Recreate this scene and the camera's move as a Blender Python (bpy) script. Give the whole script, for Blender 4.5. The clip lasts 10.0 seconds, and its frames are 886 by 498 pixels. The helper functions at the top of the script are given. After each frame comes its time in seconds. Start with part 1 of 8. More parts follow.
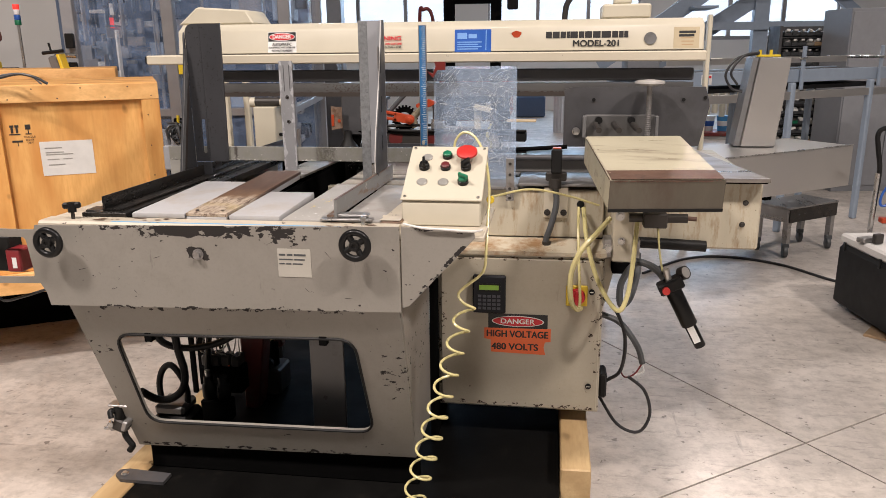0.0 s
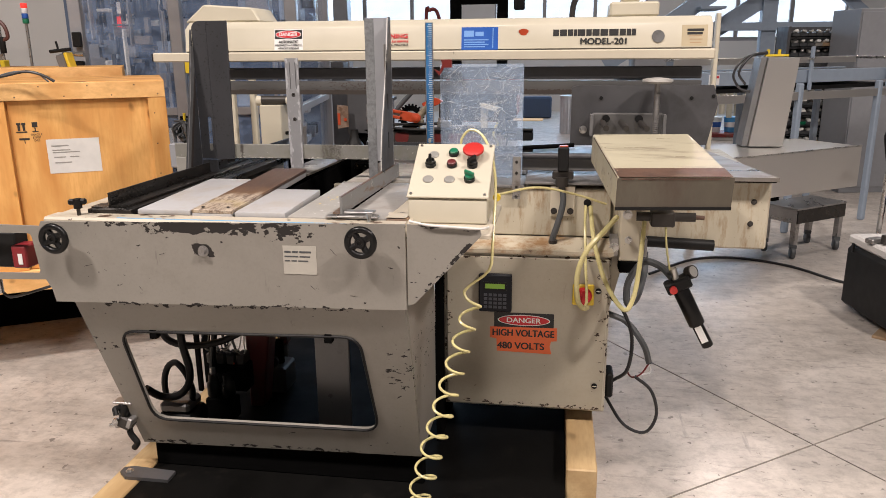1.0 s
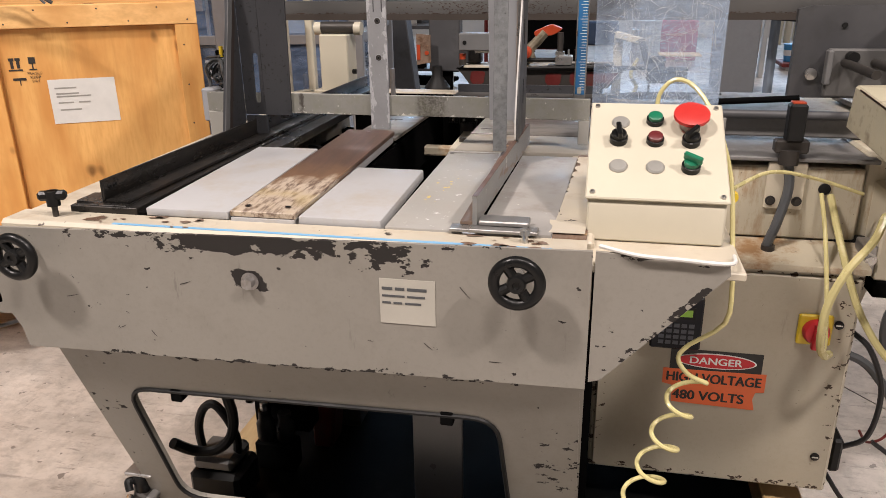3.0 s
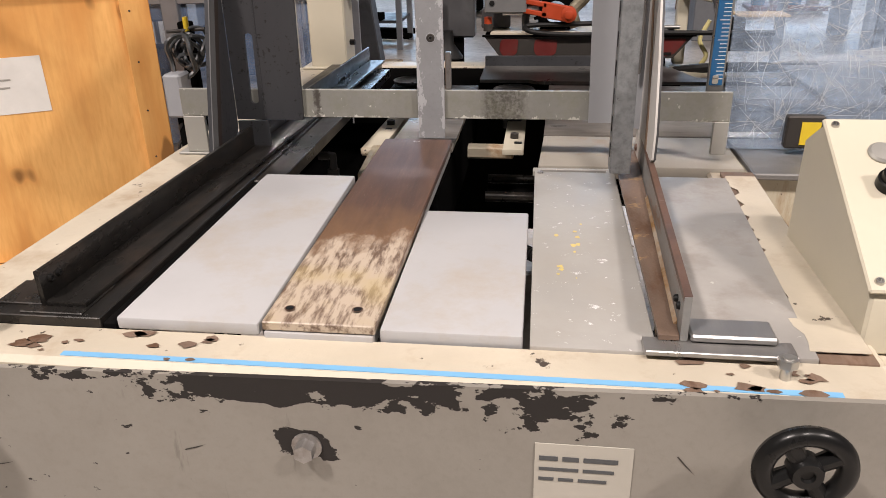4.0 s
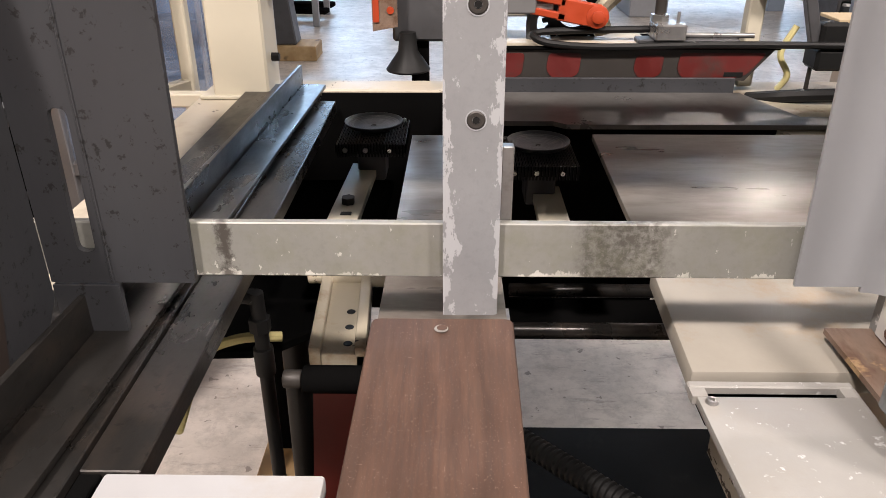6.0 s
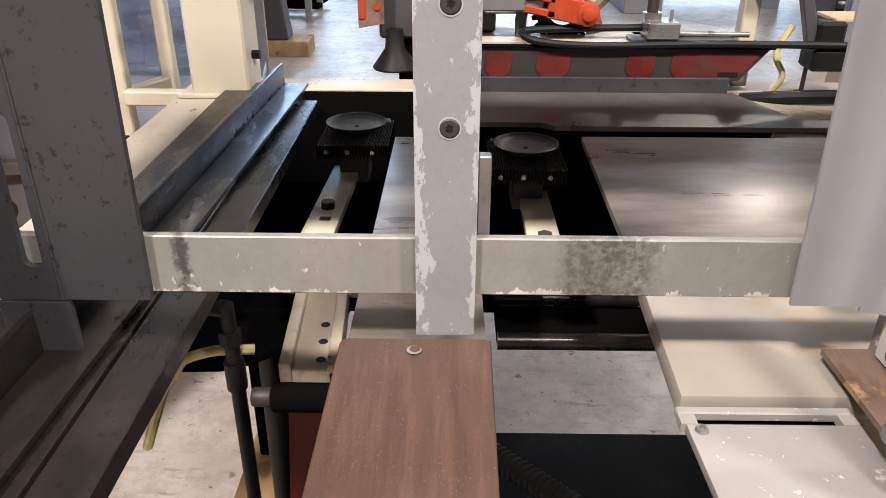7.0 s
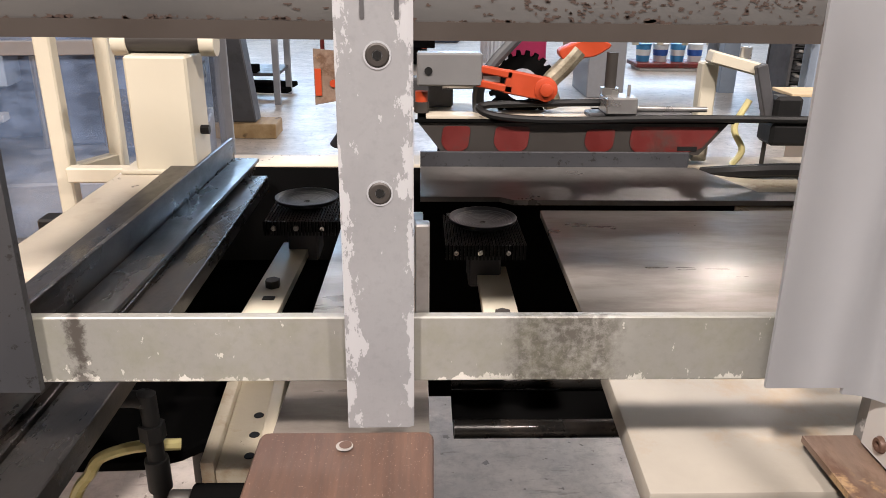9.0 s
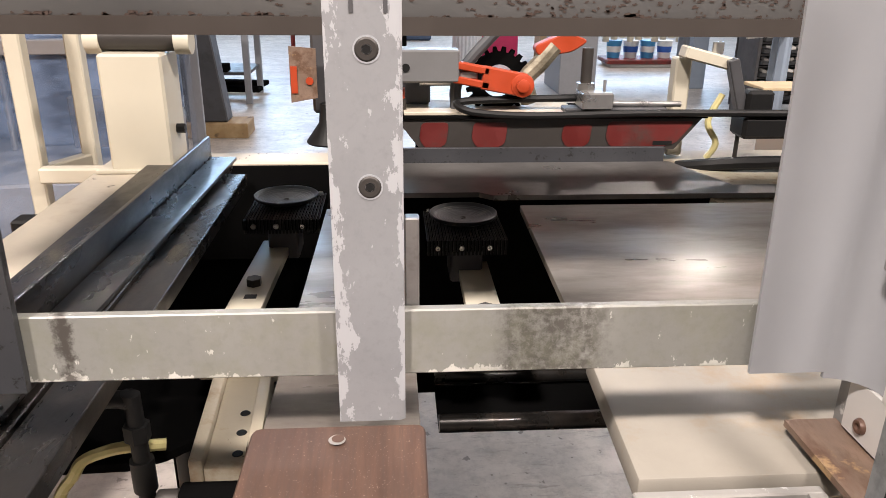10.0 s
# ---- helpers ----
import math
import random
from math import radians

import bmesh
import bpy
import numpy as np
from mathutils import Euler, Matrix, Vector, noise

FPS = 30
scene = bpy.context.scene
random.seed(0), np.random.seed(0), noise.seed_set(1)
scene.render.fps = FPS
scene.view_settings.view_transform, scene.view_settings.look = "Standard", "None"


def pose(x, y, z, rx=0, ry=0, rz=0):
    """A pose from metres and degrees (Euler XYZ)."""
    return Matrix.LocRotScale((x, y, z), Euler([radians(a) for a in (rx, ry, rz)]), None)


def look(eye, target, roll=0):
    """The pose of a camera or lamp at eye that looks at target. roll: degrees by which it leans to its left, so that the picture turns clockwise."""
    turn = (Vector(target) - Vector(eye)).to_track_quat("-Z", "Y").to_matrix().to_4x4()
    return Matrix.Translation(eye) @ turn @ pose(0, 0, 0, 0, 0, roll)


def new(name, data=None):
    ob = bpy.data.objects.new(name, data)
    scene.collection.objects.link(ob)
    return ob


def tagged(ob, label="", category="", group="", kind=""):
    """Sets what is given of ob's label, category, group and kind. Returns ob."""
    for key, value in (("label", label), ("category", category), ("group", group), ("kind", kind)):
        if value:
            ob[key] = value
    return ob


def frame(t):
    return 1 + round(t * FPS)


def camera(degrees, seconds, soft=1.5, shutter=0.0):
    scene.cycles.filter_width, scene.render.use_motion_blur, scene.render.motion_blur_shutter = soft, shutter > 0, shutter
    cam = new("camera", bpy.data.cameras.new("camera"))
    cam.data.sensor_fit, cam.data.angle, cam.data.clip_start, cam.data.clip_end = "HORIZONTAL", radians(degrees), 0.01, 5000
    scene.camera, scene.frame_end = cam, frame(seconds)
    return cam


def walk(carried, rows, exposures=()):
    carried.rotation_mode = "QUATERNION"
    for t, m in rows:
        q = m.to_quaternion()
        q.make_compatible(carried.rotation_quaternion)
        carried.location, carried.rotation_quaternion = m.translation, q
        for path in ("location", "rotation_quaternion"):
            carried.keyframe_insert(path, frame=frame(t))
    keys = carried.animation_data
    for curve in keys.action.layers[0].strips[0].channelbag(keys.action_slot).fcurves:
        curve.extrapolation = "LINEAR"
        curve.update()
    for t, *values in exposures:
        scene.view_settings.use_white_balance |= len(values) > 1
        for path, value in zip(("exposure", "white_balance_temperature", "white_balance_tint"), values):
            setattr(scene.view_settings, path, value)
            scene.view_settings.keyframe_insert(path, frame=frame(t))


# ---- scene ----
cam = camera(61.4, 10.0, soft=0.7)
PATH = [
    (0, (0.005, 0.127, 1.433), (-0.273, 2.038, 0.913), -0.6),
    (0.5, (0.0, 0.126, 1.424), (-0.279, 2.039, 0.913), -0.6),
    (1, (0.003, 0.134, 1.422), (-0.29, 2.043, 0.905), -0.5),
    (1.5, (0.047, 0.189, 1.405), (-0.291, 2.085, 0.866), -0.5),
    (2, (-0.033, 0.358, 1.369), (-0.408, 2.239, 0.801), -0.4),
    (2.5, (-0.224, 0.61, 1.377), (-0.616, 2.467, 0.747), -0.4),
    (3, (-0.361, 0.876, 1.382), (-0.755, 2.709, 0.685), -0.8),
    (3.2, (-0.425, 0.969, 1.396), (-0.808, 2.791, 0.665), -0.9),
    (4.3, (-0.742, 1.486, 1.372), (-0.934, 3.293, 0.539), -1.2),
    (4.5, (-0.763, 1.583, 1.363), (-0.922, 3.395, 0.532), -1.0),
    (5, (-0.838, 1.778, 1.353), (-0.94, 3.584, 0.498), -1.2),
    (5.5, (-0.884, 1.937, 1.36), (-0.936, 3.731, 0.478), -0.7),
    (7, (-0.864, 2.07, 1.355), (-0.879, 3.851, 0.446), 0.3),
    (7.5, (-0.863, 2.08, 1.361), (-0.861, 3.88, 0.49), 0.3),
    (8, (-0.851, 2.118, 1.335), (-0.826, 3.959, 0.555), 0.4),
    (8.5, (-0.844, 2.128, 1.325), (-0.794, 3.99, 0.595), 0.6),
    (9, (-0.84, 2.122, 1.328), (-0.779, 3.99, 0.616), 0.7),
    (9.5, (-0.838, 2.121, 1.328), (-0.755, 3.989, 0.617), 0.6),
    (10, (-0.85, 2.118, 1.326), (-0.72, 3.981, 0.61), 0.6),
]
walk(cam, [(t, look(eye, target, roll)) for t, eye, target, roll in PATH], [(0, -0.58), (3, -0.58), (4.5, -0.5), (5.5, -0.15), (7, 0.08), (10, 0.2)])

# ---------------------------------------------------------------- light
world = bpy.data.worlds.new("world")
scene.world = world
world.use_nodes = True
wn = world.node_tree.nodes
wn["Background"].inputs[0].default_value = (0.62, 0.72, 0.9, 1)
wn["Background"].inputs[1].default_value = 0.03
scene.view_settings.exposure = 0.0


def overhead_light(x, y, z, watts, size, colour=(1.0, 0.885, 0.83)):
    """An unseen overhead light: the inferred key lamp or an added fill."""
    d = bpy.data.lights.new("high_bay_light", "AREA")
    d.shape, d.size, d.energy, d.color = "DISK", size, watts, colour
    ob = new("high_bay_light", d)
    ob.matrix_world = pose(x, y, z - 0.03)
    return ob


# the first, at left, follows the shadows; the others are added fill lights
KEY_AND_FILLS = [(-3.3, -0.5, 6.2, 740, 0.7), (0.2, -0.5, 6.2, 300, 0.7), (3.7, -0.5, 6.2, 720, 0.7), (5.2, 7.0, 6.2, 150, 0.34), (-3.6, 11.6, 6.2, 170, 0.34), (2.8, 11.4, 6.2, 230, 0.34)]
for lx, ly, lz, lw, ls in KEY_AND_FILLS:
    overhead_light(lx, ly, lz, lw, ls)
for wx in (-4.0, 0.2, 4.4):
    d = bpy.data.lights.new("window_daylight", "AREA")
    d.shape, d.size, d.size_y, d.energy, d.color = "RECTANGLE", 3.4, 2.6, 210, (0.45, 0.69, 1.0)
    ob = new("window_daylight", d)
    ob.matrix_world = look((wx, 17.85, 3.3), (wx, 10, 2.2))

# ---------------------------------------------------------------- materials


def nodes_of(name):
    m = bpy.data.materials.new(name)
    m.use_nodes = True
    t = m.node_tree
    return m, t, t.nodes["Principled BSDF"]


def lin(c):
    return (*c, 1.0)


def noise_node(t, co, scale, detail=6, rough=0.6, stretch=None):
    n = t.nodes.new("ShaderNodeTexNoise")
    n.inputs["Scale"].default_value, n.inputs["Detail"].default_value, n.inputs["Roughness"].default_value = scale, detail, rough
    src = co
    if stretch:
        mp = t.nodes.new("ShaderNodeMapping")
        mp.inputs["Scale"].default_value = stretch
        t.links.new(co, mp.inputs[0])
        src = mp.outputs[0]
    t.links.new(src, n.inputs["Vector"])
    return n.outputs["Fac"]


def ramp(t, fac, lo, hi, a=0.0, b=1.0):
    n = t.nodes.new("ShaderNodeMapRange")
    n.inputs[1].default_value, n.inputs[2].default_value, n.inputs[3].default_value, n.inputs[4].default_value = lo, hi, a, b
    t.links.new(fac, n.inputs[0])
    return n.outputs[0]


def blend(t, fac, a, b):
    n = t.nodes.new("ShaderNodeMix")
    n.data_type = "RGBA"
    for sock, v in ((n.inputs[6], a), (n.inputs[7], b)):
        if isinstance(v, tuple):
            sock.default_value = lin(v)
        else:
            t.links.new(v, sock)
    if isinstance(fac, float):
        n.inputs[0].default_value = fac
    else:
        t.links.new(fac, n.inputs[0])
    return n.outputs[2]


def surface(name, base, rough=0.5, metal=0.0, vary=0.25, scale=6.0, dirt=None, dirt_range=(0.55, 0.75), dirt_scale=3.0,
            chip=None, chip_range=(0.66, 0.68), chip_scale=14.0, bump=0.15, grain=60.0, stretch=None, rough_vary=0.15, coat=0.0, spec=0.5):
    """A worn surface: two scales of tone, optional dirt film, optional chips, fine relief."""
    m, t, p = nodes_of(name)
    co = t.nodes.new("ShaderNodeTexCoord").outputs["Object"]
    big = noise_node(t, co, scale, 5, 0.6, stretch)
    fine = noise_node(t, co, grain, 4, 0.65, stretch)
    dark = tuple(c * (1 - vary) for c in base)
    col = blend(t, ramp(t, big, 0.3, 0.72), dark, base)
    col = blend(t, ramp(t, fine, 0.35, 0.75, 0.0, 0.35), col, tuple(min(1, c * (1 - vary * 0.9)) for c in base))
    rgh = ramp(t, big, 0.3, 0.7, rough - rough_vary, rough + rough_vary)
    if dirt:
        d = noise_node(t, co, dirt_scale, 8, 0.68, stretch)
        col = blend(t, ramp(t, d, dirt_range[0], dirt_range[1]), col, dirt)
    met = None
    if chip:
        c = noise_node(t, co, chip_scale, 6, 0.7)
        k = ramp(t, c, chip_range[0], chip_range[1])
        col = blend(t, k, col, chip)
    t.links.new(col, p.inputs["Base Color"])
    t.links.new(rgh, p.inputs["Roughness"])
    p.inputs["Metallic"].default_value = metal
    p.inputs["Coat Weight"].default_value = coat
    p.inputs["Specular IOR Level"].default_value = spec
    b = t.nodes.new("ShaderNodeBump")
    b.inputs["Strength"].default_value, b.inputs["Distance"].default_value = bump, 0.002
    t.links.new(fine, b.inputs["Height"])
    t.links.new(b.outputs[0], p.inputs["Normal"])
    return m


def plain(name, base, rough=0.5, metal=0.0, vary=0.12, scale=18.0, bump=0.06, spec=0.5):
    return surface(name, base, rough, metal, vary, scale, bump=bump, grain=140.0, rough_vary=0.06, spec=spec)


CREAM = surface("cream_paint", (0.574, 0.521, 0.41), 0.48, 0, 0.14, 4.0, dirt=(0.40, 0.34, 0.25), dirt_range=(0.6, 0.86), dirt_scale=2.2,
                chip=(0.045, 0.035, 0.03), chip_range=(0.69, 0.705), chip_scale=42.0, bump=0.12, grain=90)
CREAM_STREAKED = surface("streaked_cream_paint", (0.50, 0.455, 0.35), 0.46, 0, 0.18, 9.0, dirt=(0.26, 0.165, 0.08), dirt_range=(0.50, 0.72), dirt_scale=42.0,
                         chip=(0.09, 0.055, 0.035), chip_range=(0.66, 0.68), chip_scale=120.0, bump=0.15, stretch=(1.0, 1.0, 0.22))
# cover's front face: darker than the lid, with streaks and pale chips
DARKFRONT = surface("dark_front_sheet", (0.116, 0.1, 0.074), 0.5, 0, 0.4, 9.0, dirt=(0.075, 0.055, 0.04), dirt_range=(0.47, 0.66), dirt_scale=14.0,
                chip=(0.45, 0.38, 0.26), chip_range=(0.66, 0.7), chip_scale=18.0, bump=0.15, stretch=(1.0, 1.0, 0.35))
RUSTBAND = surface("rust_worn_sheet", (0.15, 0.085, 0.06), 0.5, 0.2, 0.3, 12.0, dirt=(0.07, 0.045, 0.035), dirt_range=(0.5, 0.7), dirt_scale=16.0,
                   chip=(0.35, 0.28, 0.21), chip_range=(0.68, 0.72), chip_scale=26.0, bump=0.15)
LEDGE = surface("rust_stained_ledge", (0.541, 0.484, 0.369), 0.5, 0, 0.2, 9.0, dirt=(0.27, 0.155, 0.07), dirt_range=(0.46, 0.62), dirt_scale=9.0,
                chip=(0.06, 0.04, 0.03), chip_range=(0.66, 0.68), chip_scale=40.0, bump=0.2)
BEDSTEEL = surface("dull_bed_steel", (0.20, 0.195, 0.19), 0.45, 0.2, 0.3, 8.0, dirt=(0.09, 0.085, 0.08), dirt_range=(0.5, 0.7), dirt_scale=8.0,
                   chip=(0.42, 0.41, 0.39), chip_range=(0.66, 0.70), chip_scale=14.0, bump=0.08)
CREAM_TOP = surface("worn_cream_paint", (0.554, 0.496, 0.395), 0.5, 0, 0.2, 7.0, dirt=(0.33, 0.25, 0.17), dirt_range=(0.53, 0.72), dirt_scale=6.0,
                    chip=(0.06, 0.045, 0.035), chip_range=(0.64, 0.66), chip_scale=22.0, bump=0.25, grain=90)
CREAM_CLEAN = surface("clean_cream_paint", (0.544, 0.504, 0.4), 0.45, 0, 0.1, 4.0, dirt=(0.45, 0.38, 0.26), dirt_range=(0.66, 0.9), bump=0.06)
LID = surface("stained_cream_lid", (0.47, 0.432, 0.315), 0.42, 0, 0.15, 5.0, dirt=(0.22, 0.18, 0.13), dirt_range=(0.54, 0.70), dirt_scale=8.0,
              chip=(0.12, 0.08, 0.06), chip_range=(0.7, 0.715), chip_scale=12.0, stretch=(0.6, 3.0, 3.0))
GREY = surface("grey_machine_paint", (0.19, 0.19, 0.19), 0.42, 0.15, 0.2, 6.0, dirt=(0.09, 0.085, 0.08), dirt_range=(0.56, 0.74), dirt_scale=7.0,
               chip=(0.05, 0.045, 0.04), chip_range=(0.70, 0.72), chip_scale=30.0, bump=0.1)
RAILGREY = surface("rail_grey_paint", (0.119, 0.117, 0.114), 0.42, 0.15, 0.22, 7.0, dirt=(0.11, 0.106, 0.10), dirt_range=(0.5, 0.8), dirt_scale=9.0, bump=0.08, stretch=(0.5, 2, 2))
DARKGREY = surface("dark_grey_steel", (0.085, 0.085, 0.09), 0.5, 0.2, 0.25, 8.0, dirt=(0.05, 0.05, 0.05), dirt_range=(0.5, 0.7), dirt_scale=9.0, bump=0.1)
BARGREY = surface("crossbar_grey_paint", (0.36, 0.355, 0.33), 0.45, 0.1, 0.14, 8.0, dirt=(0.2, 0.19, 0.165), dirt_range=(0.58, 0.75), dirt_scale=5.0,
                  chip=(0.6, 0.59, 0.56), chip_range=(0.69, 0.71), chip_scale=34.0, bump=0.1)
STEEL = surface("bare_steel", (0.42, 0.41, 0.40), 0.36, 0.75, 0.3, 7.0, dirt=(0.16, 0.13, 0.11), dirt_range=(0.55, 0.75), dirt_scale=5.0, bump=0.1, stretch=(3, 0.6, 3))
BRIGHT = surface("polished_steel_sheet", (0.30, 0.275, 0.245), 0.37, 0.45, 0.35, 9.0, dirt=(0.085, 0.066, 0.05), dirt_range=(0.44, 0.70), dirt_scale=7.0, chip=(0.52, 0.50, 0.47), chip_range=(0.70, 0.71), chip_scale=26.0, bump=0.05, stretch=(0.45, 1.6, 1.0))
GUIDE = surface("dark_guide_paint", (0.062, 0.064, 0.07), 0.40, 0.3, 0.3, 5.0, dirt=(0.05, 0.05, 0.055), dirt_range=(0.50, 0.72), dirt_scale=8.0,
                chip=(0.022, 0.022, 0.022), chip_range=(0.595, 0.63), chip_scale=110.0, bump=0.1, stretch=(1, 1, 0.4))
LIPGREY = surface("rubbed_grey_lip", (0.17, 0.172, 0.175), 0.42, 0.2, 0.2, 9.0, dirt=(0.10, 0.098, 0.095), dirt_range=(0.5, 0.75), dirt_scale=14.0, bump=0.08)
# oily steel, its base lowered for the left guide's shadow on the angle
OILY_SHADED = surface("shaded_oily_steel", (0.033, 0.031, 0.029), 0.32, 0.5, 0.35, 8.0, dirt=(0.045, 0.036, 0.03), dirt_range=(0.48, 0.66), dirt_scale=12.0, chip=(0.022, 0.02, 0.018), chip_range=(0.57, 0.62), chip_scale=95.0, bump=0.12, stretch=(2.2, 0.9, 2.2))
RUSTY = surface("rusty_steel", (0.27, 0.185, 0.135), 0.5, 0.15, 0.55, 14.0, dirt=(0.115, 0.062, 0.036), dirt_range=(0.50, 0.62), dirt_scale=13.0,
                chip=(0.36, 0.235, 0.12), chip_range=(0.60, 0.66), chip_scale=19.0, bump=0.3, grain=170, stretch=(1.5, 0.55, 1.5))
LEGGREY = surface("rust_edged_grey_paint", (0.275, 0.275, 0.267), 0.45, 0.1, 0.3, 10.0, dirt=(0.19, 0.115, 0.07), dirt_range=(0.53, 0.62), dirt_scale=15.0,
                  chip=(0.52, 0.51, 0.49), chip_range=(0.64, 0.67), chip_scale=36.0, bump=0.2, grain=150, stretch=(1.0, 0.45, 1.6))
WHITEPLATE = surface("white_plastic_plate", (0.419, 0.419, 0.425), 0.45, 0, 0.12, 5.0, dirt=(0.36, 0.325, 0.285), dirt_range=(0.50, 0.72), dirt_scale=9.0, chip=(0.26, 0.24, 0.22), chip_range=(0.69, 0.75), chip_scale=34.0, bump=0.05, spec=0.35)
PALEPLATE = surface("scuffed_pale_steel_plate", (0.392, 0.381, 0.358), 0.5, 0.1, 0.2, 6.0, dirt=(0.33, 0.312, 0.28), dirt_range=(0.46, 0.70), dirt_scale=7.0,
                    chip=(0.64, 0.64, 0.63), chip_range=(0.62, 0.66), chip_scale=60.0, bump=0.25)
GALV = surface("galvanised_steel", (0.29, 0.305, 0.315), 0.42, 0.4, 0.25, 60.0, dirt=(0.165, 0.174, 0.182), dirt_range=(0.44, 0.66), dirt_scale=75.0, bump=0.08)
BLACK = plain("black_rubber", (0.011, 0.011, 0.011), 0.5, spec=0.2)
# black oily steel, also used for sheets that stand in for shade in gaps
STEEL_OR_SHADE = surface("black_oily_steel_and_shade", (0.0055, 0.0055, 0.0055), 0.6, 0.0, 0.3, 6.0, dirt=(0.014, 0.012, 0.011), dirt_range=(0.6, 0.75), bump=0.15, spec=0.0)
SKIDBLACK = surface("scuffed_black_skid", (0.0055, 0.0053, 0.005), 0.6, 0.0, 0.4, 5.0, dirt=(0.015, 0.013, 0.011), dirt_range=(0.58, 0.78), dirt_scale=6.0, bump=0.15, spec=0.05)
BLACKGLOSS = plain("black_gloss_plastic", (0.008, 0.008, 0.008), 0.32, spec=0.25)
CHROME = plain("zinc_plated_steel", (0.55, 0.54, 0.52), 0.28, 0.9)
SOCKET = plain("dark_screw_steel", (0.045, 0.04, 0.036), 0.5, 0.3)
# light grey web paint with the key lamp's brightness put into its colour
LITWEB = surface("key_lit_web_paint", (0.60, 0.585, 0.56), 0.42, 0.05, 0.1, 5.0, dirt=(0.42, 0.36, 0.30), dirt_range=(0.6, 0.85), dirt_scale=8.0, chip=(0.2, 0.16, 0.13), chip_range=(0.72, 0.735), chip_scale=40.0, bump=0.06)
LIGHTGREY = surface("light_grey_paint", (0.36, 0.37, 0.39), 0.4, 0.1, 0.1, 5.0, dirt=(0.36, 0.36, 0.36), dirt_range=(0.6, 0.85), dirt_scale=6.0, chip=(0.2, 0.19, 0.18), chip_range=(0.72, 0.735), chip_scale=26.0, bump=0.06)
RED = plain("red_plastic", (0.52, 0.03, 0.025), 0.4)
REDPAINT = surface("worn_red_paint", (0.18, 0.016, 0.012), 0.5, 0, 0.3, 9.0, dirt=(0.06, 0.03, 0.025), dirt_range=(0.52, 0.66), dirt_scale=7.0)
# duller red that also carries the shade on the swing arm
DULLRED = surface("dull_shaded_red_paint", (0.12, 0.013, 0.011), 0.5, 0, 0.35, 12.0, dirt=(0.05, 0.03, 0.025), dirt_range=(0.5, 0.68), dirt_scale=14.0)
ORANGE = surface("orange_paint", (0.44, 0.055, 0.015), 0.4, 0, 0.3, 14.0, dirt=(0.14, 0.04, 0.02), dirt_range=(0.58, 0.74), dirt_scale=16.0)
SIGNORANGE = plain("orange_label", (0.80, 0.16, 0.05), 0.5)
GREEN = plain("green_plastic", (0.01, 0.16, 0.08), 0.35)
DARKRED = plain("dark_red_plastic", (0.22, 0.015, 0.02), 0.4)
MAROON = plain("dark_red_button", (0.13, 0.02, 0.022), 0.4)
YELLOW = plain("yellow_plastic", (0.72, 0.52, 0.03), 0.4)
DISC = plain("grey_blanking_plug", (0.42, 0.41, 0.38), 0.4, 0.5)
WHITE = plain("white_label", (0.8, 0.8, 0.78), 0.5)
PAPER = plain("paper_label", (0.70, 0.69, 0.66), 0.7)
OLDLABEL = plain("faded_clear_label", (0.43, 0.41, 0.36), 0.35)
INK = plain("black_ink", (0.02, 0.02, 0.02), 0.5)
SIGNRED = plain("sign_red", (0.6, 0.02, 0.03), 0.4)
BLUE = plain("blue_label", (0.02, 0.10, 0.42), 0.4)
BLUETAPE = plain("blue_tape_measure", (0.06, 0.30, 0.60), 0.4)
SCREEN = plain("green_display", (0.22, 0.42, 0.04), 0.3)
KEYPAD = plain("dark_keypad", (0.011, 0.012, 0.017), 0.45, spec=0.25)
KEYCAP = plain("grey_keys", (0.075, 0.08, 0.10), 0.5)
HOSE = plain("yellow_air_hose", (0.60, 0.535, 0.255), 0.26)
CABLE = plain("black_cable", (0.02, 0.02, 0.022), 0.45)
GREYCABLE = plain("grey_conduit", (0.07, 0.075, 0.08), 0.45)
TAN = surface("tan_foam", (0.55, 0.43, 0.27), 0.9, 0, 0.3, 30.0)
LOCKER = plain("grey_locker_paint", (0.27, 0.28, 0.30), 0.5)
STAINLESS = surface("brushed_stainless", (0.56, 0.545, 0.52), 0.34, 0.8, 0.05, 1.2, bump=0.0, rough_vary=0.05)
BLUEGREY = plain("blue_grey_conveyor_paint", (0.28, 0.34, 0.42), 0.45)
WALLPAINT = surface("white_wall", (0.62, 0.61, 0.59), 0.8, 0, 0.06, 1.2, bump=0.1)
# roof out of view, coloured dark so it throws back little lamp light
CEIL = plain("bounce_cut_roof", (0.14, 0.14, 0.145), 0.8)
ALU = plain("grey_aluminium_profile", (0.30, 0.30, 0.31), 0.4, 0.5)
KRAFT = plain("brown_cardboard", (0.42, 0.29, 0.17), 0.8)


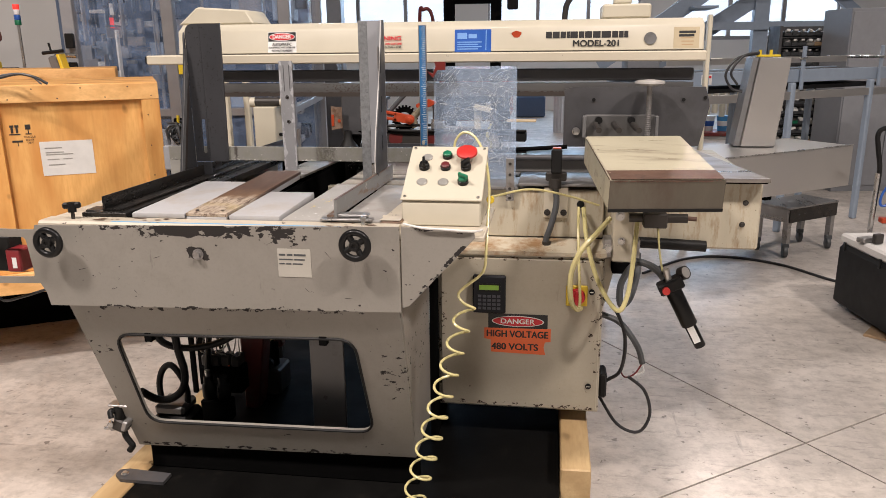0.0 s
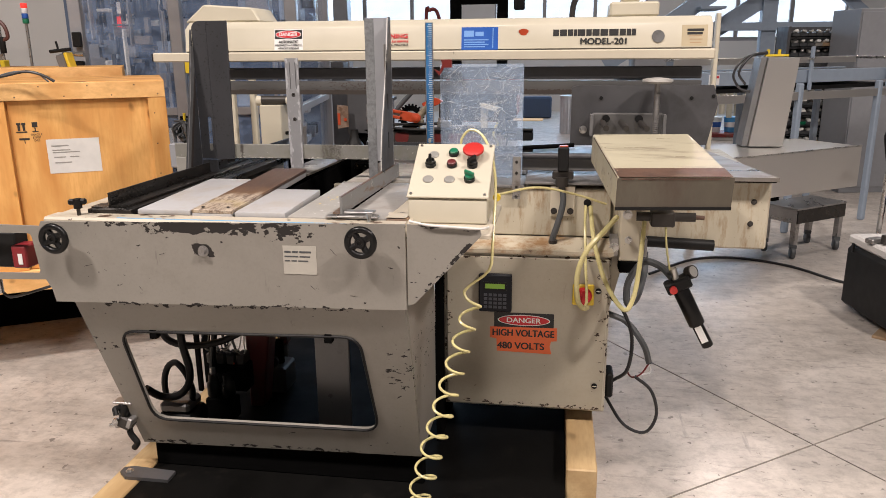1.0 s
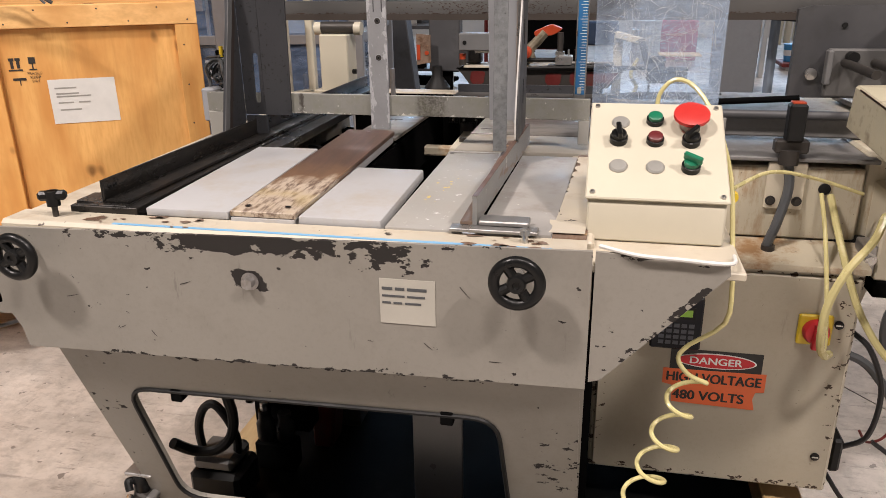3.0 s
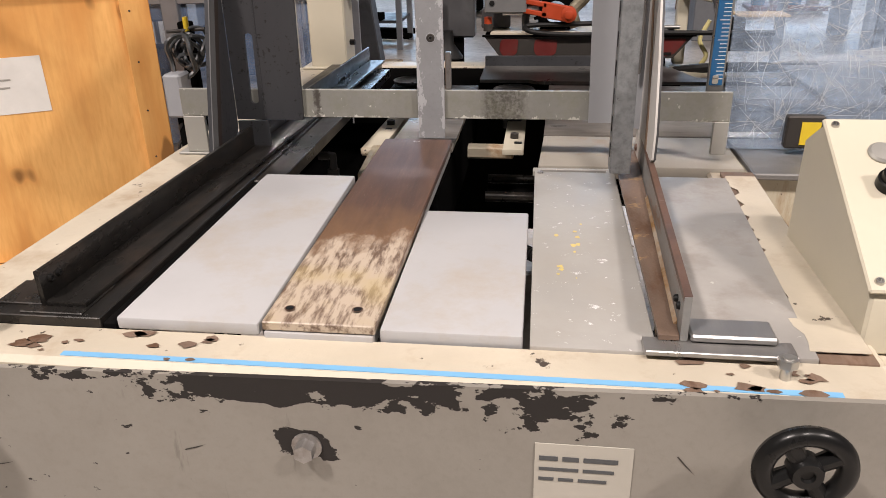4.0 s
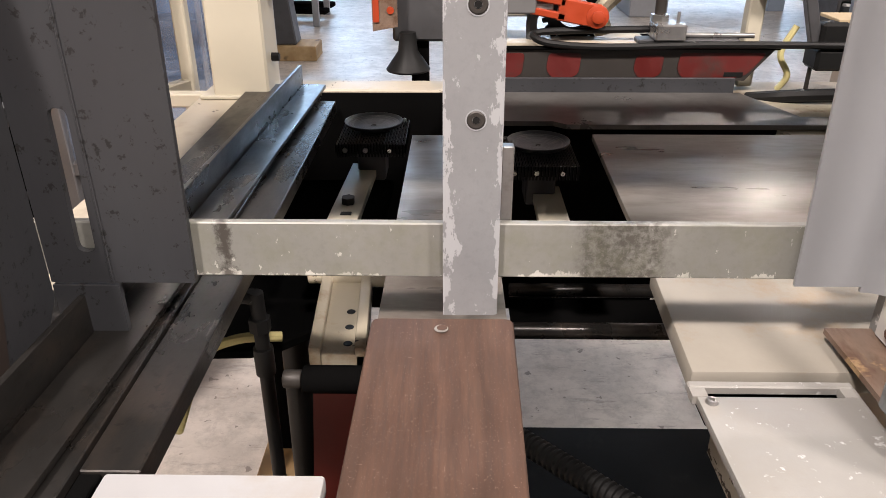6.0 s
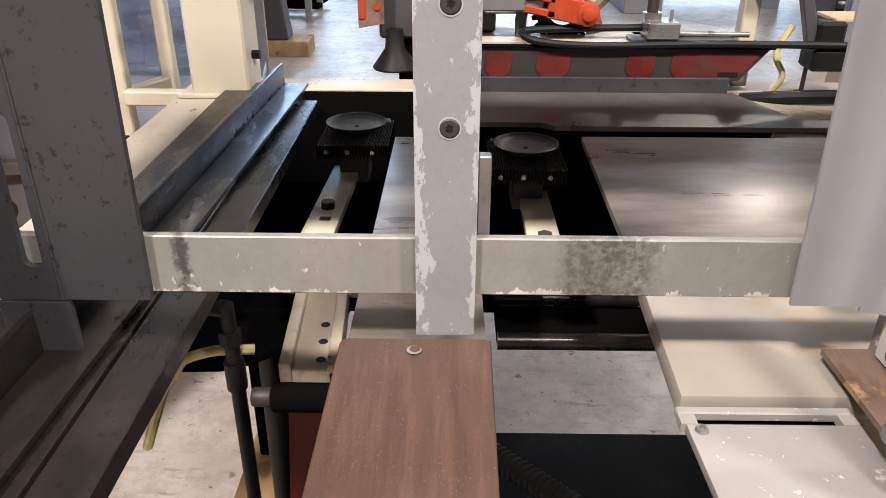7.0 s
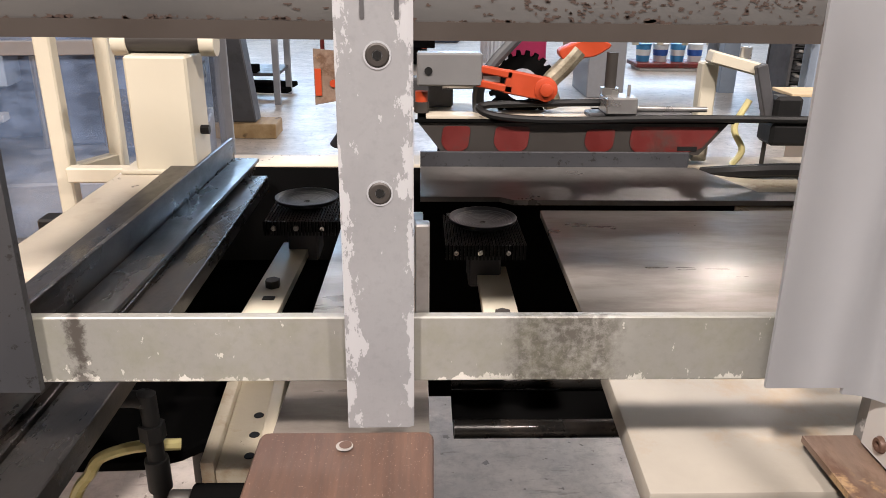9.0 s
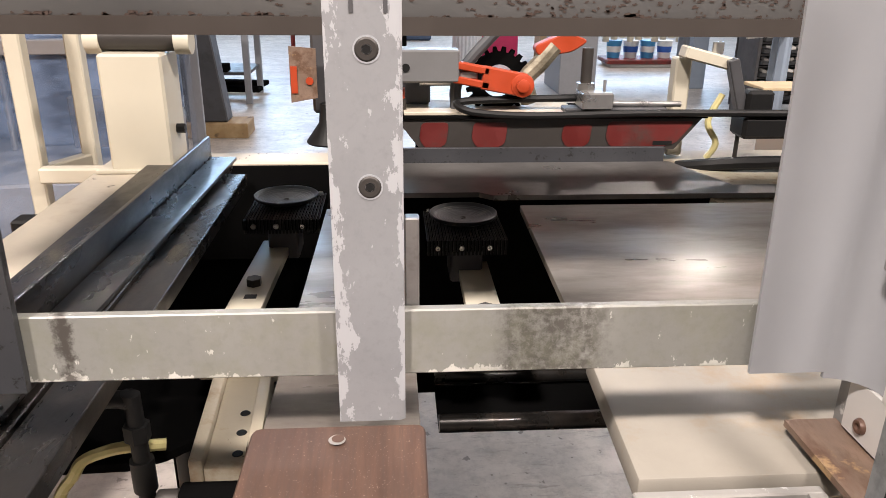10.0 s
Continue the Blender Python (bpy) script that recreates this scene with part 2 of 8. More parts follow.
def wood(name, base, dark, scale=2.2, stretch=(9, 9, 0.8), rough=0.6, knots=0.69):
    m, t, p = nodes_of(name)
    co = t.nodes.new("ShaderNodeTexCoord").outputs["Object"]
    a = noise_node(t, co, scale, 6, 0.6, stretch)
    broad = noise_node(t, co, 2.6, 3, 0.5, tuple(s if s < 1 else s * 0.35 for s in stretch))
    col = blend(t, ramp(t, broad, 0.38, 0.66), base, dark)
    fibre = noise_node(t, co, 26, 3, 0.5, tuple(s if s < 1 else s * 0.5 for s in stretch))
    col = blend(t, ramp(t, fibre, 0.4, 0.7, 0, 0.35), col, dark)
    col = blend(t, ramp(t, a, 0.5, 0.75, 0, 0.5), col, tuple(c * 0.8 for c in dark))
    k = noise_node(t, co, 9.0, 2, 0.4, tuple(0.5 if s < 1 else 1.0 for s in stretch))
    col = blend(t, ramp(t, k, knots - 0.04, knots + 0.01, 0, 0.45), col, dark)
    col = blend(t, ramp(t, k, knots + 0.01, knots + 0.05), col, tuple(c * 0.45 for c in dark))
    soot = noise_node(t, co, 3.1, 6, 0.6, tuple(s if s < 1 else s * 0.12 for s in stretch))
    col = blend(t, ramp(t, soot, 0.54, 0.80, 0, 0.35), col, tuple(c * 0.6 for c in dark))
    info = t.nodes.new("ShaderNodeObjectInfo").outputs["Random"]
    hs = t.nodes.new("ShaderNodeHueSaturation")
    t.links.new(col, hs.inputs["Color"])
    t.links.new(ramp(t, info, 0, 1, 0.85, 1.12), hs.inputs["Value"])
    t.links.new(hs.outputs[0], p.inputs["Base Color"])
    p.inputs["Roughness"].default_value = rough
    b = t.nodes.new("ShaderNodeBump")
    b.inputs["Strength"].default_value, b.inputs["Distance"].default_value = 0.15, 0.002
    t.links.new(a, b.inputs["Height"])
    t.links.new(b.outputs[0], p.inputs["Normal"])
    return m


PLY = wood("crate_plywood", (0.88, 0.50, 0.165), (0.66, 0.30, 0.075), knots=0.66)
BATTEN = wood("crate_batten", (0.84, 0.52, 0.215), (0.60, 0.31, 0.10), stretch=(0.8, 9, 9), knots=0.68)
TIMBER = wood("pallet_timber", (0.50, 0.36, 0.19), (0.34, 0.22, 0.10), stretch=(9, 0.8, 9))


def brown_board():
    """Brown phenolic board whose near end is worn to pale fibres."""
    m, t, p = nodes_of("worn_brown_board")
    co = t.nodes.new("ShaderNodeTexCoord").outputs["Object"]
    a = noise_node(t, co, 16, 6, 0.65, (4, 0.35, 4))
    col = blend(t, ramp(t, a, 0.3, 0.75), (0.098, 0.054, 0.038), (0.045, 0.026, 0.019))
    f = noise_node(t, co, 90, 4, 0.6, (1, 0.12, 1))
    col = blend(t, ramp(t, f, 0.45, 0.75, 0, 0.55), col, (0.145, 0.082, 0.056))
    hair = noise_node(t, co, 430, 3, 0.6, (1, 0.05, 1))
    col = blend(t, ramp(t, hair, 0.42, 0.68, 0, 0.55), col, (0.06, 0.04, 0.032))
    fleck = noise_node(t, co, 800, 2, 0.5)
    col = blend(t, ramp(t, fleck, 0.66, 0.74, 0, 0.45), col, (0.42, 0.32, 0.25))
    sep = t.nodes.new("ShaderNodeSeparateXYZ")
    t.links.new(co, sep.inputs[0])
    edge = noise_node(t, co, 16, 6, 0.65, (1.3, 0.8, 1))
    add = t.nodes.new("ShaderNodeMath")
    add.operation = "MULTIPLY_ADD"
    t.links.new(edge, add.inputs[0])
    add.inputs[1].default_value = -0.22
    t.links.new(sep.outputs["Y"], add.inputs[2])
    halo = ramp(t, add.outputs[0], -0.57, -0.44, 0.6, 0)
    col = blend(t, halo, col, (0.22, 0.125, 0.062))
    zone = ramp(t, add.outputs[0], -0.59, -0.545, 1, 0)
    pits = noise_node(t, co, 115, 6, 0.68, (1.0, 0.20, 1))
    worn = blend(t, ramp(t, pits, 0.47, 0.62), (0.44, 0.365, 0.285), (0.13, 0.085, 0.06))
    stain = noise_node(t, co, 14, 3, 0.5)
    worn = blend(t, ramp(t, stain, 0.52, 0.72, 0, 0.5), worn, (0.42, 0.33, 0.16))
    col = blend(t, zone, col, worn)
    t.links.new(col, p.inputs["Base Color"])
    p.inputs["Roughness"].default_value = 0.42
    b = t.nodes.new("ShaderNodeBump")
    b.inputs["Strength"].default_value, b.inputs["Distance"].default_value = 0.2, 0.001
    t.links.new(pits, b.inputs["Height"])
    t.links.new(b.outputs[0], p.inputs["Normal"])
    return m


BROWN = brown_board()


def worn_bar(name, base, bare, centre, half, band, stain=None):
    """Painted bar rubbed bare along two edges, with an optional oily zone; centre and half on one object axis."""
    m, t, p = nodes_of(name)
    co = t.nodes.new("ShaderNodeTexCoord").outputs["Object"]
    sep = t.nodes.new("ShaderNodeSeparateXYZ")
    t.links.new(co, sep.inputs[0])

    def math_node(op, a, b):
        n = t.nodes.new("ShaderNodeMath")
        n.operation = op
        for s, v in ((n.inputs[0], a), (n.inputs[1], b)):
            if isinstance(v, float):
                s.default_value = v
            else:
                t.links.new(v, s)
        return n.outputs[0]

    axis, lower_only = ("X", False) if stain is None else ("Z", True)
    off = math_node("SUBTRACT", sep.outputs[axis], centre)
    off = math_node("MULTIPLY", off, -1.0) if lower_only else math_node("ABSOLUTE", off, 0.0)
    edge = ramp(t, off, half - band, half, 0.0, 0.21 if stain is None else 0.19)
    n1 = noise_node(t, co, 62, 8, 0.68, (1, 1, 0.45))
    tone = noise_node(t, co, 9, 6, 0.65)
    col = blend(t, ramp(t, tone, 0.3, 0.7), base, tuple(c * 0.82 for c in base))
    grit = noise_node(t, co, 160, 4, 0.7)
    col = blend(t, ramp(t, grit, 0.5, 0.8, 0, 0.4), col, tuple(c * 0.6 for c in base))
    col = blend(t, ramp(t, math_node("ADD", n1, edge), 0.672, 0.685), col, bare)
    nick = noise_node(t, co, 120, 5, 0.65, (1, 1, 0.5))
    col = blend(t, ramp(t, nick, 0.66, 0.675, 0, 0.9), col, bare)
    if stain is not None:
        d = math_node("ABSOLUTE", math_node("SUBTRACT", sep.outputs["X"], stain[0]), 0.0)
        ragged = math_node("ADD", math_node("MULTIPLY", noise_node(t, co, 70, 6, 0.7), 0.030), d)
        z1 = math_node("MULTIPLY", ramp(t, ragged, stain[1] * 1.15, stain[1] * 1.55, 1.0, 0.0), ramp(t, noise_node(t, co, 170, 5, 0.7), 0.34, 0.58))
        col = blend(t, z1, col, stain[2])
        olive = ramp(t, noise_node(t, co, 26, 6, 0.7), 0.46, 0.70, 0.0, 0.55)
        col = blend(t, olive, col, (0.20, 0.20, 0.145))
        d2 = math_node("ABSOLUTE", math_node("ADD", sep.outputs["X"], 0.462), 0.0)
        ragged2 = math_node("ADD", math_node("MULTIPLY", noise_node(t, co, 90, 6, 0.7), 0.034), d2)
        col = blend(t, ramp(t, ragged2, 0.018, 0.024, 0.85, 0.0), col, (0.045, 0.036, 0.03))
    t.links.new(col, p.inputs["Base Color"])
    p.inputs["Roughness"].default_value = 0.42
    p.inputs["Metallic"].default_value = 0.1
    b = t.nodes.new("ShaderNodeBump")
    b.inputs["Strength"].default_value, b.inputs["Distance"].default_value = 0.2, 0.001
    t.links.new(n1, b.inputs["Height"])
    t.links.new(b.outputs[0], p.inputs["Normal"])
    return m




def chipped_paint(name, base, dirt, chip, zones):
    """Old sheet paint; each zone (x, half, z, half, slope, weight) is a stretch where the paint has flaked off in ragged chips."""
    m, t, p = nodes_of(name)
    co = t.nodes.new("ShaderNodeTexCoord").outputs["Object"]
    sep = t.nodes.new("ShaderNodeSeparateXYZ")
    t.links.new(co, sep.inputs[0])

    def calc(op, a, b):
        n = t.nodes.new("ShaderNodeMath")
        n.operation = op
        for s, v in ((n.inputs[0], a), (n.inputs[1], b)):
            if isinstance(v, (int, float)):
                s.default_value = v
            else:
                t.links.new(v, s)
        return n.outputs[0]

    col = blend(t, ramp(t, noise_node(t, co, 3.0, 5, 0.6), 0.3, 0.72), tuple(c * 0.9 for c in base), base)
    film = noise_node(t, co, 5.0, 9, 0.72)
    col = blend(t, ramp(t, film, 0.5, 0.8, 0, 0.6), col, dirt)
    fine = noise_node(t, co, 110, 4, 0.65)
    col = blend(t, ramp(t, fine, 0.5, 0.8, 0, 0.3), col, dirt)
    rub = noise_node(t, co, 40, 5, 0.7, (1.0, 1.0, 0.16))
    col = blend(t, ramp(t, rub, 0.66, 0.74, 0, 0.5), col, tuple(c * 0.6 for c in dirt))
    flake = noise_node(t, co, 46, 9, 0.62, (0.75, 1.0, 1.35))
    fleck = noise_node(t, co, 190, 3, 0.6)
    total = flake
    for zx, hx, zz, hz, slope, weight in zones:
        zc = calc("SUBTRACT", calc("SUBTRACT", sep.outputs["Z"], zz), calc("MULTIPLY", calc("SUBTRACT", sep.outputs["X"], zx), slope))
        fx = ramp(t, calc("ABSOLUTE", calc("SUBTRACT", sep.outputs["X"], zx), 0), hx * 0.6, hx, 1, 0)
        fz = ramp(t, calc("ABSOLUTE", zc, 0), hz * 0.45, hz, 1, 0)
        total = calc("ADD", total, calc("MULTIPLY", calc("MULTIPLY", fx, fz), weight))
    mask = calc("MAXIMUM", ramp(t, total, 0.685, 0.694), ramp(t, fleck, 0.76, 0.775))
    col = blend(t, mask, col, chip)
    t.links.new(col, p.inputs["Base Color"])
    t.links.new(ramp(t, mask, 0, 1, 0.46, 0.85), p.inputs["Roughness"])
    hgt = calc("MULTIPLY_ADD", mask, -0.8)
    t.links.new(fine, hgt.node.inputs[2])
    b = t.nodes.new("ShaderNodeBump")
    b.inputs["Strength"].default_value, b.inputs["Distance"].default_value = 0.25, 0.001
    t.links.new(hgt, b.inputs["Height"])
    t.links.new(b.outputs[0], p.inputs["Normal"])
    return m


# greyer chipped cream, lowered further for the weak light on front faces
SKIRT = chipped_paint("chipped_dimmed_grey_cream", (0.248, 0.232, 0.204), (0.165, 0.148, 0.125), (0.014, 0.011, 0.0095),
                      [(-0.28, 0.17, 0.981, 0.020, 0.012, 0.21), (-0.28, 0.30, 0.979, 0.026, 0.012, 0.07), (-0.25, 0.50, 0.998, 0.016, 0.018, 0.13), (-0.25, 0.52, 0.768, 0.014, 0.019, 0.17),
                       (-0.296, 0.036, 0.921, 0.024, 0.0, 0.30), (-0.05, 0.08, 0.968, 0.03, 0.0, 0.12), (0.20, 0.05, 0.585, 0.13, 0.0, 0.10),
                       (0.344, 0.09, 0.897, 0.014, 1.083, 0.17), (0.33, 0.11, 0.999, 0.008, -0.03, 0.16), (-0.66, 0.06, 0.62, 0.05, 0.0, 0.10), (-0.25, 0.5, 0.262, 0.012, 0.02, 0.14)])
CABPAINT = chipped_paint("speckled_cabinet_paint", (0.44, 0.40, 0.315), (0.33, 0.285, 0.21), (0.05, 0.032, 0.02),
                         [(0.765, 0.03, 0.60, 0.25, 0.0, 0.10), (0.50, 0.40, 0.283, 0.014, 0.0, 0.14), (0.27, 0.02, 0.52, 0.30, 0.0, 0.09), (0.50, 0.40, 0.786, 0.010, 0.0, 0.12)])
POSTPAINT = worn_bar("peeling_post_paint", (0.275, 0.280, 0.290), (0.405, 0.412, 0.428), -0.266, 0.0220, 0.017)
BARPAINT = worn_bar("scuffed_bar_paint", (0.27, 0.268, 0.245), (0.58, 0.57, 0.52), 1.0912, 0.0237, 0.009, (-0.145, 0.036, (0.10, 0.093, 0.08)))


def concrete():
    m, t, p = nodes_of("polished_concrete")
    co = t.nodes.new("ShaderNodeTexCoord").outputs["Object"]
    a, b2, c = noise_node(t, co, 0.8, 6, 0.6), noise_node(t, co, 6.0, 8, 0.7), noise_node(t, co, 70, 4, 0.7)
    col = blend(t, ramp(t, a, 0.3, 0.7), (0.62, 0.565, 0.507), (0.50, 0.452, 0.405))
    col = blend(t, ramp(t, b2, 0.45, 0.72, 0, 0.6), col, (0.36, 0.33, 0.30))
    col = blend(t, ramp(t, c, 0.62, 0.75, 0, 0.5), col, (0.18, 0.16, 0.145))
    sc = noise_node(t, co, 3.0, 9, 0.75)
    col = blend(t, ramp(t, sc, 0.66, 0.7, 0, 0.5), col, (0.55, 0.53, 0.5))
    sm = noise_node(t, co, 1.7, 7, 0.7, (1.0, 1.6, 1.0))
    col = blend(t, ramp(t, sm, 0.46, 0.70, 0, 0.65), col, (0.275, 0.245, 0.215))
    sp = noise_node(t, co, 24, 3, 0.55)
    col = blend(t, ramp(t, sp, 0.665, 0.69, 0, 0.8), col, (0.15, 0.13, 0.115))
    scuff = noise_node(t, co, 7.0, 10, 0.78, (0.8, 4.0, 1.0))
    col = blend(t, ramp(t, scuff, 0.555, 0.64, 0, 0.6), col, (0.17, 0.15, 0.135))
    blot = noise_node(t, co, 16.0, 7, 0.72)
    col = blend(t, ramp(t, blot, 0.46, 0.66, 0, 0.5), col, (0.24, 0.215, 0.19))
    crumb = noise_node(t, co, 55, 2, 0.5)
    col = blend(t, ramp(t, crumb, 0.745, 0.76, 0, 0.8), col, (0.62, 0.60, 0.57))
    st = noise_node(t, co, 4.5, 5, 0.6, (5.0, 0.5, 1.0))
    col = blend(t, ramp(t, st, 0.66, 0.72, 0, 0.5), col, (0.24, 0.22, 0.20))
    t.links.new(col, p.inputs["Base Color"])
    t.links.new(ramp(t, b2, 0.3, 0.7, 0.26, 0.46), p.inputs["Roughness"])
    b = t.nodes.new("ShaderNodeBump")
    b.inputs["Strength"].default_value, b.inputs["Distance"].default_value = 0.12, 0.003
    t.links.new(c, b.inputs["Height"])
    t.links.new(b.outputs[0], p.inputs["Normal"])
    return m


CONCRETE = concrete()
JOINT = plain("dark_joint_filler", (0.12, 0.105, 0.09), 0.7)


def clear(name, tint=(0.9, 0.93, 0.95), rough=0.05, alpha=0.25, more=0.35, scale=30):
    """Scratched clear plastic sheet: part glossy film, part see-through."""
    m, t, p = nodes_of(name)
    co = t.nodes.new("ShaderNodeTexCoord").outputs["Object"]
    p.inputs["Base Color"].default_value = lin(tint)
    p.inputs["Roughness"].default_value = rough
    p.inputs["IOR"].default_value = 1.45
    s = noise_node(t, co, scale, 8, 0.8, (1, 1, 3))
    t.links.new(ramp(t, s, 0.4, 0.75, alpha, min(1, alpha + more)), p.inputs["Alpha"])
    return m


# clear plastic whose blue, cloudy tint stands in for window reflections
HAZEGLASS = clear("blue_haze_polycarbonate", (0.36, 0.50, 0.78), 0.05, 0.05, 0.20, 3)
# scratched sheet; pale blue tint replaces the daylight it scatters
FILM = clear("scratched_hazed_sheet", (0.52, 0.66, 0.86), 0.10, 0.15, 0.32, 60)


def glow(name, colour, strength):
    m, t, p = nodes_of(name)
    p.inputs["Base Color"].default_value = lin(colour)
    p.inputs["Emission Color"].default_value = lin(colour)
    p.inputs["Emission Strength"].default_value = strength
    return m


SKYGLOW = glow("daylight_outside", (0.80, 0.89, 1.0), 1.6)
LEDRED = glow("red_beacon", (1.0, 0.05, 0.04), 0.8)

# ---------------------------------------------------------------- building helpers
ORIGIN = {}
SPECKLE = ("worn_paint", "scratch_marking", "scale_marking", "dried_glue", "rib_mat")


def thing(name, at, label, category, group="", kind=""):
    ob = new(name)
    ob.empty_display_size = 0.1
    ob.location = at
    ORIGIN[ob] = Vector(at)
    return tagged(ob, label, category, group, kind)


def mesh_of(name, bm, mat, smooth=35):
    bmesh.ops.recalc_face_normals(bm, faces=bm.faces)
    me = bpy.data.meshes.new(name)
    bm.to_mesh(me)
    bm.free()
    for m in (mat if isinstance(mat, (list, tuple)) else [mat]):
        me.materials.append(m)
    if smooth:
        me.shade_smooth()
        me.set_sharp_from_angle(angle=radians(smooth))
    return me


def part(name, bm, mat, parent, label="", smooth=35):
    """Links a bmesh, given in world metres, as one mesh under a thing or a part."""
    o = ORIGIN[parent]
    bmesh.ops.translate(bm, verts=bm.verts, vec=-o)
    ob = new(name, mesh_of(name, bm, mat, smooth))
    ob.parent = parent
    ORIGIN[ob] = o
    if label:
        ob["label"] = label
    if name in SPECKLE:
        ob["kind"] = "stuff"
    return ob


def solo(name, bm, mat, at, label, category, group="", kind="", smooth=35):
    """A thing that is one mesh."""
    bmesh.ops.translate(bm, verts=bm.verts, vec=-Vector(at))
    ob = new(name, mesh_of(name, bm, mat, smooth))
    ob.location = at
    ORIGIN[ob] = Vector(at)
    return tagged(ob, label, category, group, kind)


def box(x0, x1, y0, y1, z0, z1, bevel=0.0, bm=None, seg=1):
    bm = bm or bmesh.new()
    r = bmesh.ops.create_cube(bm, size=1.0)
    vs = r["verts"]
    for v in vs:
        v.co = Vector((x0 + (v.co.x + 0.5) * (x1 - x0), y0 + (v.co.y + 0.5) * (y1 - y0), z0 + (v.co.z + 0.5) * (z1 - z0)))
    if bevel:
        es = list({e for v in vs for e in v.link_edges})
        bmesh.ops.bevel(bm, geom=es, offset=bevel, segments=seg, affect="EDGES", profile=0.5)
    return bm


def obox(centre, size, rot=(0, 0, 0), bevel=0.0, bm=None):
    """A box turned about its centre (degrees)."""
    tmp = box(-size[0] / 2, size[0] / 2, -size[1] / 2, size[1] / 2, -size[2] / 2, size[2] / 2, bevel)
    bmesh.ops.transform(tmp, matrix=pose(*centre, *rot), verts=tmp.verts)
    return join(bm, tmp)


def join(bm, tmp):
    if bm is None:
        return tmp
    me = bpy.data.meshes.new("tmp")
    tmp.to_mesh(me)
    tmp.free()
    bm.from_mesh(me)
    bpy.data.meshes.remove(me)
    return bm


def prism(pts, axis, a, b, bm=None, bevel=0.0):
    """A polygon in the plane across axis, drawn out from a to b."""
    tmp = bmesh.new()

    def at(p, d):
        return {"x": (d, p[0], p[1]), "y": (p[0], d, p[1]), "z": (p[0], p[1], d)}[axis]

    lo, hi = [tmp.verts.new(at(p, a)) for p in pts], [tmp.verts.new(at(p, b)) for p in pts]
    tmp.faces.new(lo), tmp.faces.new(hi[::-1])
    n = len(pts)
    for i in range(n):
        tmp.faces.new((lo[i], hi[i], hi[(i + 1) % n], lo[(i + 1) % n]))
    bmesh.ops.recalc_face_normals(tmp, faces=tmp.faces)
    if bevel:
        bmesh.ops.bevel(tmp, geom=tmp.edges[:], offset=bevel, segments=1, affect="EDGES", profile=0.5)
    return join(bm, tmp)


def rod(p, q, r, bm=None, n=16, r2=None, bevel=0.0):
    """A round bar from p to q."""
    p, q = Vector(p), Vector(q)
    tmp = bmesh.new()
    bmesh.ops.create_cone(tmp, cap_ends=True, segments=n, radius1=r, radius2=r if r2 is None else r2, depth=(q - p).length)
    if bevel:
        es = [e for e in tmp.edges if abs(e.verts[0].co.z - e.verts[1].co.z) < 1e-6]
        bmesh.ops.bevel(tmp, geom=es, offset=bevel, segments=2, affect="EDGES", profile=0.5)
    turn = (q - p).to_track_quat("Z", "Y").to_matrix().to_4x4()
    bmesh.ops.transform(tmp, matrix=Matrix.Translation((p + q) / 2) @ turn, verts=tmp.verts)
    return join(bm, tmp)


def smooth_line(pts, steps=8):
    """Catmull-Rom through the points."""
    ps = [Vector(p) for p in pts]
    ps = [ps[0] * 2 - ps[1]] + ps + [ps[-1] * 2 - ps[-2]]
    out = []
    for i in range(1, len(ps) - 2):
        a, b, c, d = ps[i - 1:i + 3]
        for s in range(steps):
            u = s / steps
            out.append(0.5 * (2 * b + (c - a) * u + (2 * a - 5 * b + 4 * c - d) * u * u + (3 * b - a - 3 * c + d) * u ** 3))
    out.append(ps[-2])
    return out


def tube(pts, r, bm=None, n=8, smooth=True, steps=8):
    """A hose along a line."""
    ps = smooth_line(pts, steps) if smooth else [Vector(p) for p in pts]
    bm = bm or bmesh.new()
    rings = []
    up = Vector((0.123, 0.2, 1)).normalized()
    for i, p in enumerate(ps):
        d = (ps[min(i + 1, len(ps) - 1)] - ps[max(i - 1, 0)]).normalized()
        s = d.cross(up)
        s = s.normalized() if s.length > 1e-4 else Vector((1, 0, 0))
        u = s.cross(d).normalized()
        up = u
        rings.append([bm.verts.new(p + r * (math.cos(k * math.tau / n) * s + math.sin(k * math.tau / n) * u)) for k in range(n)])
    for a, b in zip(rings, rings[1:]):
        for k in range(n):
            bm.faces.new((a[k], a[(k + 1) % n], b[(k + 1) % n], b[k]))
    bm.faces.new(rings[0][::-1]), bm.faces.new(rings[-1])
    return bm


def lathe(profile, centre, axis=(0, 0, 1), n=28, bm=None):
    """A turned shape: (radius, height) pairs round an axis."""
    tmp = bmesh.new()
    rings = []
    for r, h in profile:
        rings.append([tmp.verts.new((r * math.cos(k * math.tau / n), r * math.sin(k * math.tau / n), h)) for k in range(n)] if r > 1e-5 else [tmp.verts.new((0, 0, h))])
    for a, b in zip(rings, rings[1:]):
        for k in range(n):
            f = [a[k % len(a)], a[(k + 1) % len(a)], b[(k + 1) % len(b)], b[k % len(b)]]
            f = list(dict.fromkeys(f))
            if len(f) > 2:
                tmp.faces.new(f)
    turn = Vector(axis).normalized().to_track_quat("Z", "Y").to_matrix().to_4x4()
    bmesh.ops.transform(tmp, matrix=Matrix.Translation(centre) @ turn, verts=tmp.verts)
    return join(bm, tmp)


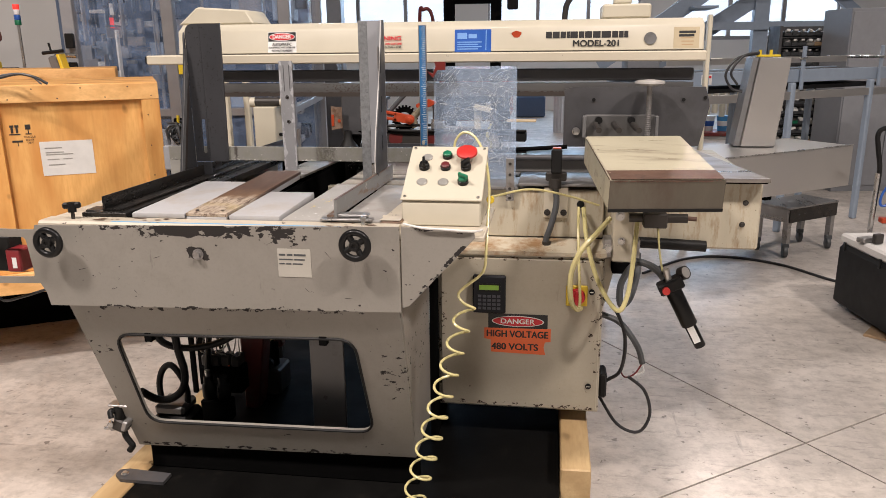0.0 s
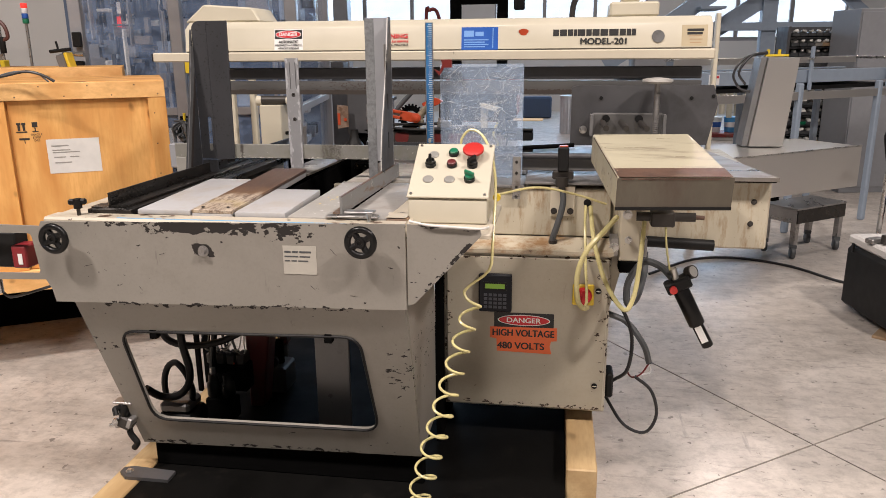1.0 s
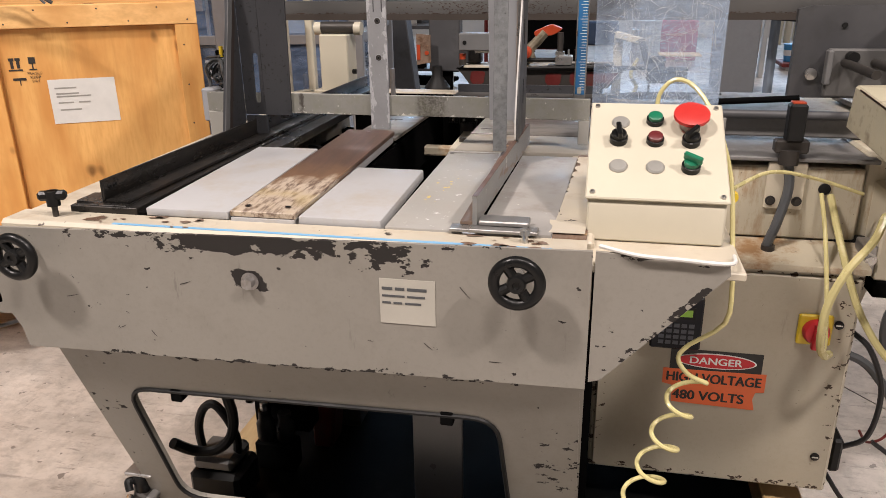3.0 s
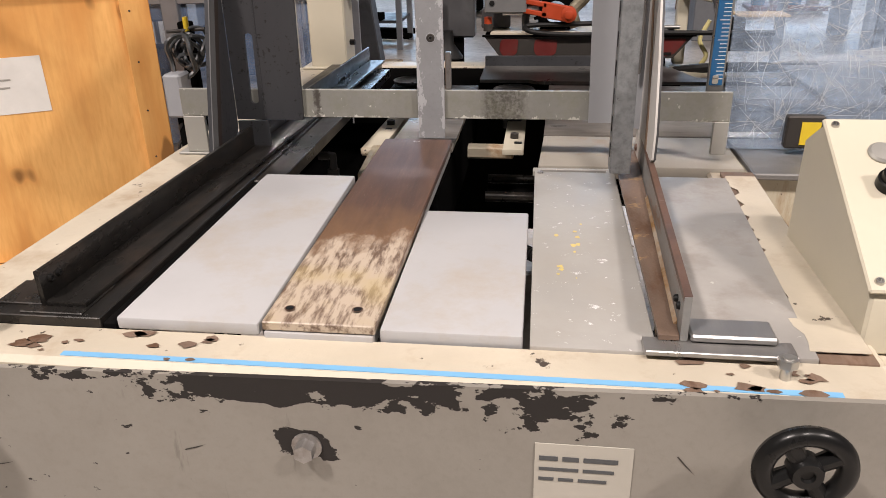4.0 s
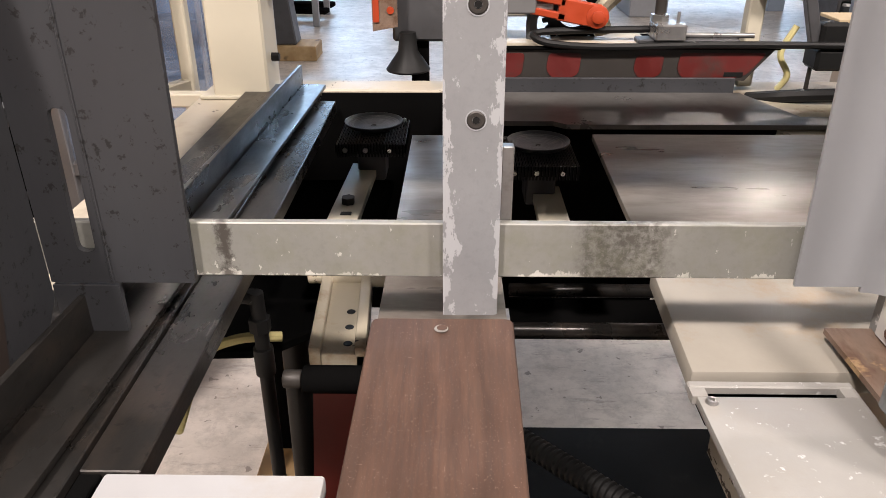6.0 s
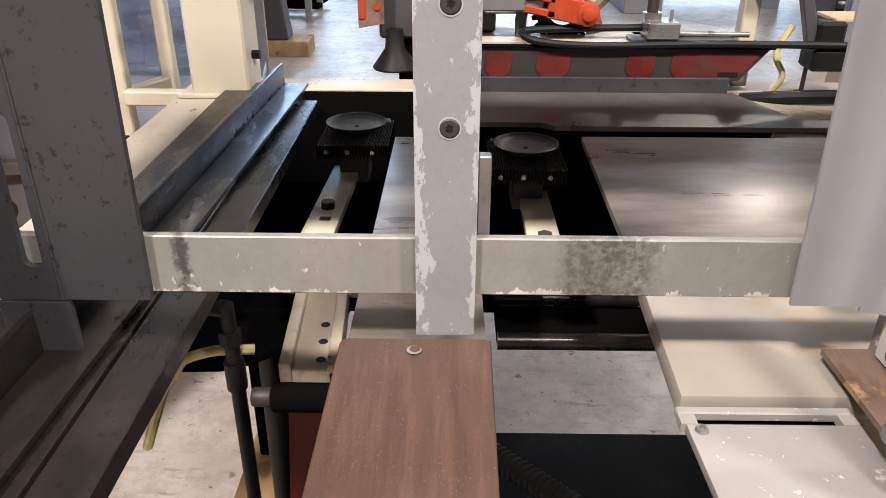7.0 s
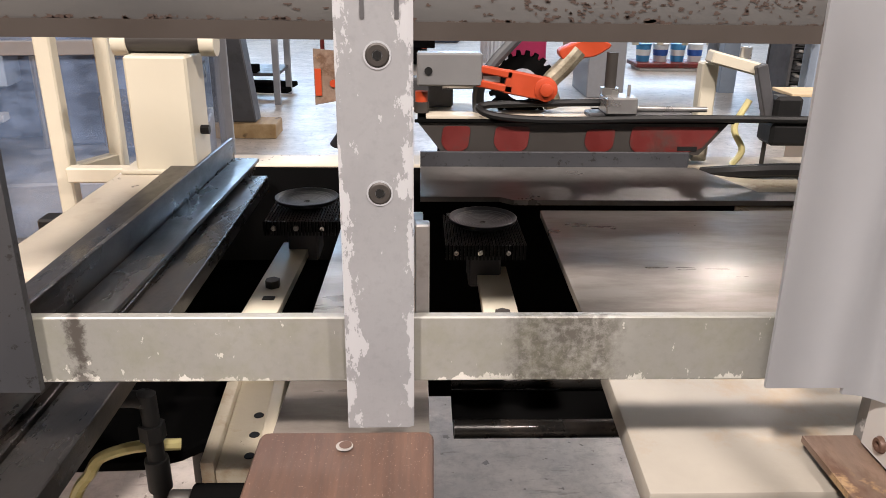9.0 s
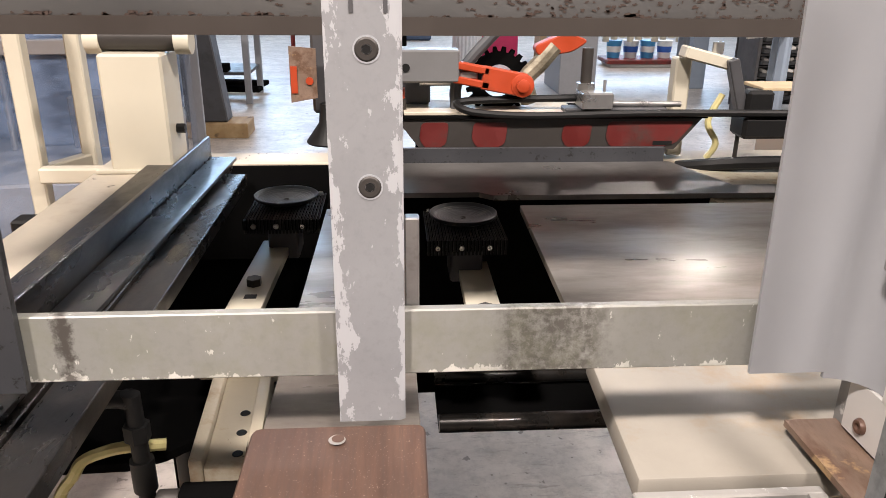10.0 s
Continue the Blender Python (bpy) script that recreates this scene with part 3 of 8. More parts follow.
def lettering(name, text, centre, height, width, mat, parent, rot=(90, 0, 0), bold=0.0, heavy=0.0):
    """Words as a thin mesh, height and width given; heavy thickens the strokes sideways."""
    cu = bpy.data.curves.new(name, "FONT")
    cu.body, cu.align_x, cu.align_y, cu.size, cu.extrude, cu.offset = text, "CENTER", "CENTER", 1.0, 0.0, bold
    ob = bpy.data.objects.new(name, cu)
    scene.collection.objects.link(ob)
    me = bpy.data.meshes.new_from_object(ob.evaluated_get(bpy.context.evaluated_depsgraph_get()))
    bpy.data.objects.remove(ob)
    bpy.data.curves.remove(cu)
    bm = bmesh.new()
    bm.from_mesh(me)
    bpy.data.meshes.remove(me)
    xs, ys = [v.co.x for v in bm.verts], [v.co.y for v in bm.verts]
    cx, cy, w, h = (min(xs) + max(xs)) / 2, (min(ys) + max(ys)) / 2, max(xs) - min(xs), max(ys) - min(ys)
    for v in bm.verts:
        v.co.x, v.co.y = (v.co.x - cx) / w * width, (v.co.y - cy) / h * height
    if heavy:
        layers = [bm.copy() for _ in range(3)]
        for (dx, dy, dz), layer in zip(((heavy, 0, 0.00008), (-heavy, 0, 0.00016), (0, heavy, 0.00024)), layers):
            bmesh.ops.translate(layer, verts=layer.verts, vec=(dx, dy, dz))
            join(bm, layer)
    bmesh.ops.transform(bm, matrix=pose(*centre, *rot), verts=bm.verts)
    return part(name, bm, mat, parent, smooth=0)


def hexbolt(at, axis, r=0.008, h=0.006, bm=None):
    p = Vector(at)
    bm = rod(p, p + Vector(axis).normalized() * 0.0015, r * 1.5, bm, 16)
    return rod(p, p + Vector(axis).normalized() * h, r, bm, 6)


def screw(at, axis, r=0.007, bm=None):
    """A pan-head screw with a recessed socket."""
    return lathe([(0, -0.004), (r, -0.004), (r, 0.001), (r * 0.8, 0.003), (r * 0.45, 0.003), (r * 0.4, 0.0005), (0, 0.0005)], at, axis, 14, bm)


def blotches(rng, n, x0, x1, z0, z1, y, size, bm=None, power=2.0, thick=0.0006):
    """Irregular bare patches on an upright face that looks towards -y."""
    bm = bm or bmesh.new()
    for _ in range(n):
        cx, cz = rng.uniform(x0, x1), rng.uniform(z0, z1)
        r = size * rng.random() ** power + 0.0012
        k, st = rng.randint(9, 17), rng.uniform(0.8, 2.6)
        vs = []
        for i in range(k):
            a = i * math.tau / k
            q = r * rng.uniform(0.3, 1.1)
            vs.append(bm.verts.new((cx + q * math.cos(a) * st, y - thick, cz + q * math.sin(a))))
        bm.faces.new(vs)
    return bm

# ---------------------------------------------------------------- the hall
HALL = (-11.0, 9.0, -5.0, 18.0, 6.6)
floor = thing("floor", (0, 0, 0), "grey polished concrete factory floor with saw-cut joints", "floor", kind="structure")
part("joint_filler", box(HALL[0], HALL[1], HALL[2], HALL[3], -0.12, -0.005), JOINT, floor)
ang = radians(36.2)
U, V = Vector((math.cos(ang), math.sin(ang), 0)), Vector((math.sin(ang), -math.cos(ang), 0))
CROSS, PITCH = Vector((0.974, 2.784, 0)), 4.6


def clip_poly(poly, axis, limit, keep_less):
    out = []
    for i, a in enumerate(poly):
        b = poly[(i + 1) % len(poly)]
        ia, ib = (a[axis] < limit) == keep_less, (b[axis] < limit) == keep_less
        if ia:
            out.append(a)
        if ia != ib:
            s = (limit - a[axis]) / (b[axis] - a[axis])
            out.append(a.lerp(b, s))
    return out


for iu in range(-5, 5):
    for iv in range(-5, 5):
        g = 0.0035
        quad = [CROSS + U * (PITCH * (iu + a) + (g if a == 0 else -g)) + V * (PITCH * (iv + b) + (g if b == 0 else -g)) for a, b in ((0, 0), (1, 0), (1, 1), (0, 1))]
        for axis, limit, less in ((0, HALL[0], False), (0, HALL[1], True), (1, HALL[2], False), (1, HALL[3], True)):
            quad = clip_poly(quad, axis, limit, less) if quad else quad
        if len(quad) > 2:
            part("slab", prism([(p.x, p.y) for p in quad], "z", -0.1, 0.0), CONCRETE, floor, smooth=0)

X0, X1, Y0, Y1, ZC = HALL


def wall(name, bm, mat=WALLPAINT, label="white painted hall wall"):
    return solo(name, bm, mat, (0, 0, 0), label, "wall", kind="structure", smooth=0)


wall("wall_west", box(X0 - 0.2, X0, Y0, Y1, -0.1, ZC))
# unseen east and south walls get a dark colour to lower the ambient light
DARKWALL = surface("bounce_cut_wall", (0.12, 0.12, 0.125), 0.8, 0, 0.1, 1.2, bump=0.1)
wall("wall_east", box(X1, X1 + 0.2, Y0, Y1, -0.1, ZC), DARKWALL, "unseen hall wall darkened to cut bounced light")
wall("wall_south", box(X0 - 0.2, X1 + 0.2, Y0 - 0.2, Y0, -0.1, ZC), DARKWALL, "unseen hall wall darkened to cut bounced light")
wall("wall_partition", box(-7.5, -3.42, 6.3, 6.4, -0.05, 3.3))
WIN = [(-5.7, -2.3), (-1.5, 1.9), (2.7, 6.1)]
bm = box(X0 - 0.2, X1 + 0.2, Y1, Y1 + 0.2, -0.1, 1.55)
box(X0 - 0.2, X1 + 0.2, Y1, Y1 + 0.2, 4.6, ZC, bm=bm)
edges = [X0 - 0.2] + [e for w in WIN for e in w] + [X1 + 0.2]
for a, b in zip(edges[::2], edges[1::2]):
    box(a, b, Y1, Y1 + 0.2, 1.55, 4.6, bm=bm)
wall("wall_north", bm)
for i, (a, b) in enumerate(WIN):
    w = thing("window_%d" % (i + 1), (a, Y1, 1.55), "tall bright factory window with dark frame", "window", kind="structure")
    bm = bmesh.new()
    n = 3
    for k in range(n + 1):
        xx = a + (b - a) * k / n
        box(max(a, xx - 0.04), min(b, xx + 0.04), Y1 + 0.05, Y1 + 0.13, 1.55, 4.6, bm=bm)
    for zz in (1.55, 3.05, 4.52):
        box(a, b, Y1 + 0.06, Y1 + 0.12, zz, zz + 0.08, bm=bm)
    part("window_frame", bm, ALU, w)
    part("pane", box(a, b, Y1 + 0.085, Y1 + 0.092, 1.55, 4.6), HAZEGLASS, w).visible_shadow = False
solo("backdrop", box(X0 - 3, X1 + 3, Y1 + 1.5, Y1 + 1.52, -1, 7), SKYGLOW, (0, 0, 0), "bright daylight outside the windows", "backdrop", kind="structure")
solo("ceiling", box(X0 - 0.2, X1 + 0.2, Y0 - 0.2, Y1 + 0.2, ZC, ZC + 0.2), CEIL, (0, 0, 0), "unseen hall roof darkened to cut bounced light", "ceiling", kind="structure")

# ---------------------------------------------------------------- the packing machine
M = thing("case_packing_machine", (-0.6, 2.6, 0.0), "old cream-painted case packing machine with chipped paint on a black skid", "machine")
rng = random.Random(4)


def ring_panel(outer, inner, depth):
    """A sheet with a hole; both outlines are 3D points, depth a vector."""
    bm = bmesh.new()
    edges = []
    for loop in (outer, inner):
        vs = [bm.verts.new(p) for p in loop]
        edges += [bm.edges.new((vs[i], vs[(i + 1) % len(vs)])) for i in range(len(vs))]
    bmesh.ops.triangle_fill(bm, edges=edges, use_beauty=True, use_dissolve=False)
    r = bmesh.ops.extrude_face_region(bm, geom=bm.faces[:])
    bmesh.ops.translate(bm, verts=[g for g in r["geom"] if isinstance(g, bmesh.types.BMVert)], vec=depth)
    return bm


def rounded(corners, r, n=5):
    """Rounds the corners of a 2D outline."""
    out = []
    k = len(corners)
    for i in range(k):
        p, a, b = Vector(corners[i]), Vector(corners[i - 1]), Vector(corners[(i + 1) % k])
        d1, d2 = (a - p).normalized(), (b - p).normalized()
        for s in range(n + 1):
            u = s / n
            out.append(tuple((p + d1 * r * (1 - u) ** 2 + d2 * r * u ** 2)))
    return out


# front skirt: one cut sheet with an open frame on its far side
F = 1.89
outer = [(-1.62, 0.977), (-1.357, 0.975), (-1.352, 0.988), (-0.361, 1.006), (-0.361, 0.782), (-1.338, 0.764), (-1.345, 0.80), (-1.36, 0.826), (-1.62, 0.818)]
inner = rounded([(-1.60, 0.952), (-1.385, 0.955), (-1.372, 0.843), (-1.60, 0.838)], 0.012, 3)
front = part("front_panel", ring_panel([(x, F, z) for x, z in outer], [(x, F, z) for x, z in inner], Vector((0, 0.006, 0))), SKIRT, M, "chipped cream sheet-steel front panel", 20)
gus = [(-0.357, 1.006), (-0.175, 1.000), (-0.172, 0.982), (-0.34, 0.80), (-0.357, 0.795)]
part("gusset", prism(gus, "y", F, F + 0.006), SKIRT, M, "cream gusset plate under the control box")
part("white_cable", tube([(-0.352, 1.900, 1.012), (-0.30, 1.884, 1.007), (-0.24, 1.884, 1.004), (-0.19, 1.885, 1.001), (-0.168, 1.90, 0.998), (-0.16, 1.95, 0.99)], 0.0030), PAPER, M, "thin white cable under the control box")
bm = box(-0.372, -0.15, F + 0.006, 2.26, 0.972, 0.984, 0.002)
part("box_shelf", bm, CREAM_TOP, M)
bm = bmesh.new()
for _ in range(7):
    cx, cz, ln, a0 = rng.uniform(-1.3, -0.4), rng.uniform(0.80, 0.97), rng.uniform(0.008, 0.03), rng.uniform(-1.2, 0.6)
    d = Vector((math.cos(a0), 0, math.sin(a0))) * ln
    nrm = Vector((-math.sin(a0), 0, math.cos(a0))) * 0.0007
    p = Vector((cx, F - 0.0005, cz))
    bm.faces.new([bm.verts.new(q) for q in (p - nrm, p + d * 0.5 - nrm * 1.5, p + d, p + nrm)])
part("scratch_marking", bm, SOCKET, front, smooth=0)

# top frame of the magazine
part("front_beam", prism([(F + 0.006, 0.90), (F + 0.006, 0.993), (F + 0.012, 0.999), (1.957, 0.999), (1.957, 0.90)], "x", -1.345, -0.37), CREAM_TOP, M, "chipped cream front beam")
part("side_beam", prism([(-1.345, 0.80), (-1.345, 0.992), (-1.340, 0.997), (-1.262, 0.997), (-1.258, 0.993), (-1.258, 0.80)], "y", 1.958, 3.46), CREAM_TOP, M)
part("side_beam", box(-0.42, -0.36, 1.96, 2.52, 0.86, 0.996, 0.004), CREAM_TOP, M)
part("rear_beam", box(-1.257, 0.10, 3.455, 3.53, 0.962, 0.985, 0.003), CREAM_TOP, M)
part("tape_measure", box(-1.14, -0.42, 1.904, 1.9115, 0.999, 0.9998), plain("faded_blue_tape", (0.18, 0.42, 0.68), 0.5), M, "worn blue self-adhesive tape")
bm = bmesh.new()
for x0, x1 in ((-0.55, -0.43), (-1.2, -1.0)):
    for _ in range(14):
        cx, cy, r = rng.uniform(x0, x1), rng.uniform(1.9, 1.95), rng.uniform(0.002, 0.010)
        bm.faces.new([bm.verts.new((cx + r * rng.uniform(0.6, 1.8) * math.cos(k), cy + r * rng.uniform(0.5, 1) * math.sin(k), 1.0003)) for k in np.linspace(0, 5.5, 8)])
part("worn_paint", bm, RUSTY, M, smooth=0)

# tapered stand with its round-cornered opening


def lean(x, z):
    return (x, 1.902 + (0.775 - z) * 0.31, z)


st_out = [lean(*p) for p in ((-1.297, 0.772), (-0.368, 0.79), (-0.362, 0.268), (-1.243, 0.245))]
st_in = [lean(*p) for p in rounded([(-1.192, 0.668), (-0.50, 0.686), (-0.478, 0.358), (-1.178, 0.346)], 0.05, 5)]
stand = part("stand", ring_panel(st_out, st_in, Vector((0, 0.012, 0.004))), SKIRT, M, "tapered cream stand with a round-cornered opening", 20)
rim_pts = [(x, y - 0.002, z) for x, y, z in st_in]
part("edge_trim", tube(rim_pts + rim_pts[:2], 0.0042, n=6, smooth=False), BLACK, stand)
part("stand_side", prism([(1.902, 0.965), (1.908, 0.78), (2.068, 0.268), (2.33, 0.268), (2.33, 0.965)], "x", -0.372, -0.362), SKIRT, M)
for x, z in ((-1.09, 0.672), (-0.585, 0.687)):
    b = Vector(lean(x, z))
    part("clip", box(b.x - 0.011, b.x + 0.011, b.y - 0.004, b.y + 0.02, b.z - 0.022, b.z + 0.004, 0.002), STEEL_OR_SHADE, stand)
for x, y in ((-1.26, 3.40),):
    part("leg", box(x - 0.03, x + 0.03, y - 0.03, y + 0.03, 0.14, 0.86, 0.003), STEEL_OR_SHADE, M)
part("column", box(-0.715, -0.607, 2.19, 2.20, 0.16, 0.965, 0.002), GREY, M, "grimy grey inner column plate")
part("rear_plate", box(-1.23, -0.45, 3.445, 3.454, 0.50, 0.98), STEEL_OR_SHADE, M)
part("rail_web", box(-0.80, -0.42, 2.872, 2.958, 0.80, 0.812), STEEL_OR_SHADE, M)
part("cross_rail", rod((-0.80, 2.87, 0.815), (-0.42, 2.87, 0.815), 0.011), OILY_SHADED, M)
part("cross_rail", rod((-0.80, 2.96, 0.825), (-0.42, 2.96, 0.825), 0.010), OILY_SHADED, M)

# black sheet added to make the slit beside the cabinet dark
part("side_filler", box(-0.3615, -0.3455, 2.334, 2.64, 0.165, 0.80), STEEL_OR_SHADE, M)
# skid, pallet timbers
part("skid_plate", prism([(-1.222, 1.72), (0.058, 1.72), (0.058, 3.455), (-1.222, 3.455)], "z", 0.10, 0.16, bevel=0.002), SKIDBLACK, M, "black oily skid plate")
part("skid_rail", box(-1.218, -0.36, 2.085, 2.12, 0.1605, 0.25, 0.003), STEEL_OR_SHADE, M)
part("foot_bar", prism([(-1.300, 2.010), (-1.270, 1.985), (-1.13, 1.985), (-1.13, 2.035), (-1.270, 2.045), (-1.300, 2.035)], "z", 0.1605, 0.171), DARKGREY, M)
part("foot_bolt", hexbolt((-1.272, 2.016, 0.171), (0, 0, 1), 0.008, 0.006), CHROME, M)
for x in (-1.272, 0.105):
    solo("pallet_timber", box(x - 0.045, x + 0.045, 1.55 if x < 0 else 2.12, 3.6, 0.0, 0.16 if x < 0 else 0.225, 0.004), TIMBER, (x, 2.6, 0), "yellow softwood timber under the machine skid", "timber", "timbers under the machine")

# electrical cabinet
cab = part("cabinet", box(-0.345, 0.182, 2.412, 3.25, 0.268, 0.802, 0.004), CABPAINT, M, "cream electrical cabinet with lift-off door")
part("door", box(-0.335, 0.176, 2.404, 2.4115, 0.275, 0.788, 0.003), CABPAINT, cab)
part("cabinet_top", prism([(2.40, 0.80), (2.40, 0.812), (2.5145, 0.831), (2.5145, 0.80)], "x", -0.35, 0.186), LEDGE, M, "dirty cream ledge over the cabinet")
for x, z in ((0.146, 0.686), (0.147, 0.363)):
    part("lock", lathe([(0, 0), (0.0095, 0), (0.0095, 0.003), (0.007, 0.004), (0, 0.004)], (x, 2.404, z), (0, -1, 0), 18), BLACKGLOSS, cab)
    part("slot", box(x - 0.0065, x + 0.0065, 2.3992, 2.4005, z - 0.0014, z + 0.0014), CHROME, cab)
kp = part("operator_keypad", box(-0.229, -0.124, 2.384, 2.404, 0.609, 0.734, 0.004), KEYPAD, M, "dark operator keypad with a green display")
part("display", box(-0.208, -0.146, 2.3828, 2.3838, 0.688, 0.704), SCREEN, kp)
part("bezel", box(-0.214, -0.140, 2.3829, 2.384, 0.682, 0.710), BLACKGLOSS, kp)
for i in range(5):
    for j in range(4):
        part("key", box(-0.212 + i * 0.0152, -0.212 + i * 0.0152 + 0.011, 2.3825, 2.384, 0.622 + j * 0.0135, 0.622 + j * 0.0135 + 0.0085), KEYCAP, kp)
sign = part("danger_sign", box(-0.18, 0.011, 2.4025, 2.4037, 0.553, 0.603), INK, M, "black and red danger sign")
part("oval", prism([(-0.0845 + 0.084 * math.cos(a), 0.5785 + 0.0185 * math.sin(a)) for a in np.linspace(0, math.tau, 33)[:-1]], "y", 2.4018, 2.4024), WHITE, sign)
part("oval", prism([(-0.0845 + 0.080 * math.cos(a), 0.5785 + 0.0160 * math.sin(a)) for a in np.linspace(0, math.tau, 33)[:-1]], "y", 2.4012, 2.4017), SIGNRED, sign)
lettering("lettering", "DANGER", (-0.0845, 2.4008, 0.5785), 0.0165, 0.108, WHITE, sign, heavy=0.0007)
hv = part("voltage_sign", prism([(-0.193, 0.516), (-0.193, 0.553), (0.022, 0.556), (0.022, 0.512), (0.004, 0.510), (0.0, 0.492), (0.006, 0.466), (-0.17, 0.470), (-0.172, 0.512)], "y", 2.4022, 2.4036), SIGNORANGE, M, "orange high voltage sign, torn at one edge")
lettering("lettering", "HIGH VOLTAGE", (-0.0855, 2.4016, 0.5345), 0.0225, 0.197, INK, hv, heavy=0.0011)
lettering("lettering", "480 VOLTS", (-0.0935, 2.4016, 0.4905), 0.0225, 0.150, INK, hv, heavy=0.0011)
sw = part("main_switch", box(0.066, 0.133, 2.394, 2.404, 0.640, 0.708, 0.003), YELLOW, M, "yellow and red main isolator switch")
part("knob", lathe([(0, 0), (0.026, 0), (0.026, 0.012), (0.022, 0.018), (0, 0.018)], (0.0995, 2.394, 0.674), (0, -1, 0), 24), SIGNRED, sw)
part("handle", obox((0.0995, 2.374, 0.668), (0.016, 0.014, 0.056), (0, 4, 0), 0.003), SIGNRED, sw)

# upper body beside the magazine
ub = part("upper_body", box(-0.352, 0.18, 2.515, 3.40, 0.832, 0.9895, 0.004), CREAM_STREAKED, M, "stained cream upper body")
part("end_body", box(0.183, 0.664, 2.532, 3.3, 0.803, 1.020, 0.006), CREAM_STREAKED, M)
part("bed_plate", box(-0.095, 0.20, 2.50, 3.40, 1.003, 1.012, 0.002), BEDSTEEL, M, "dull steel bed plate")
part("bed_front", box(-0.352, -0.0955, 2.50, 2.70, 0.990, 1.0005, 0.002), BEDSTEEL, M)
part("end_plate", prism([(0.36, 2.49), (0.672, 2.49), (0.56, 3.2), (0.28, 3.2)], "z", 1.026, 1.038), BRIGHT, M, "pale aluminium end plate")
part("end_plate_edge", box(0.36, 0.668, 2.502, 2.52, 1.0205, 1.0255), STEEL_OR_SHADE, M)
for x, z in ((0.615, 0.955), (0.61, 0.885)):
    part("bolt", hexbolt((x, 2.532, z), (0, -1, 0), 0.006, 0.007), SOCKET, M)
part("bed_rail", rod((-0.36, 2.645, 1.075), (0.2, 2.645, 1.075), 0.010), DARKGREY, M)
part("bed_channel", box(-0.36, 0.42, 2.66, 2.70, 1.023, 1.065, 0.003), BEDSTEEL, M)
part("black_bar", rod((-0.13, 2.645, 1.10), (0.06, 2.645, 1.112), 0.007), STEEL_OR_SHADE, M)
# rear upright cheek with the linear drive
dr = part("drive_plate", prism([(0.047, 1.105), (0.047, 1.296), (0.075, 1.303), (0.50, 1.303), (0.512, 1.262), (0.516, 1.24), (0.49, 1.11)], "y", 2.70, 2.72), DARKGREY, M, "dark steel drive plate")
for p, q in (((0.15, 2.70, 1.185), (0.15, 2.47, 1.185)), ((0.21, 2.70, 1.185), (0.21, 2.47, 1.185)), ((0.27, 2.70, 1.185), (0.27, 2.47, 1.185))):
    part("guide_rod", rod(p, q, 0.009), SOCKET, dr)
part("bearing_block", box(0.115, 0.345, 2.68, 2.70, 1.11, 1.214, 0.004), RAILGREY, dr)
for bx in (0.108, 0.340):
    part("bracket_lug", box(bx, bx + 0.012, 2.655, 2.6795, 1.14, 1.212, 0.002), GREY, dr)
for x, z in ((0.16, 1.198), (0.265, 1.198)):
    part("stud", rod((x, 2.68, z), (x, 2.655, z), 0.012), BLACK, dr)
for x, z in ((0.143, 1.262), (0.432, 1.262), (0.50, 1.268)):
    part("hole", rod((x, 2.6995, z), (x, 2.697, z), 0.006), BLACK, dr)
part("roller_end", lathe([(0, 0), (0.013, 0), (0.013, 0.006), (0.006, 0.008), (0, 0.008)], (0.088, 2.698, 1.158), (0, -1, 0), 20), CHROME, dr)
part("height_screw", rod((0.315, 2.63, 1.13), (0.313, 2.63, 1.315), 0.0085, n=18), STEEL, M)
part("crank_knob", lathe([(0, 0), (0.042, 0.001), (0.048, 0.006), (0.047, 0.013), (0.03, 0.016), (0.012, 0.018), (0, 0.018)], (0.313, 2.63, 1.312), (0, 0, 1), 30), plain("worn_bright_steel", (0.62, 0.60, 0.57), 0.35, 0.4), M, "round steel adjusting knob")
for k in range(22):
    part("thread", lathe([(0.0086, 0.0), (0.0100, 0.0014), (0.0086, 0.0028)], (0.3145, 2.63, 1.155 + 0.0062 * k), (0, 0, 1), 14), STEEL, M)
part("screw_nut", box(0.285, 0.345, 2.60, 2.66, 1.12, 1.145, 0.004), STEEL, M)

# overhead beam
bz = 2.745
beam = part("overhead_beam", prism([(bz - 0.012, 1.418), (bz, 1.50), (bz + 0.035, 1.522), (bz + 0.19, 1.522), (bz + 0.2, 1.418)], "x", -1.325, 0.49, bevel=0.004), CREAM_CLEAN, M, "long cream overhead beam housing")
part("beam_flange", box(-1.44, 0.497, bz - 0.035, bz + 0.2, 1.385, 1.4175, 0.004), CREAM, M)
part("beam_joint", box(-1.32, 0.488, bz - 0.0135, bz + 0.19, 1.4172, 1.4192), SOCKET, M)
part("flange_end_cap", box(-1.447, -1.441, bz - 0.03, bz + 0.0, 1.388, 1.414, 0.001), BLACK, M)
part("beam_rail", box(-1.20, 0.468, 2.752, 2.80, 1.322, 1.362, 0.004), DARKGREY, M, "dark steel rail")
part("beam_rail", prism([(2.752, 1.27), (2.748, 1.276), (2.748, 1.316), (2.80, 1.316), (2.80, 1.27)], "x", -1.25, 0.468), RAILGREY, M, "grey steel rail with worn lower edge")
bm = bmesh.new()
blotches(rng, 300, -1.2, 0.3, 1.2835, 1.2875, 2.748, 0.0016, bm, 1.5)
# dark strip along the lower edge of the rail's front
part("oily_edge", box(-1.249, 0.467, 2.7465, 2.7478, 1.2705, 1.2850), plain("dark_lower_edge", (0.045, 0.036, 0.03), 0.5), M, "dark lower edge")
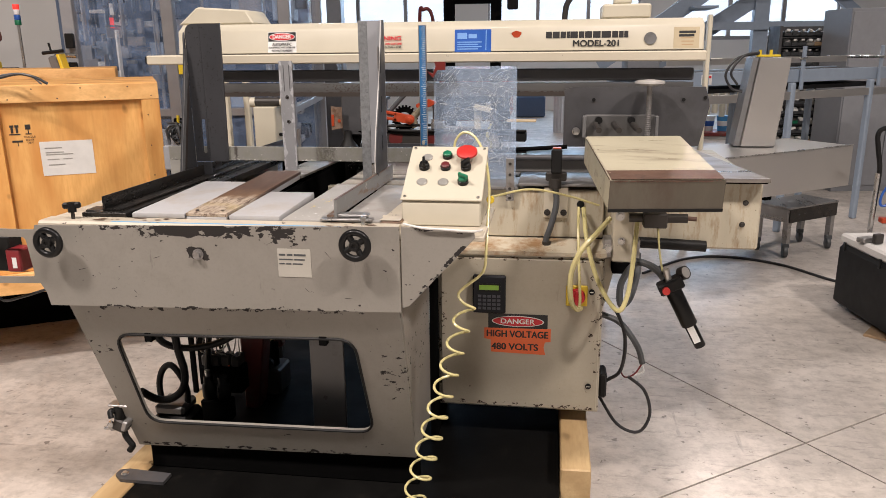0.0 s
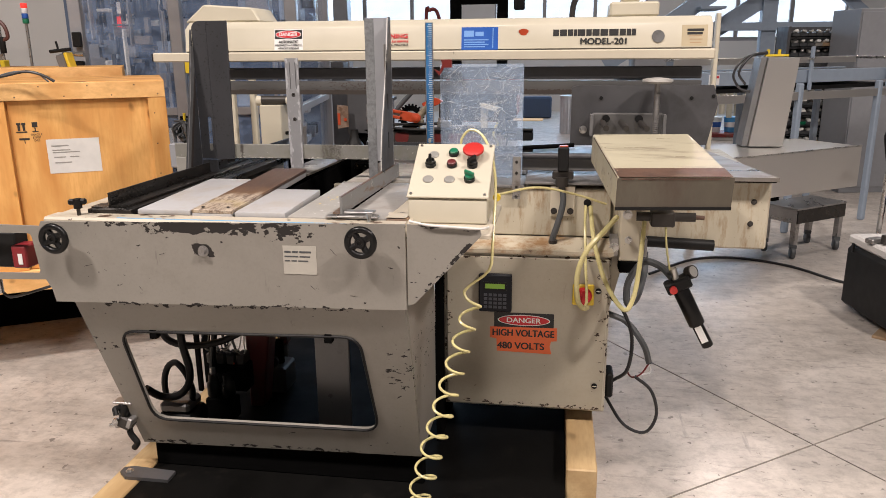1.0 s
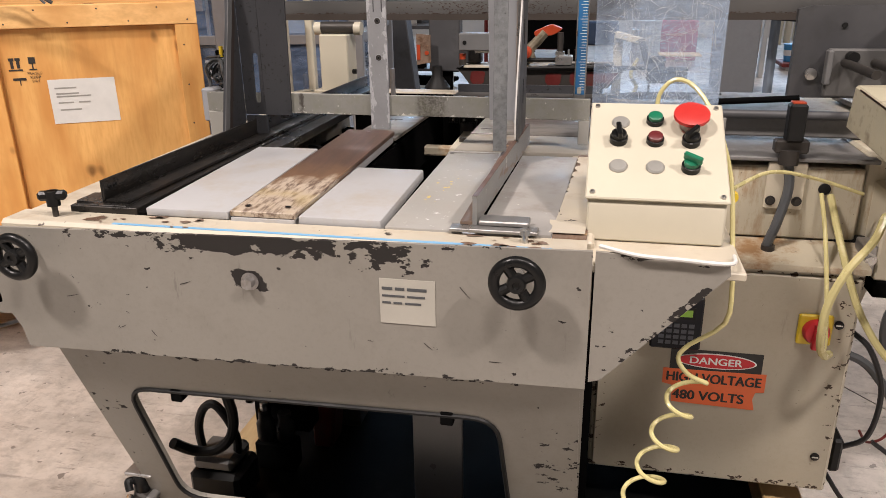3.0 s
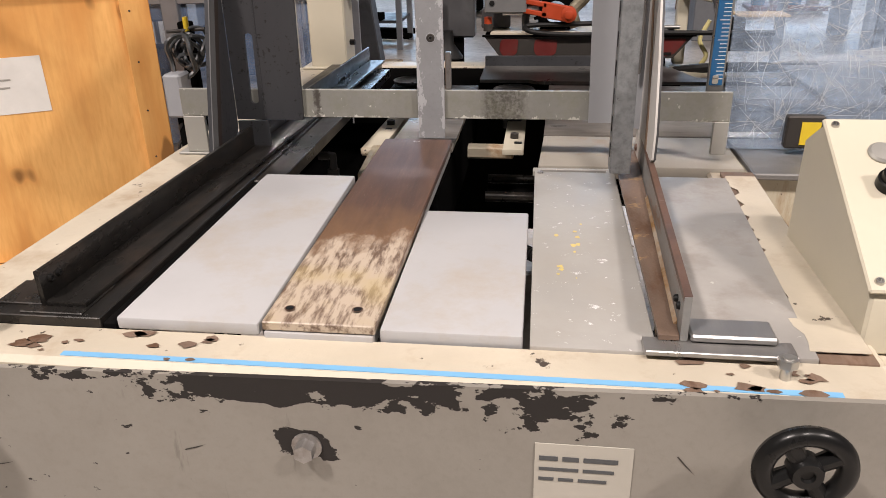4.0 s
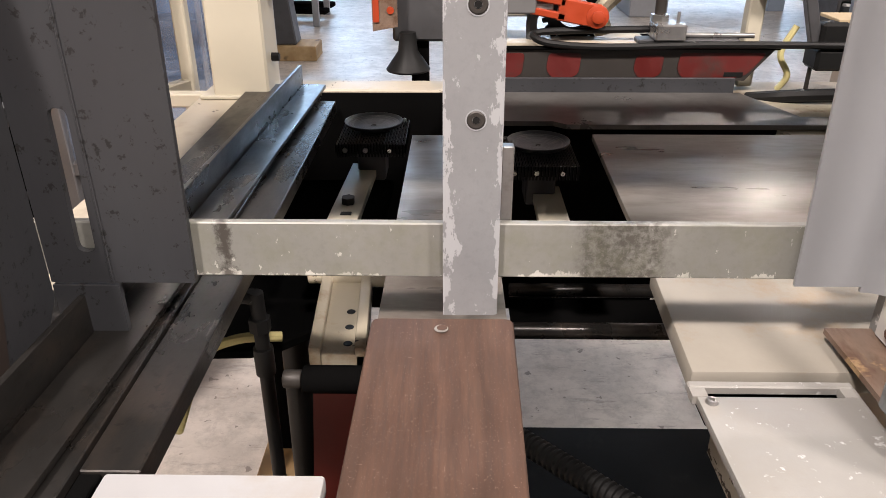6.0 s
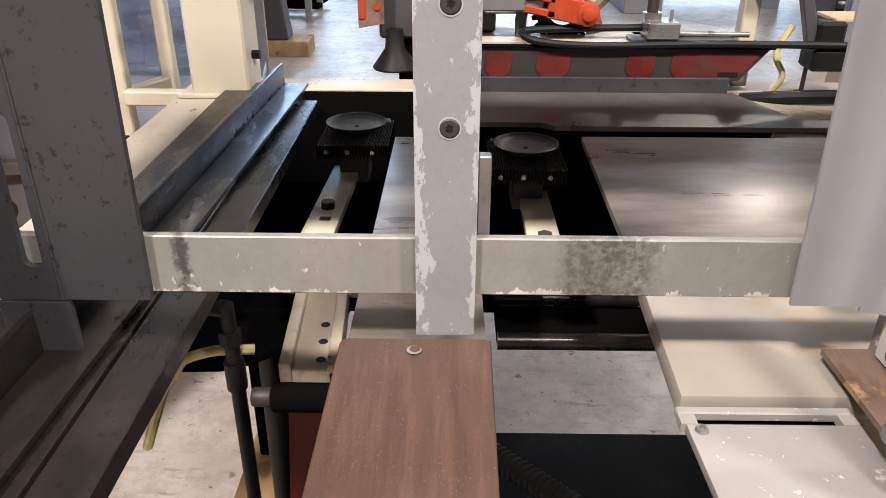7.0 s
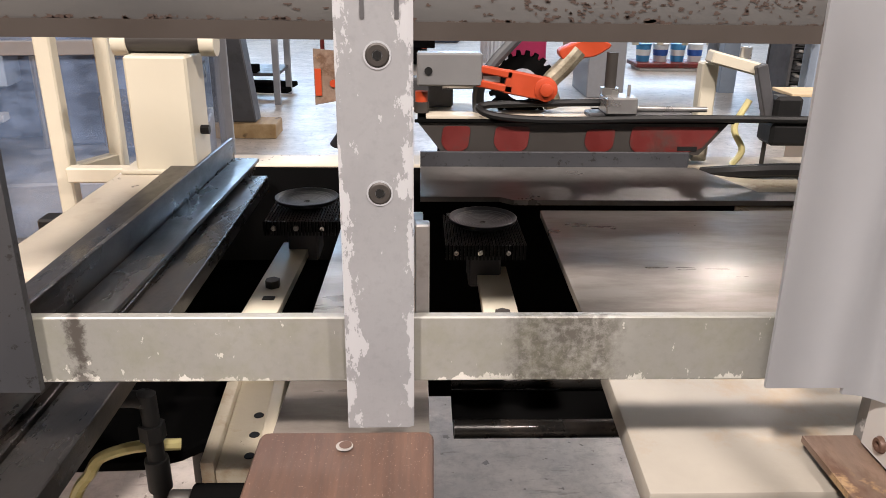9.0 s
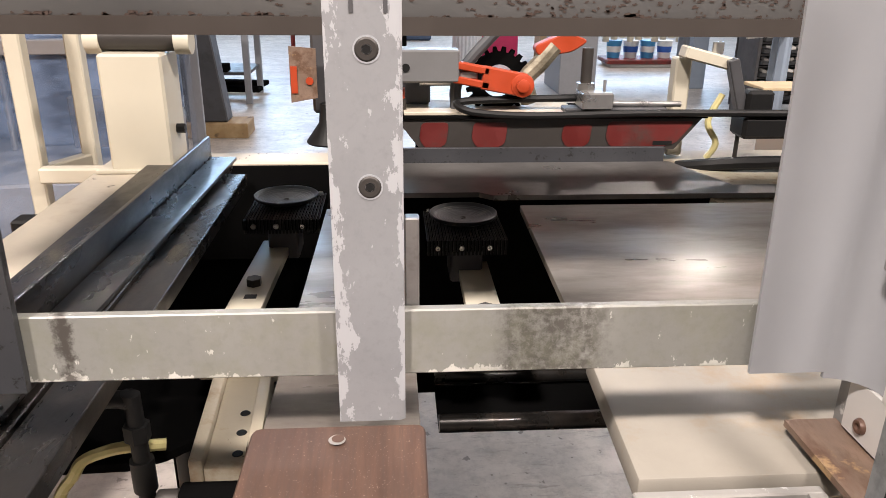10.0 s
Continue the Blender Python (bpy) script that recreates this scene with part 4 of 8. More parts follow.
for _ in range(260):
    cxx = rng.choice((rng.gauss(-0.70, 0.05), rng.gauss(-0.56, 0.04), rng.uniform(-0.95, -0.35)))
    blotches(rng, 1, cxx, cxx, 1.289, 1.314, 2.748, 0.0006, bm, 2.0)
part("worn_paint", bm, plain("rust_fleck", (0.05, 0.03, 0.022), 0.7), M, smooth=0)
part("beam_cap", prism([(-1.35, 1.523), (-1.275, 1.585), (-1.09, 1.572), (-1.06, 1.523)], "y", 2.80, 2.98, bevel=0.006), CREAM_CLEAN, M)
part("beam_motor", box(0.165, 0.325, 2.80, 2.95, 1.523, 1.57, 0.006), CREAM_CLEAN, M)
part("beam_motor_post", box(0.205, 0.265, 2.84, 2.92, 1.57, 1.70, 0.006), CREAM_CLEAN, M)
part("beam_hose", tube([(0.04, 2.9, 1.50), (0.05, 2.88, 1.58), (0.10, 2.88, 1.62), (0.17, 2.88, 1.61)], 0.010), CABLE, M)
part("hole_plug", lathe([(0, 0), (0.02, 0), (0.02, 0.003), (0, 0.003)], (0.319, bz - 0.0065, 1.457), (0, -1, 0.15), 22), GREY, M, "grey round plug")
n_y = bz - 0.008
TILT_DEG = 90 - 8.3


def flat(x0, x1, z0, z1, d=0.0, off=0.0006):
    """A label on the sloping face of the beam."""
    def yy(z):
        return bz - 0.012 + (z - 1.418) * (0.012 / 0.082) - off - d
    return prism([(yy(z0), z0), (yy(z1), z1), (yy(z1) + 0.0005, z1), (yy(z0) + 0.0005, z0)], "x", x0, x1)


def face_text(text, x, z, h, w, mat, parent, bold=0.0, d=0.0028):
    y = bz - 0.012 + (z - 1.418) * (0.012 / 0.082) - d
    return lettering("lettering", text, (x, y, z), h, w, mat, parent, rot=(TILT_DEG, 0, 0), heavy=h * 0.05)


lab = part("danger_label", flat(-0.990, -0.886, 1.423, 1.494), WHITE, M, "white, red and black danger label")
part("panel", flat(-0.988, -0.888, 1.461, 1.492, 0.0004), INK, lab)
for rx, rz, dd, mm in ((0.047, 0.0135, 0.0008, WHITE), (0.0445, 0.0115, 0.0014, SIGNRED)):
    oval = [(-0.938 + rx * math.cos(a), 1.4765 + rz * math.sin(a)) for a in np.linspace(0, math.tau, 33)[:-1]]
    obm = prism(oval, "y", 0.0, 0.0004)
    for v in obm.verts:
        v.co.y += bz - 0.012 + (v.co.z - 1.418) * (0.012 / 0.082) - 0.0012 - dd
    part("oval", obm, mm, lab)
face_text("DANGER", -0.938, 1.477, 0.013, 0.066, WHITE, lab, 0.01)
face_text("AUTOMATIC", -0.938, 1.4515, 0.0095, 0.070, INK, lab, 0.01)
face_text("EQUIPMENT MAY OPERATE", -0.938, 1.440, 0.0065, 0.096, INK, lab)
face_text("WITHOUT WARNING", -0.938, 1.430, 0.0065, 0.076, INK, lab)
lab = part("warning_label", flat(-0.66, -0.508, 1.430, 1.478, 0.0), CREAM_CLEAN, M, "pale warning label with red and black print")
face_text("WARNING", -0.572, 1.467, 0.014, 0.118, SIGNRED, lab, 0.005)
face_text("POWER & AIR BEFORE", -0.565, 1.449, 0.007, 0.110, SIGNRED, lab)
face_text("SERVICING MACHINE", -0.563, 1.438, 0.007, 0.104, INK, lab)
part("line", flat(-0.62, -0.512, 1.4575, 1.4583, 0.0006), SIGNRED, lab)
lab = part("maker_label", flat(-0.327, -0.203, 1.415 + 0.004, 1.493), BLUE, M, "blue maker's label")
LB = plain("pale_blue_print", (0.18, 0.36, 0.72), 0.5)
part("mark", flat(-0.318, -0.285, 1.462, 1.482, 0.0005), LB, lab)
part("mark", flat(-0.280, -0.252, 1.464, 1.478, 0.0005), LB, lab)
for i in range(4):
    part("line", flat(-0.318, -0.235 - 0.012 * (i % 2), 1.450 - i * 0.0075, 1.4535 - i * 0.0075, 0.0005), LB, lab)
part("line", flat(-0.222, -0.219, 1.425, 1.49, 0.0005), LB, lab)
lab = part("maker_name", flat(-0.022, 0.252, 1.4645, 1.4655, -0.0002), CREAM_CLEAN, M)
x = -0.020
for w in (0.022, 0.026, 0.02, 0.012, 0.028, 0.020, 0.026, 0.028, 0.034, 0.022, 0.017, 0.015):
    part("bar", flat(x, x + w * 0.88, 1.461, 1.482, 0.0004), INK, lab)
    x += w
face_text("MODEL-201", 0.144, 1.4435, 0.020, 0.148, INK, lab, 0.015)
lab = part("dealer_label", flat(0.393, 0.474, 1.425, 1.492), surface("tan_label", (0.50, 0.42, 0.28), 0.5, 0, 0.2), M, "tan dealer label")
for i, (a, b, h) in enumerate(((0.41, 0.462, 0.008), (0.41, 0.458, 0.008), (0.415, 0.455, 0.003), (0.418, 0.458, 0.003), (0.42, 0.455, 0.003))):
    z = 1.480 - i * 0.0105
    part("bar", flat(a, b, z - h, z, 0.0005), INK if i < 2 else KRAFT, lab)
part("sticker", prism([(0.0 - 0.118 + 0.016 * math.cos(a) * (1 + 0.2 * math.sin(3 * a)), 1.475 + 0.011 * math.sin(a)) for a in np.linspace(0, 6.0, 12)], "y", bz - 0.0055, bz - 0.004), ORANGE, M, "torn orange sticker remnant")

# ---------------------------------------------------------------- magazine deck


def deck(z0, z1, y0, y1):
    return lambda y: z0 + (z1 - z0) * (y - y0) / (y1 - y0)


def slab_plate(x0, x1, y0, y1, z0, z1, t, bevel=0.002, xs=None):
    """A flat plate whose top runs from z0 at y0 to z1 at y1."""
    a0, a1, b0, b1 = xs or (x0, x1, x0, x1)
    bm = bmesh.new()
    vs = [bm.verts.new(p) for p in ((a0, y0, z0 - t), (a1, y0, z0 - t), (b1, y1, z1 - t), (b0, y1, z1 - t), (a0, y0, z0), (a1, y0, z0), (b1, y1, z1), (b0, y1, z1))]
    for f in ((0, 3, 2, 1), (4, 5, 6, 7), (0, 1, 5, 4), (1, 2, 6, 5), (2, 3, 7, 6), (3, 0, 4, 7)):
        bm.faces.new([vs[i] for i in f])
    if bevel:
        bmesh.ops.bevel(bm, geom=bm.edges[:], offset=bevel, segments=2, affect="EDGES", profile=0.5)
    return bm


part("white_deck_plate", slab_plate(0, 0, 1.957, 2.378, 1.013, 1.026, 0.014, 0.0025, (-1.109, -0.958, -1.096, -0.958)), WHITEPLATE, M, "white plastic deck plate")
part("white_deck_plate", slab_plate(0, 0, 1.960, 2.268, 1.011, 1.017, 0.020, 0.0025, (-0.835, -0.695, -0.835, -0.697)), WHITEPLATE, M, "white plastic deck plate")
bb = prism([(-0.954, 1.957), (-0.839, 1.957)] + rounded([(-0.831, 2.53), (-0.831, 2.547), (-0.946, 2.547), (-0.946, 2.53)], 0.007, 4)[5:-5], "z", -0.010, 0.0, bevel=0.0012)
for v in bb.verts:
    v.co.z += 1.016 + (v.co.y - 1.957) * 0.0322
board = part("brown_board", bb, BROWN, M, "brown phenolic deck board, worn pale at its near end")
part("board_bearer", slab_plate(0, 0, 1.955, 2.54, 1.005, 1.024, 0.016, 0.001, (-0.952, -0.841, -0.942, -0.834)), WHITEPLATE, M)
for x, y in ((-0.932, 1.982), (-0.862, 1.985), (-0.889, 2.530)):
    z = 1.0175 + (y - 1.957) * 0.031
    # far hole: pale ring and off-centre core draw the rim's glint as a crescent
    part("countersunk_hole", lathe([(0.0056, 0.0006), (0.0032, 0.0004), (0.0, 0.0004)], (x, y, z), (0, 0, 1), 18), RUSTBAND if y < 2.2 else DISC, board)
    part("countersunk_hole_core", lathe([(0.0042, 0.0008), (0.0, 0.0008)], (x + (0.0006 if y > 2.2 else 0), y + (0.0010 if y > 2.2 else 0), z), (0, 0, 1), 14), RUSTBAND if y > 2.2 else BLACK, board)
# pale steel plate with the slotted end
# black sheet added below the slot in place of its dark depth
part("slot_backing", box(-0.685, -0.57, 2.485, 2.522, 0.978, 0.988), STEEL_OR_SHADE, M)
p3 = part("slotted_plate", slab_plate(0, 0, 1.957, 2.493, 1.003, 1.0000, 0.008, 0.001, (-0.688, -0.5685, -0.692, -0.5665)), PALEPLATE, M, "scuffed pale steel plate with a slot")
part("end_bar", box(-0.695, -0.566, 2.505, 2.513, 0.992, 1.0000, 0.0012), PALEPLATE, p3)
for bx in (-0.695, -0.5785):
    part("bridge", box(bx, bx + 0.012, 2.4932, 2.5048, 0.992, 0.9996), PALEPLATE, p3)
part("screw", screw((-0.683, 2.4855, 1.0000), (0, 0, 1), 0.005), STEEL, p3)
bm = bmesh.new()
for _ in range(12):
    cx, cy, r = rng.uniform(-0.675, -0.62), rng.uniform(2.08, 2.32), rng.uniform(0.0012, 0.0042)
    zz = 1.0034 - (cy - 1.957) * 0.0055
    bm.faces.new([bm.verts.new((cx + r * math.cos(k) * rng.uniform(0.6, 1.2), cy + r * math.sin(k) * rng.uniform(0.6, 1.6), zz)) for k in np.linspace(0, 5.5, 7)])
part("dried_glue", bm, plain("dried_glue", (0.62, 0.50, 0.18), 0.5), p3, "dried yellow glue spots", 0)
part("step_plate", slab_plate(0, 0, 2.525, 2.70, 1.000, 1.001, 0.022, 0.003, (-0.687, -0.36, -0.679, -0.36)), surface("stained_grey_cream_plate", (0.355, 0.328, 0.28), 0.5, 0, 0.2, 8.0, dirt=(0.30, 0.21, 0.12), dirt_range=(0.53, 0.72), dirt_scale=9.0, chip=(0.07, 0.055, 0.045), chip_range=(0.73, 0.745), chip_scale=40.0, bump=0.12), M, "cream plate with rounded edge")
part("transfer_plate", slab_plate(0, 0, 2.703, 3.133, 1.002, 1.002, 0.010, 0.0015, (-0.679, -0.10, -0.669, -0.10)), BRIGHT, M, "shiny worn steel transfer plate")
part("side_plate", slab_plate(0, 0, 1.957, 2.455, 1.004, 1.008, 0.006, 0.001, (-0.5405, -0.425, -0.5222, -0.405)), surface("scuffed_grey_plate", (0.38, 0.365, 0.345), 0.5, 0.1, 0.3, 7.0, dirt=(0.23, 0.20, 0.175), dirt_range=(0.5, 0.7), dirt_scale=8.0, chip=(0.5, 0.49, 0.46), chip_range=(0.66, 0.69), chip_scale=40.0), M, "grey scuffed side plate")
part("side_plate", slab_plate(0, 0, 1.957, 2.50, 1.001, 1.003, 0.006, 0.001, (-0.424, -0.372, -0.404, -0.355)), RUSTY, M)
prng = random.Random(12)
edge = [(-0.430 + 0.030 * (y - 1.97) / 0.5 + prng.uniform(-0.006, 0.007), y) for y in np.linspace(1.97, 2.475, 34)]
part("paint_strip", prism([(x, float(y)) for x, y in edge] + [(-0.358, 2.475), (-0.375, 1.97)], "z", 1.0038, 1.0046), CREAM_TOP, M, "flaking cream paint with a ragged edge")
part("mid_plate", slab_plate(0, 0, 2.558, 3.125, 1.016, 1.002, 0.008, 0.001, (-0.945, -0.833, -0.944, -0.836)), BRIGHT, M, "bare steel centre plate")
part("mid_plate_web", box(-0.94, -0.932, 2.40, 3.12, 0.88, 0.99), STEEL_OR_SHADE, M)
part("mid_plate_web", box(-0.846, -0.838, 2.40, 3.12, 0.88, 0.99), STEEL_OR_SHADE, M)
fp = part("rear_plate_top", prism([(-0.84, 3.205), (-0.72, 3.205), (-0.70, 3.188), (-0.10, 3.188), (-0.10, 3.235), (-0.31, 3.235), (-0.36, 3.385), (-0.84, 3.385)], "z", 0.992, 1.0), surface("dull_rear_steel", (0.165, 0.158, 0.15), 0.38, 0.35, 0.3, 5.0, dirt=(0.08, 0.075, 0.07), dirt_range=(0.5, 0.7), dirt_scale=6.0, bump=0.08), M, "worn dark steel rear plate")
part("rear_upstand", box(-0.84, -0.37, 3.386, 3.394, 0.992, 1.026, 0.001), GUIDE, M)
part("rear_underframe", box(-0.84, -0.10, 3.215, 3.23, 0.86, 0.99), STEEL_OR_SHADE, M)

# side angles that guide the blanks
def splay(bm):
    """Turns a right-hand rail slightly inwards towards its front end."""
    for v in bm.verts:
        v.co.x -= 0.022 * (2.56 - v.co.y) / 0.59
    return bm


ang_l = part("side_angle", join(slab_plate(0, 0, 1.975, 3.372, 1.052, 1.052, 0.040, 0.001, (-1.203, -1.197, -1.161, -1.155)), slab_plate(0, 0, 1.975, 3.366, 1.018, 1.018, 0.006, 0.001, (-1.1965, -1.152, -1.1545, -1.113))), OILY_SHADED, M, "oily steel angle with rub marks, darkened for the guide's shadow")
part("angle_bed", box(-1.256, -1.128, 1.958, 3.40, 0.985, 1.010, 0.001), OILY_SHADED, M)
part("angle_packer", box(-1.22, -1.15, 1.962, 2.03, 1.000, 1.012, 0.001), OILY_SHADED, M)
part("angle_foot", box(-1.258, -1.204, 1.978, 2.03, 1.008, 1.013, 0.001), OILY_SHADED, M)
part("inner_strip", box(-1.127, -1.086, 2.40, 3.30, 0.985, 1.006, 0.001), OILY_SHADED, M)
# near length coloured black where the left guide's shadow falls
part("inner_strip", box(-1.127, -1.112, 1.96, 2.40, 0.985, 1.004, 0.001), STEEL_OR_SHADE, M)
for y in (1.99, 2.004):
    part("screw", screw((-1.196, y, 1.038), (1, 0, 0), 0.004), BLACK, ang_l)
ang_r = part("side_angle", slab_plate(0, 0, 1.968, 2.567, 1.0153, 1.0153, 0.005, 0, (-0.5675, -0.5487, -0.566, -0.5268)), RUSTY, M, "rust-stained steel angle")
part("upright_leg", splay(prism([(-0.526, 1.010), (-0.526, 1.056), (-0.519, 1.056), (-0.519, 1.010)], "y", 1.968, 2.572)), LEGGREY, ang_r, "grey upright leg of the angle, rusty along its edges")
part("rusty_edge", splay(prism([(-0.5264, 1.0505), (-0.5264, 1.0568), (-0.5186, 1.0568), (-0.5186, 1.0562), (-0.5261, 1.0562), (-0.5261, 1.0505)], "y", 1.969, 2.56)), RUSTBAND, ang_r)
part("rust_line", splay(prism([(-0.530, 1.0157), (-0.5265, 1.0195), (-0.5265, 1.0157)], "y", 1.99, 2.34)), surface("orange_rust", (0.30, 0.16, 0.05), 0.7, 0, 0.4, 14.0, dirt=(0.36, 0.31, 0.25), dirt_range=(0.42, 0.6), dirt_scale=12.0), ang_r)
part("angle_foot", box(-0.582, -0.445, 1.948, 1.975, 1.004, 1.0095, 0.001), STEEL, M)
part("angle_clip", box(-0.5385, -0.46, 1.965, 2.0, 1.0102, 1.018, 0.002), STEEL, M)
part("clamp_screw", rod((-0.462, 1.93, 0.97), (-0.462, 1.93, 1.022), 0.005), CHROME, M)
part("clamp_nut", rod((-0.462, 1.93, 1.012), (-0.462, 1.93, 1.020), 0.009, n=6), CHROME, M)
for y in (1.99, 2.005):
    part("screw", screw((-0.5475, y, 1.036), (-1, 0, 0), 0.004), BLACK, ang_r)

# tall side guides
g_out = [(-1.2105, y, z) for y, z in ((2.432, 1.020), (2.466, 1.15), (2.502, 1.275), (2.523, 1.36), (2.540, 1.44), (2.545, 1.480), (2.5495, 1.492), (2.5495, 1.05), (2.52, 1.020))]
g_in = [(x, 2.550, z) for x, z in rounded([(-1.1765, 1.092), (-1.1620, 1.092), (-1.1600, 1.208), (-1.1745, 1.208)], 0.0068, 4)]
gl = part("side_guide", prism([(p[1], p[2]) for p in g_out], "x", -1.2105, -1.2045), GUIDE, M, "tall dark grey steel side guide with a slot", 20)
part("flange", ring_panel([(-1.204, 2.550, 1.0645)] + [(-1.176 - 0.028 * math.cos(a), 2.550, 1.491 + 0.028 * math.sin(a)) for a in np.linspace(0, math.pi / 2, 7)] + [(-1.080, 2.550, 1.519), (-1.087, 2.550, 1.0645)], g_in, Vector((0, 0.006, 0))), GUIDE, gl, "worn dark flange with a slot", 20)
strip = []
for y, z in ((2.432, 1.020), (2.466, 1.15), (2.502, 1.275), (2.523, 1.36), (2.533, 1.44)):
    strip.append((y, z))
part("stained_band", prism([(y + 0.020, z) for y, z in strip] + [(min(y + 0.036, 2.548), z) for y, z in reversed(strip)], "x", -1.2044, -1.2036), plain("brown_stain", (0.040, 0.030, 0.026), 0.5), gl, "brown stained band along the front edge")
part("front_lip", prism([(y - 0.001, z) for y, z in strip] + [(y + 0.019, z) for y, z in reversed(strip)], "x", -1.2043, -1.2025), LIPGREY, gl, "paler rubbed front lip")
part("apron", prism([(-1.204, 1.012), (-1.204, 1.0615), (-1.150, 1.0615), (-1.150, 1.012)], "y", 2.5502, 2.556), GUIDE, gl)
part("crease", rod((-1.1535, 2.5498, 1.065), (-1.153, 2.5498, 1.515), 0.0011), GUIDE, gl)
gr = part("side_guide", prism([(-0.6085, 1.065), (-0.6150, 1.40), (-0.6150, 1.52), (-0.5555, 1.52), (-0.5555, 1.065)], "y", 2.550, 2.553), LIGHTGREY, M, "tall light grey steel side guide")
WF = [(2.388, 1.050), (2.366, 1.062), (2.362, 1.10), (2.374, 1.15), (2.390, 1.20), (2.420, 1.27), (2.462, 1.38), (2.500, 1.52)]
bend = [(-0.5555 + 0.028 * math.sin(a), 2.522 + 0.028 * math.cos(a)) for a in np.linspace(0, math.pi / 2, 9)]
bend += [(-0.5555 + 0.031 * math.sin(a), 2.522 + 0.031 * math.cos(a)) for a in np.linspace(math.pi / 2, 0, 9)]
part("bend", prism(bend, "z", 1.060, 1.52), LIGHTGREY, gr)
# one sheet in two colours: lit inner face pale, shaded outer face dark
part("web", prism(WF + [(2.5215, 1.52), (2.5215, 1.058), (2.40, 1.058)], "x", -0.5305, -0.5275), LITWEB, gr, "worn web, lightened as the side facing the lamp")
part("web_back", prism(WF + [(2.5215, 1.52), (2.5215, 1.058), (2.40, 1.058)], "x", -0.5274, -0.5245), DARKGREY, gr, "outer face of the web, darkened as its shaded side")
BR = [(2.424, 1.058), (2.430, 1.113), (2.450, 1.193), (2.478, 1.263), (2.515, 1.40), (2.530, 1.48)]
part("rust_streak", prism(BR + [(y + 0.020, z) for y, z in reversed(BR)], "x", -0.5311, -0.5306), surface("rust_streak", (0.34, 0.205, 0.12), 0.6, 0, 0.35, 16.0, dirt=(0.44, 0.34, 0.25), dirt_range=(0.5, 0.66), dirt_scale=18.0, stretch=(3, 3, 0.6)), gr)
for wz in (1.12, 1.24, 1.36):
    part("web_slot", prism(rounded([(2.452, wz), (2.461, wz), (2.461, wz + 0.05), (2.452, wz + 0.05)], 0.004, 3), "x", -0.5244, -0.5238), BLACK, gr)
part("web_foot", box(-0.5305, -0.5272, 2.485, 2.556, 1.017, 1.0598, 0.001), LITWEB, gr)
part("screw", screw((-0.5305, 2.535, 1.030), (-1, 0, 0), 0.006), RUSTBAND, gr)
# slotted galvanised angle
ga = part("slotted_angle", box(-0.581, -0.5525, 2.414, 2.4165, 1.025, 1.513, 0.0005), GALV, M, "galvanised slotted angle post")
part("web", box(-0.5815, -0.579, 2.4167, 2.452, 1.025, 1.513, 0.0005), GALV, ga)
for i in range(12):
    z = 1.045 + i * 0.040
    part("slot", prism(rounded([(2.428, z), (2.4365, z), (2.4365, z + 0.022), (2.428, z + 0.022)], 0.003, 3), "x", -0.5822, -0.5814), BLACK, ga)
part("post_strip", box(-0.548, -0.535, 2.52, 2.528, 1.15, 1.44, 0.002), STEEL, M)

# centre post and crossbar
pst = part("centre_post", prism([(-0.888, 2.5495), (-0.8475, 2.5495), (-0.8440, 2.5515), (-0.8440, 2.5570), (-0.888, 2.5570)], "z", 1.0365, 1.398), POSTPAINT, M, "flat centre post with peeling grey paint")
for z in (1.2005, 1.2805):
    part("socket_screw", lathe([(0, 0.0), (0.0069, 0.0), (0.0069, 0.0004), (0.0058, 0.0012), (0.003, 0.0012), (0.0028, 0.0003), (0, 0.0003)], (-0.8640, 2.5495, z), (0, -1, 0), 20), SOCKET, pst)
    part("washer", lathe([(0, 0), (0.0079, 0), (0.0079, 0.0003), (0, 0.0003)], (-0.8640, 2.5494, z), (0, -1, 0), 22), LIGHTGREY, pst)
    part("hex_socket", rod((-0.8640, 2.5489, z), (-0.8640, 2.5484, z), 0.0027, n=6), BLACK, pst)
for x in (-0.872, -0.853):
    part("groove", box(x - 0.0012, x + 0.0012, 2.5490, 2.5495, 1.30, 1.385), DARKGREY, pst)
cb = part("crossbar", box(-1.307, -0.386, 2.5572, 2.565, 1.0675, 1.1150, 0.001), BARPAINT, M, "scuffed grey flat crossbar")
part("foot", box(-1.307, -1.268, 2.5572, 2.565, 1.002, 1.0670, 0.001), BARGREY, cb)
part("foot_plate", box(-1.325, -1.268, 2.555, 2.598, 0.9975, 1.0015, 0.001), BARGREY, cb)
part("foot", box(-0.41, -0.386, 2.5572, 2.565, 1.013, 1.0670, 0.001), BARGREY, cb)
part("bar_clamp", box(-0.8435, -0.834, 2.5655, 2.576, 1.072, 1.175, 0.001), STEEL, M)

# vacuum cups on their arms
RUBBER = surface("worn_cup_rubber", (0.022, 0.022, 0.024), 0.5, 0, 0.35, 26.0, dirt=(0.10, 0.09, 0.065), dirt_range=(0.58, 0.75), dirt_scale=22.0, bump=0.1)


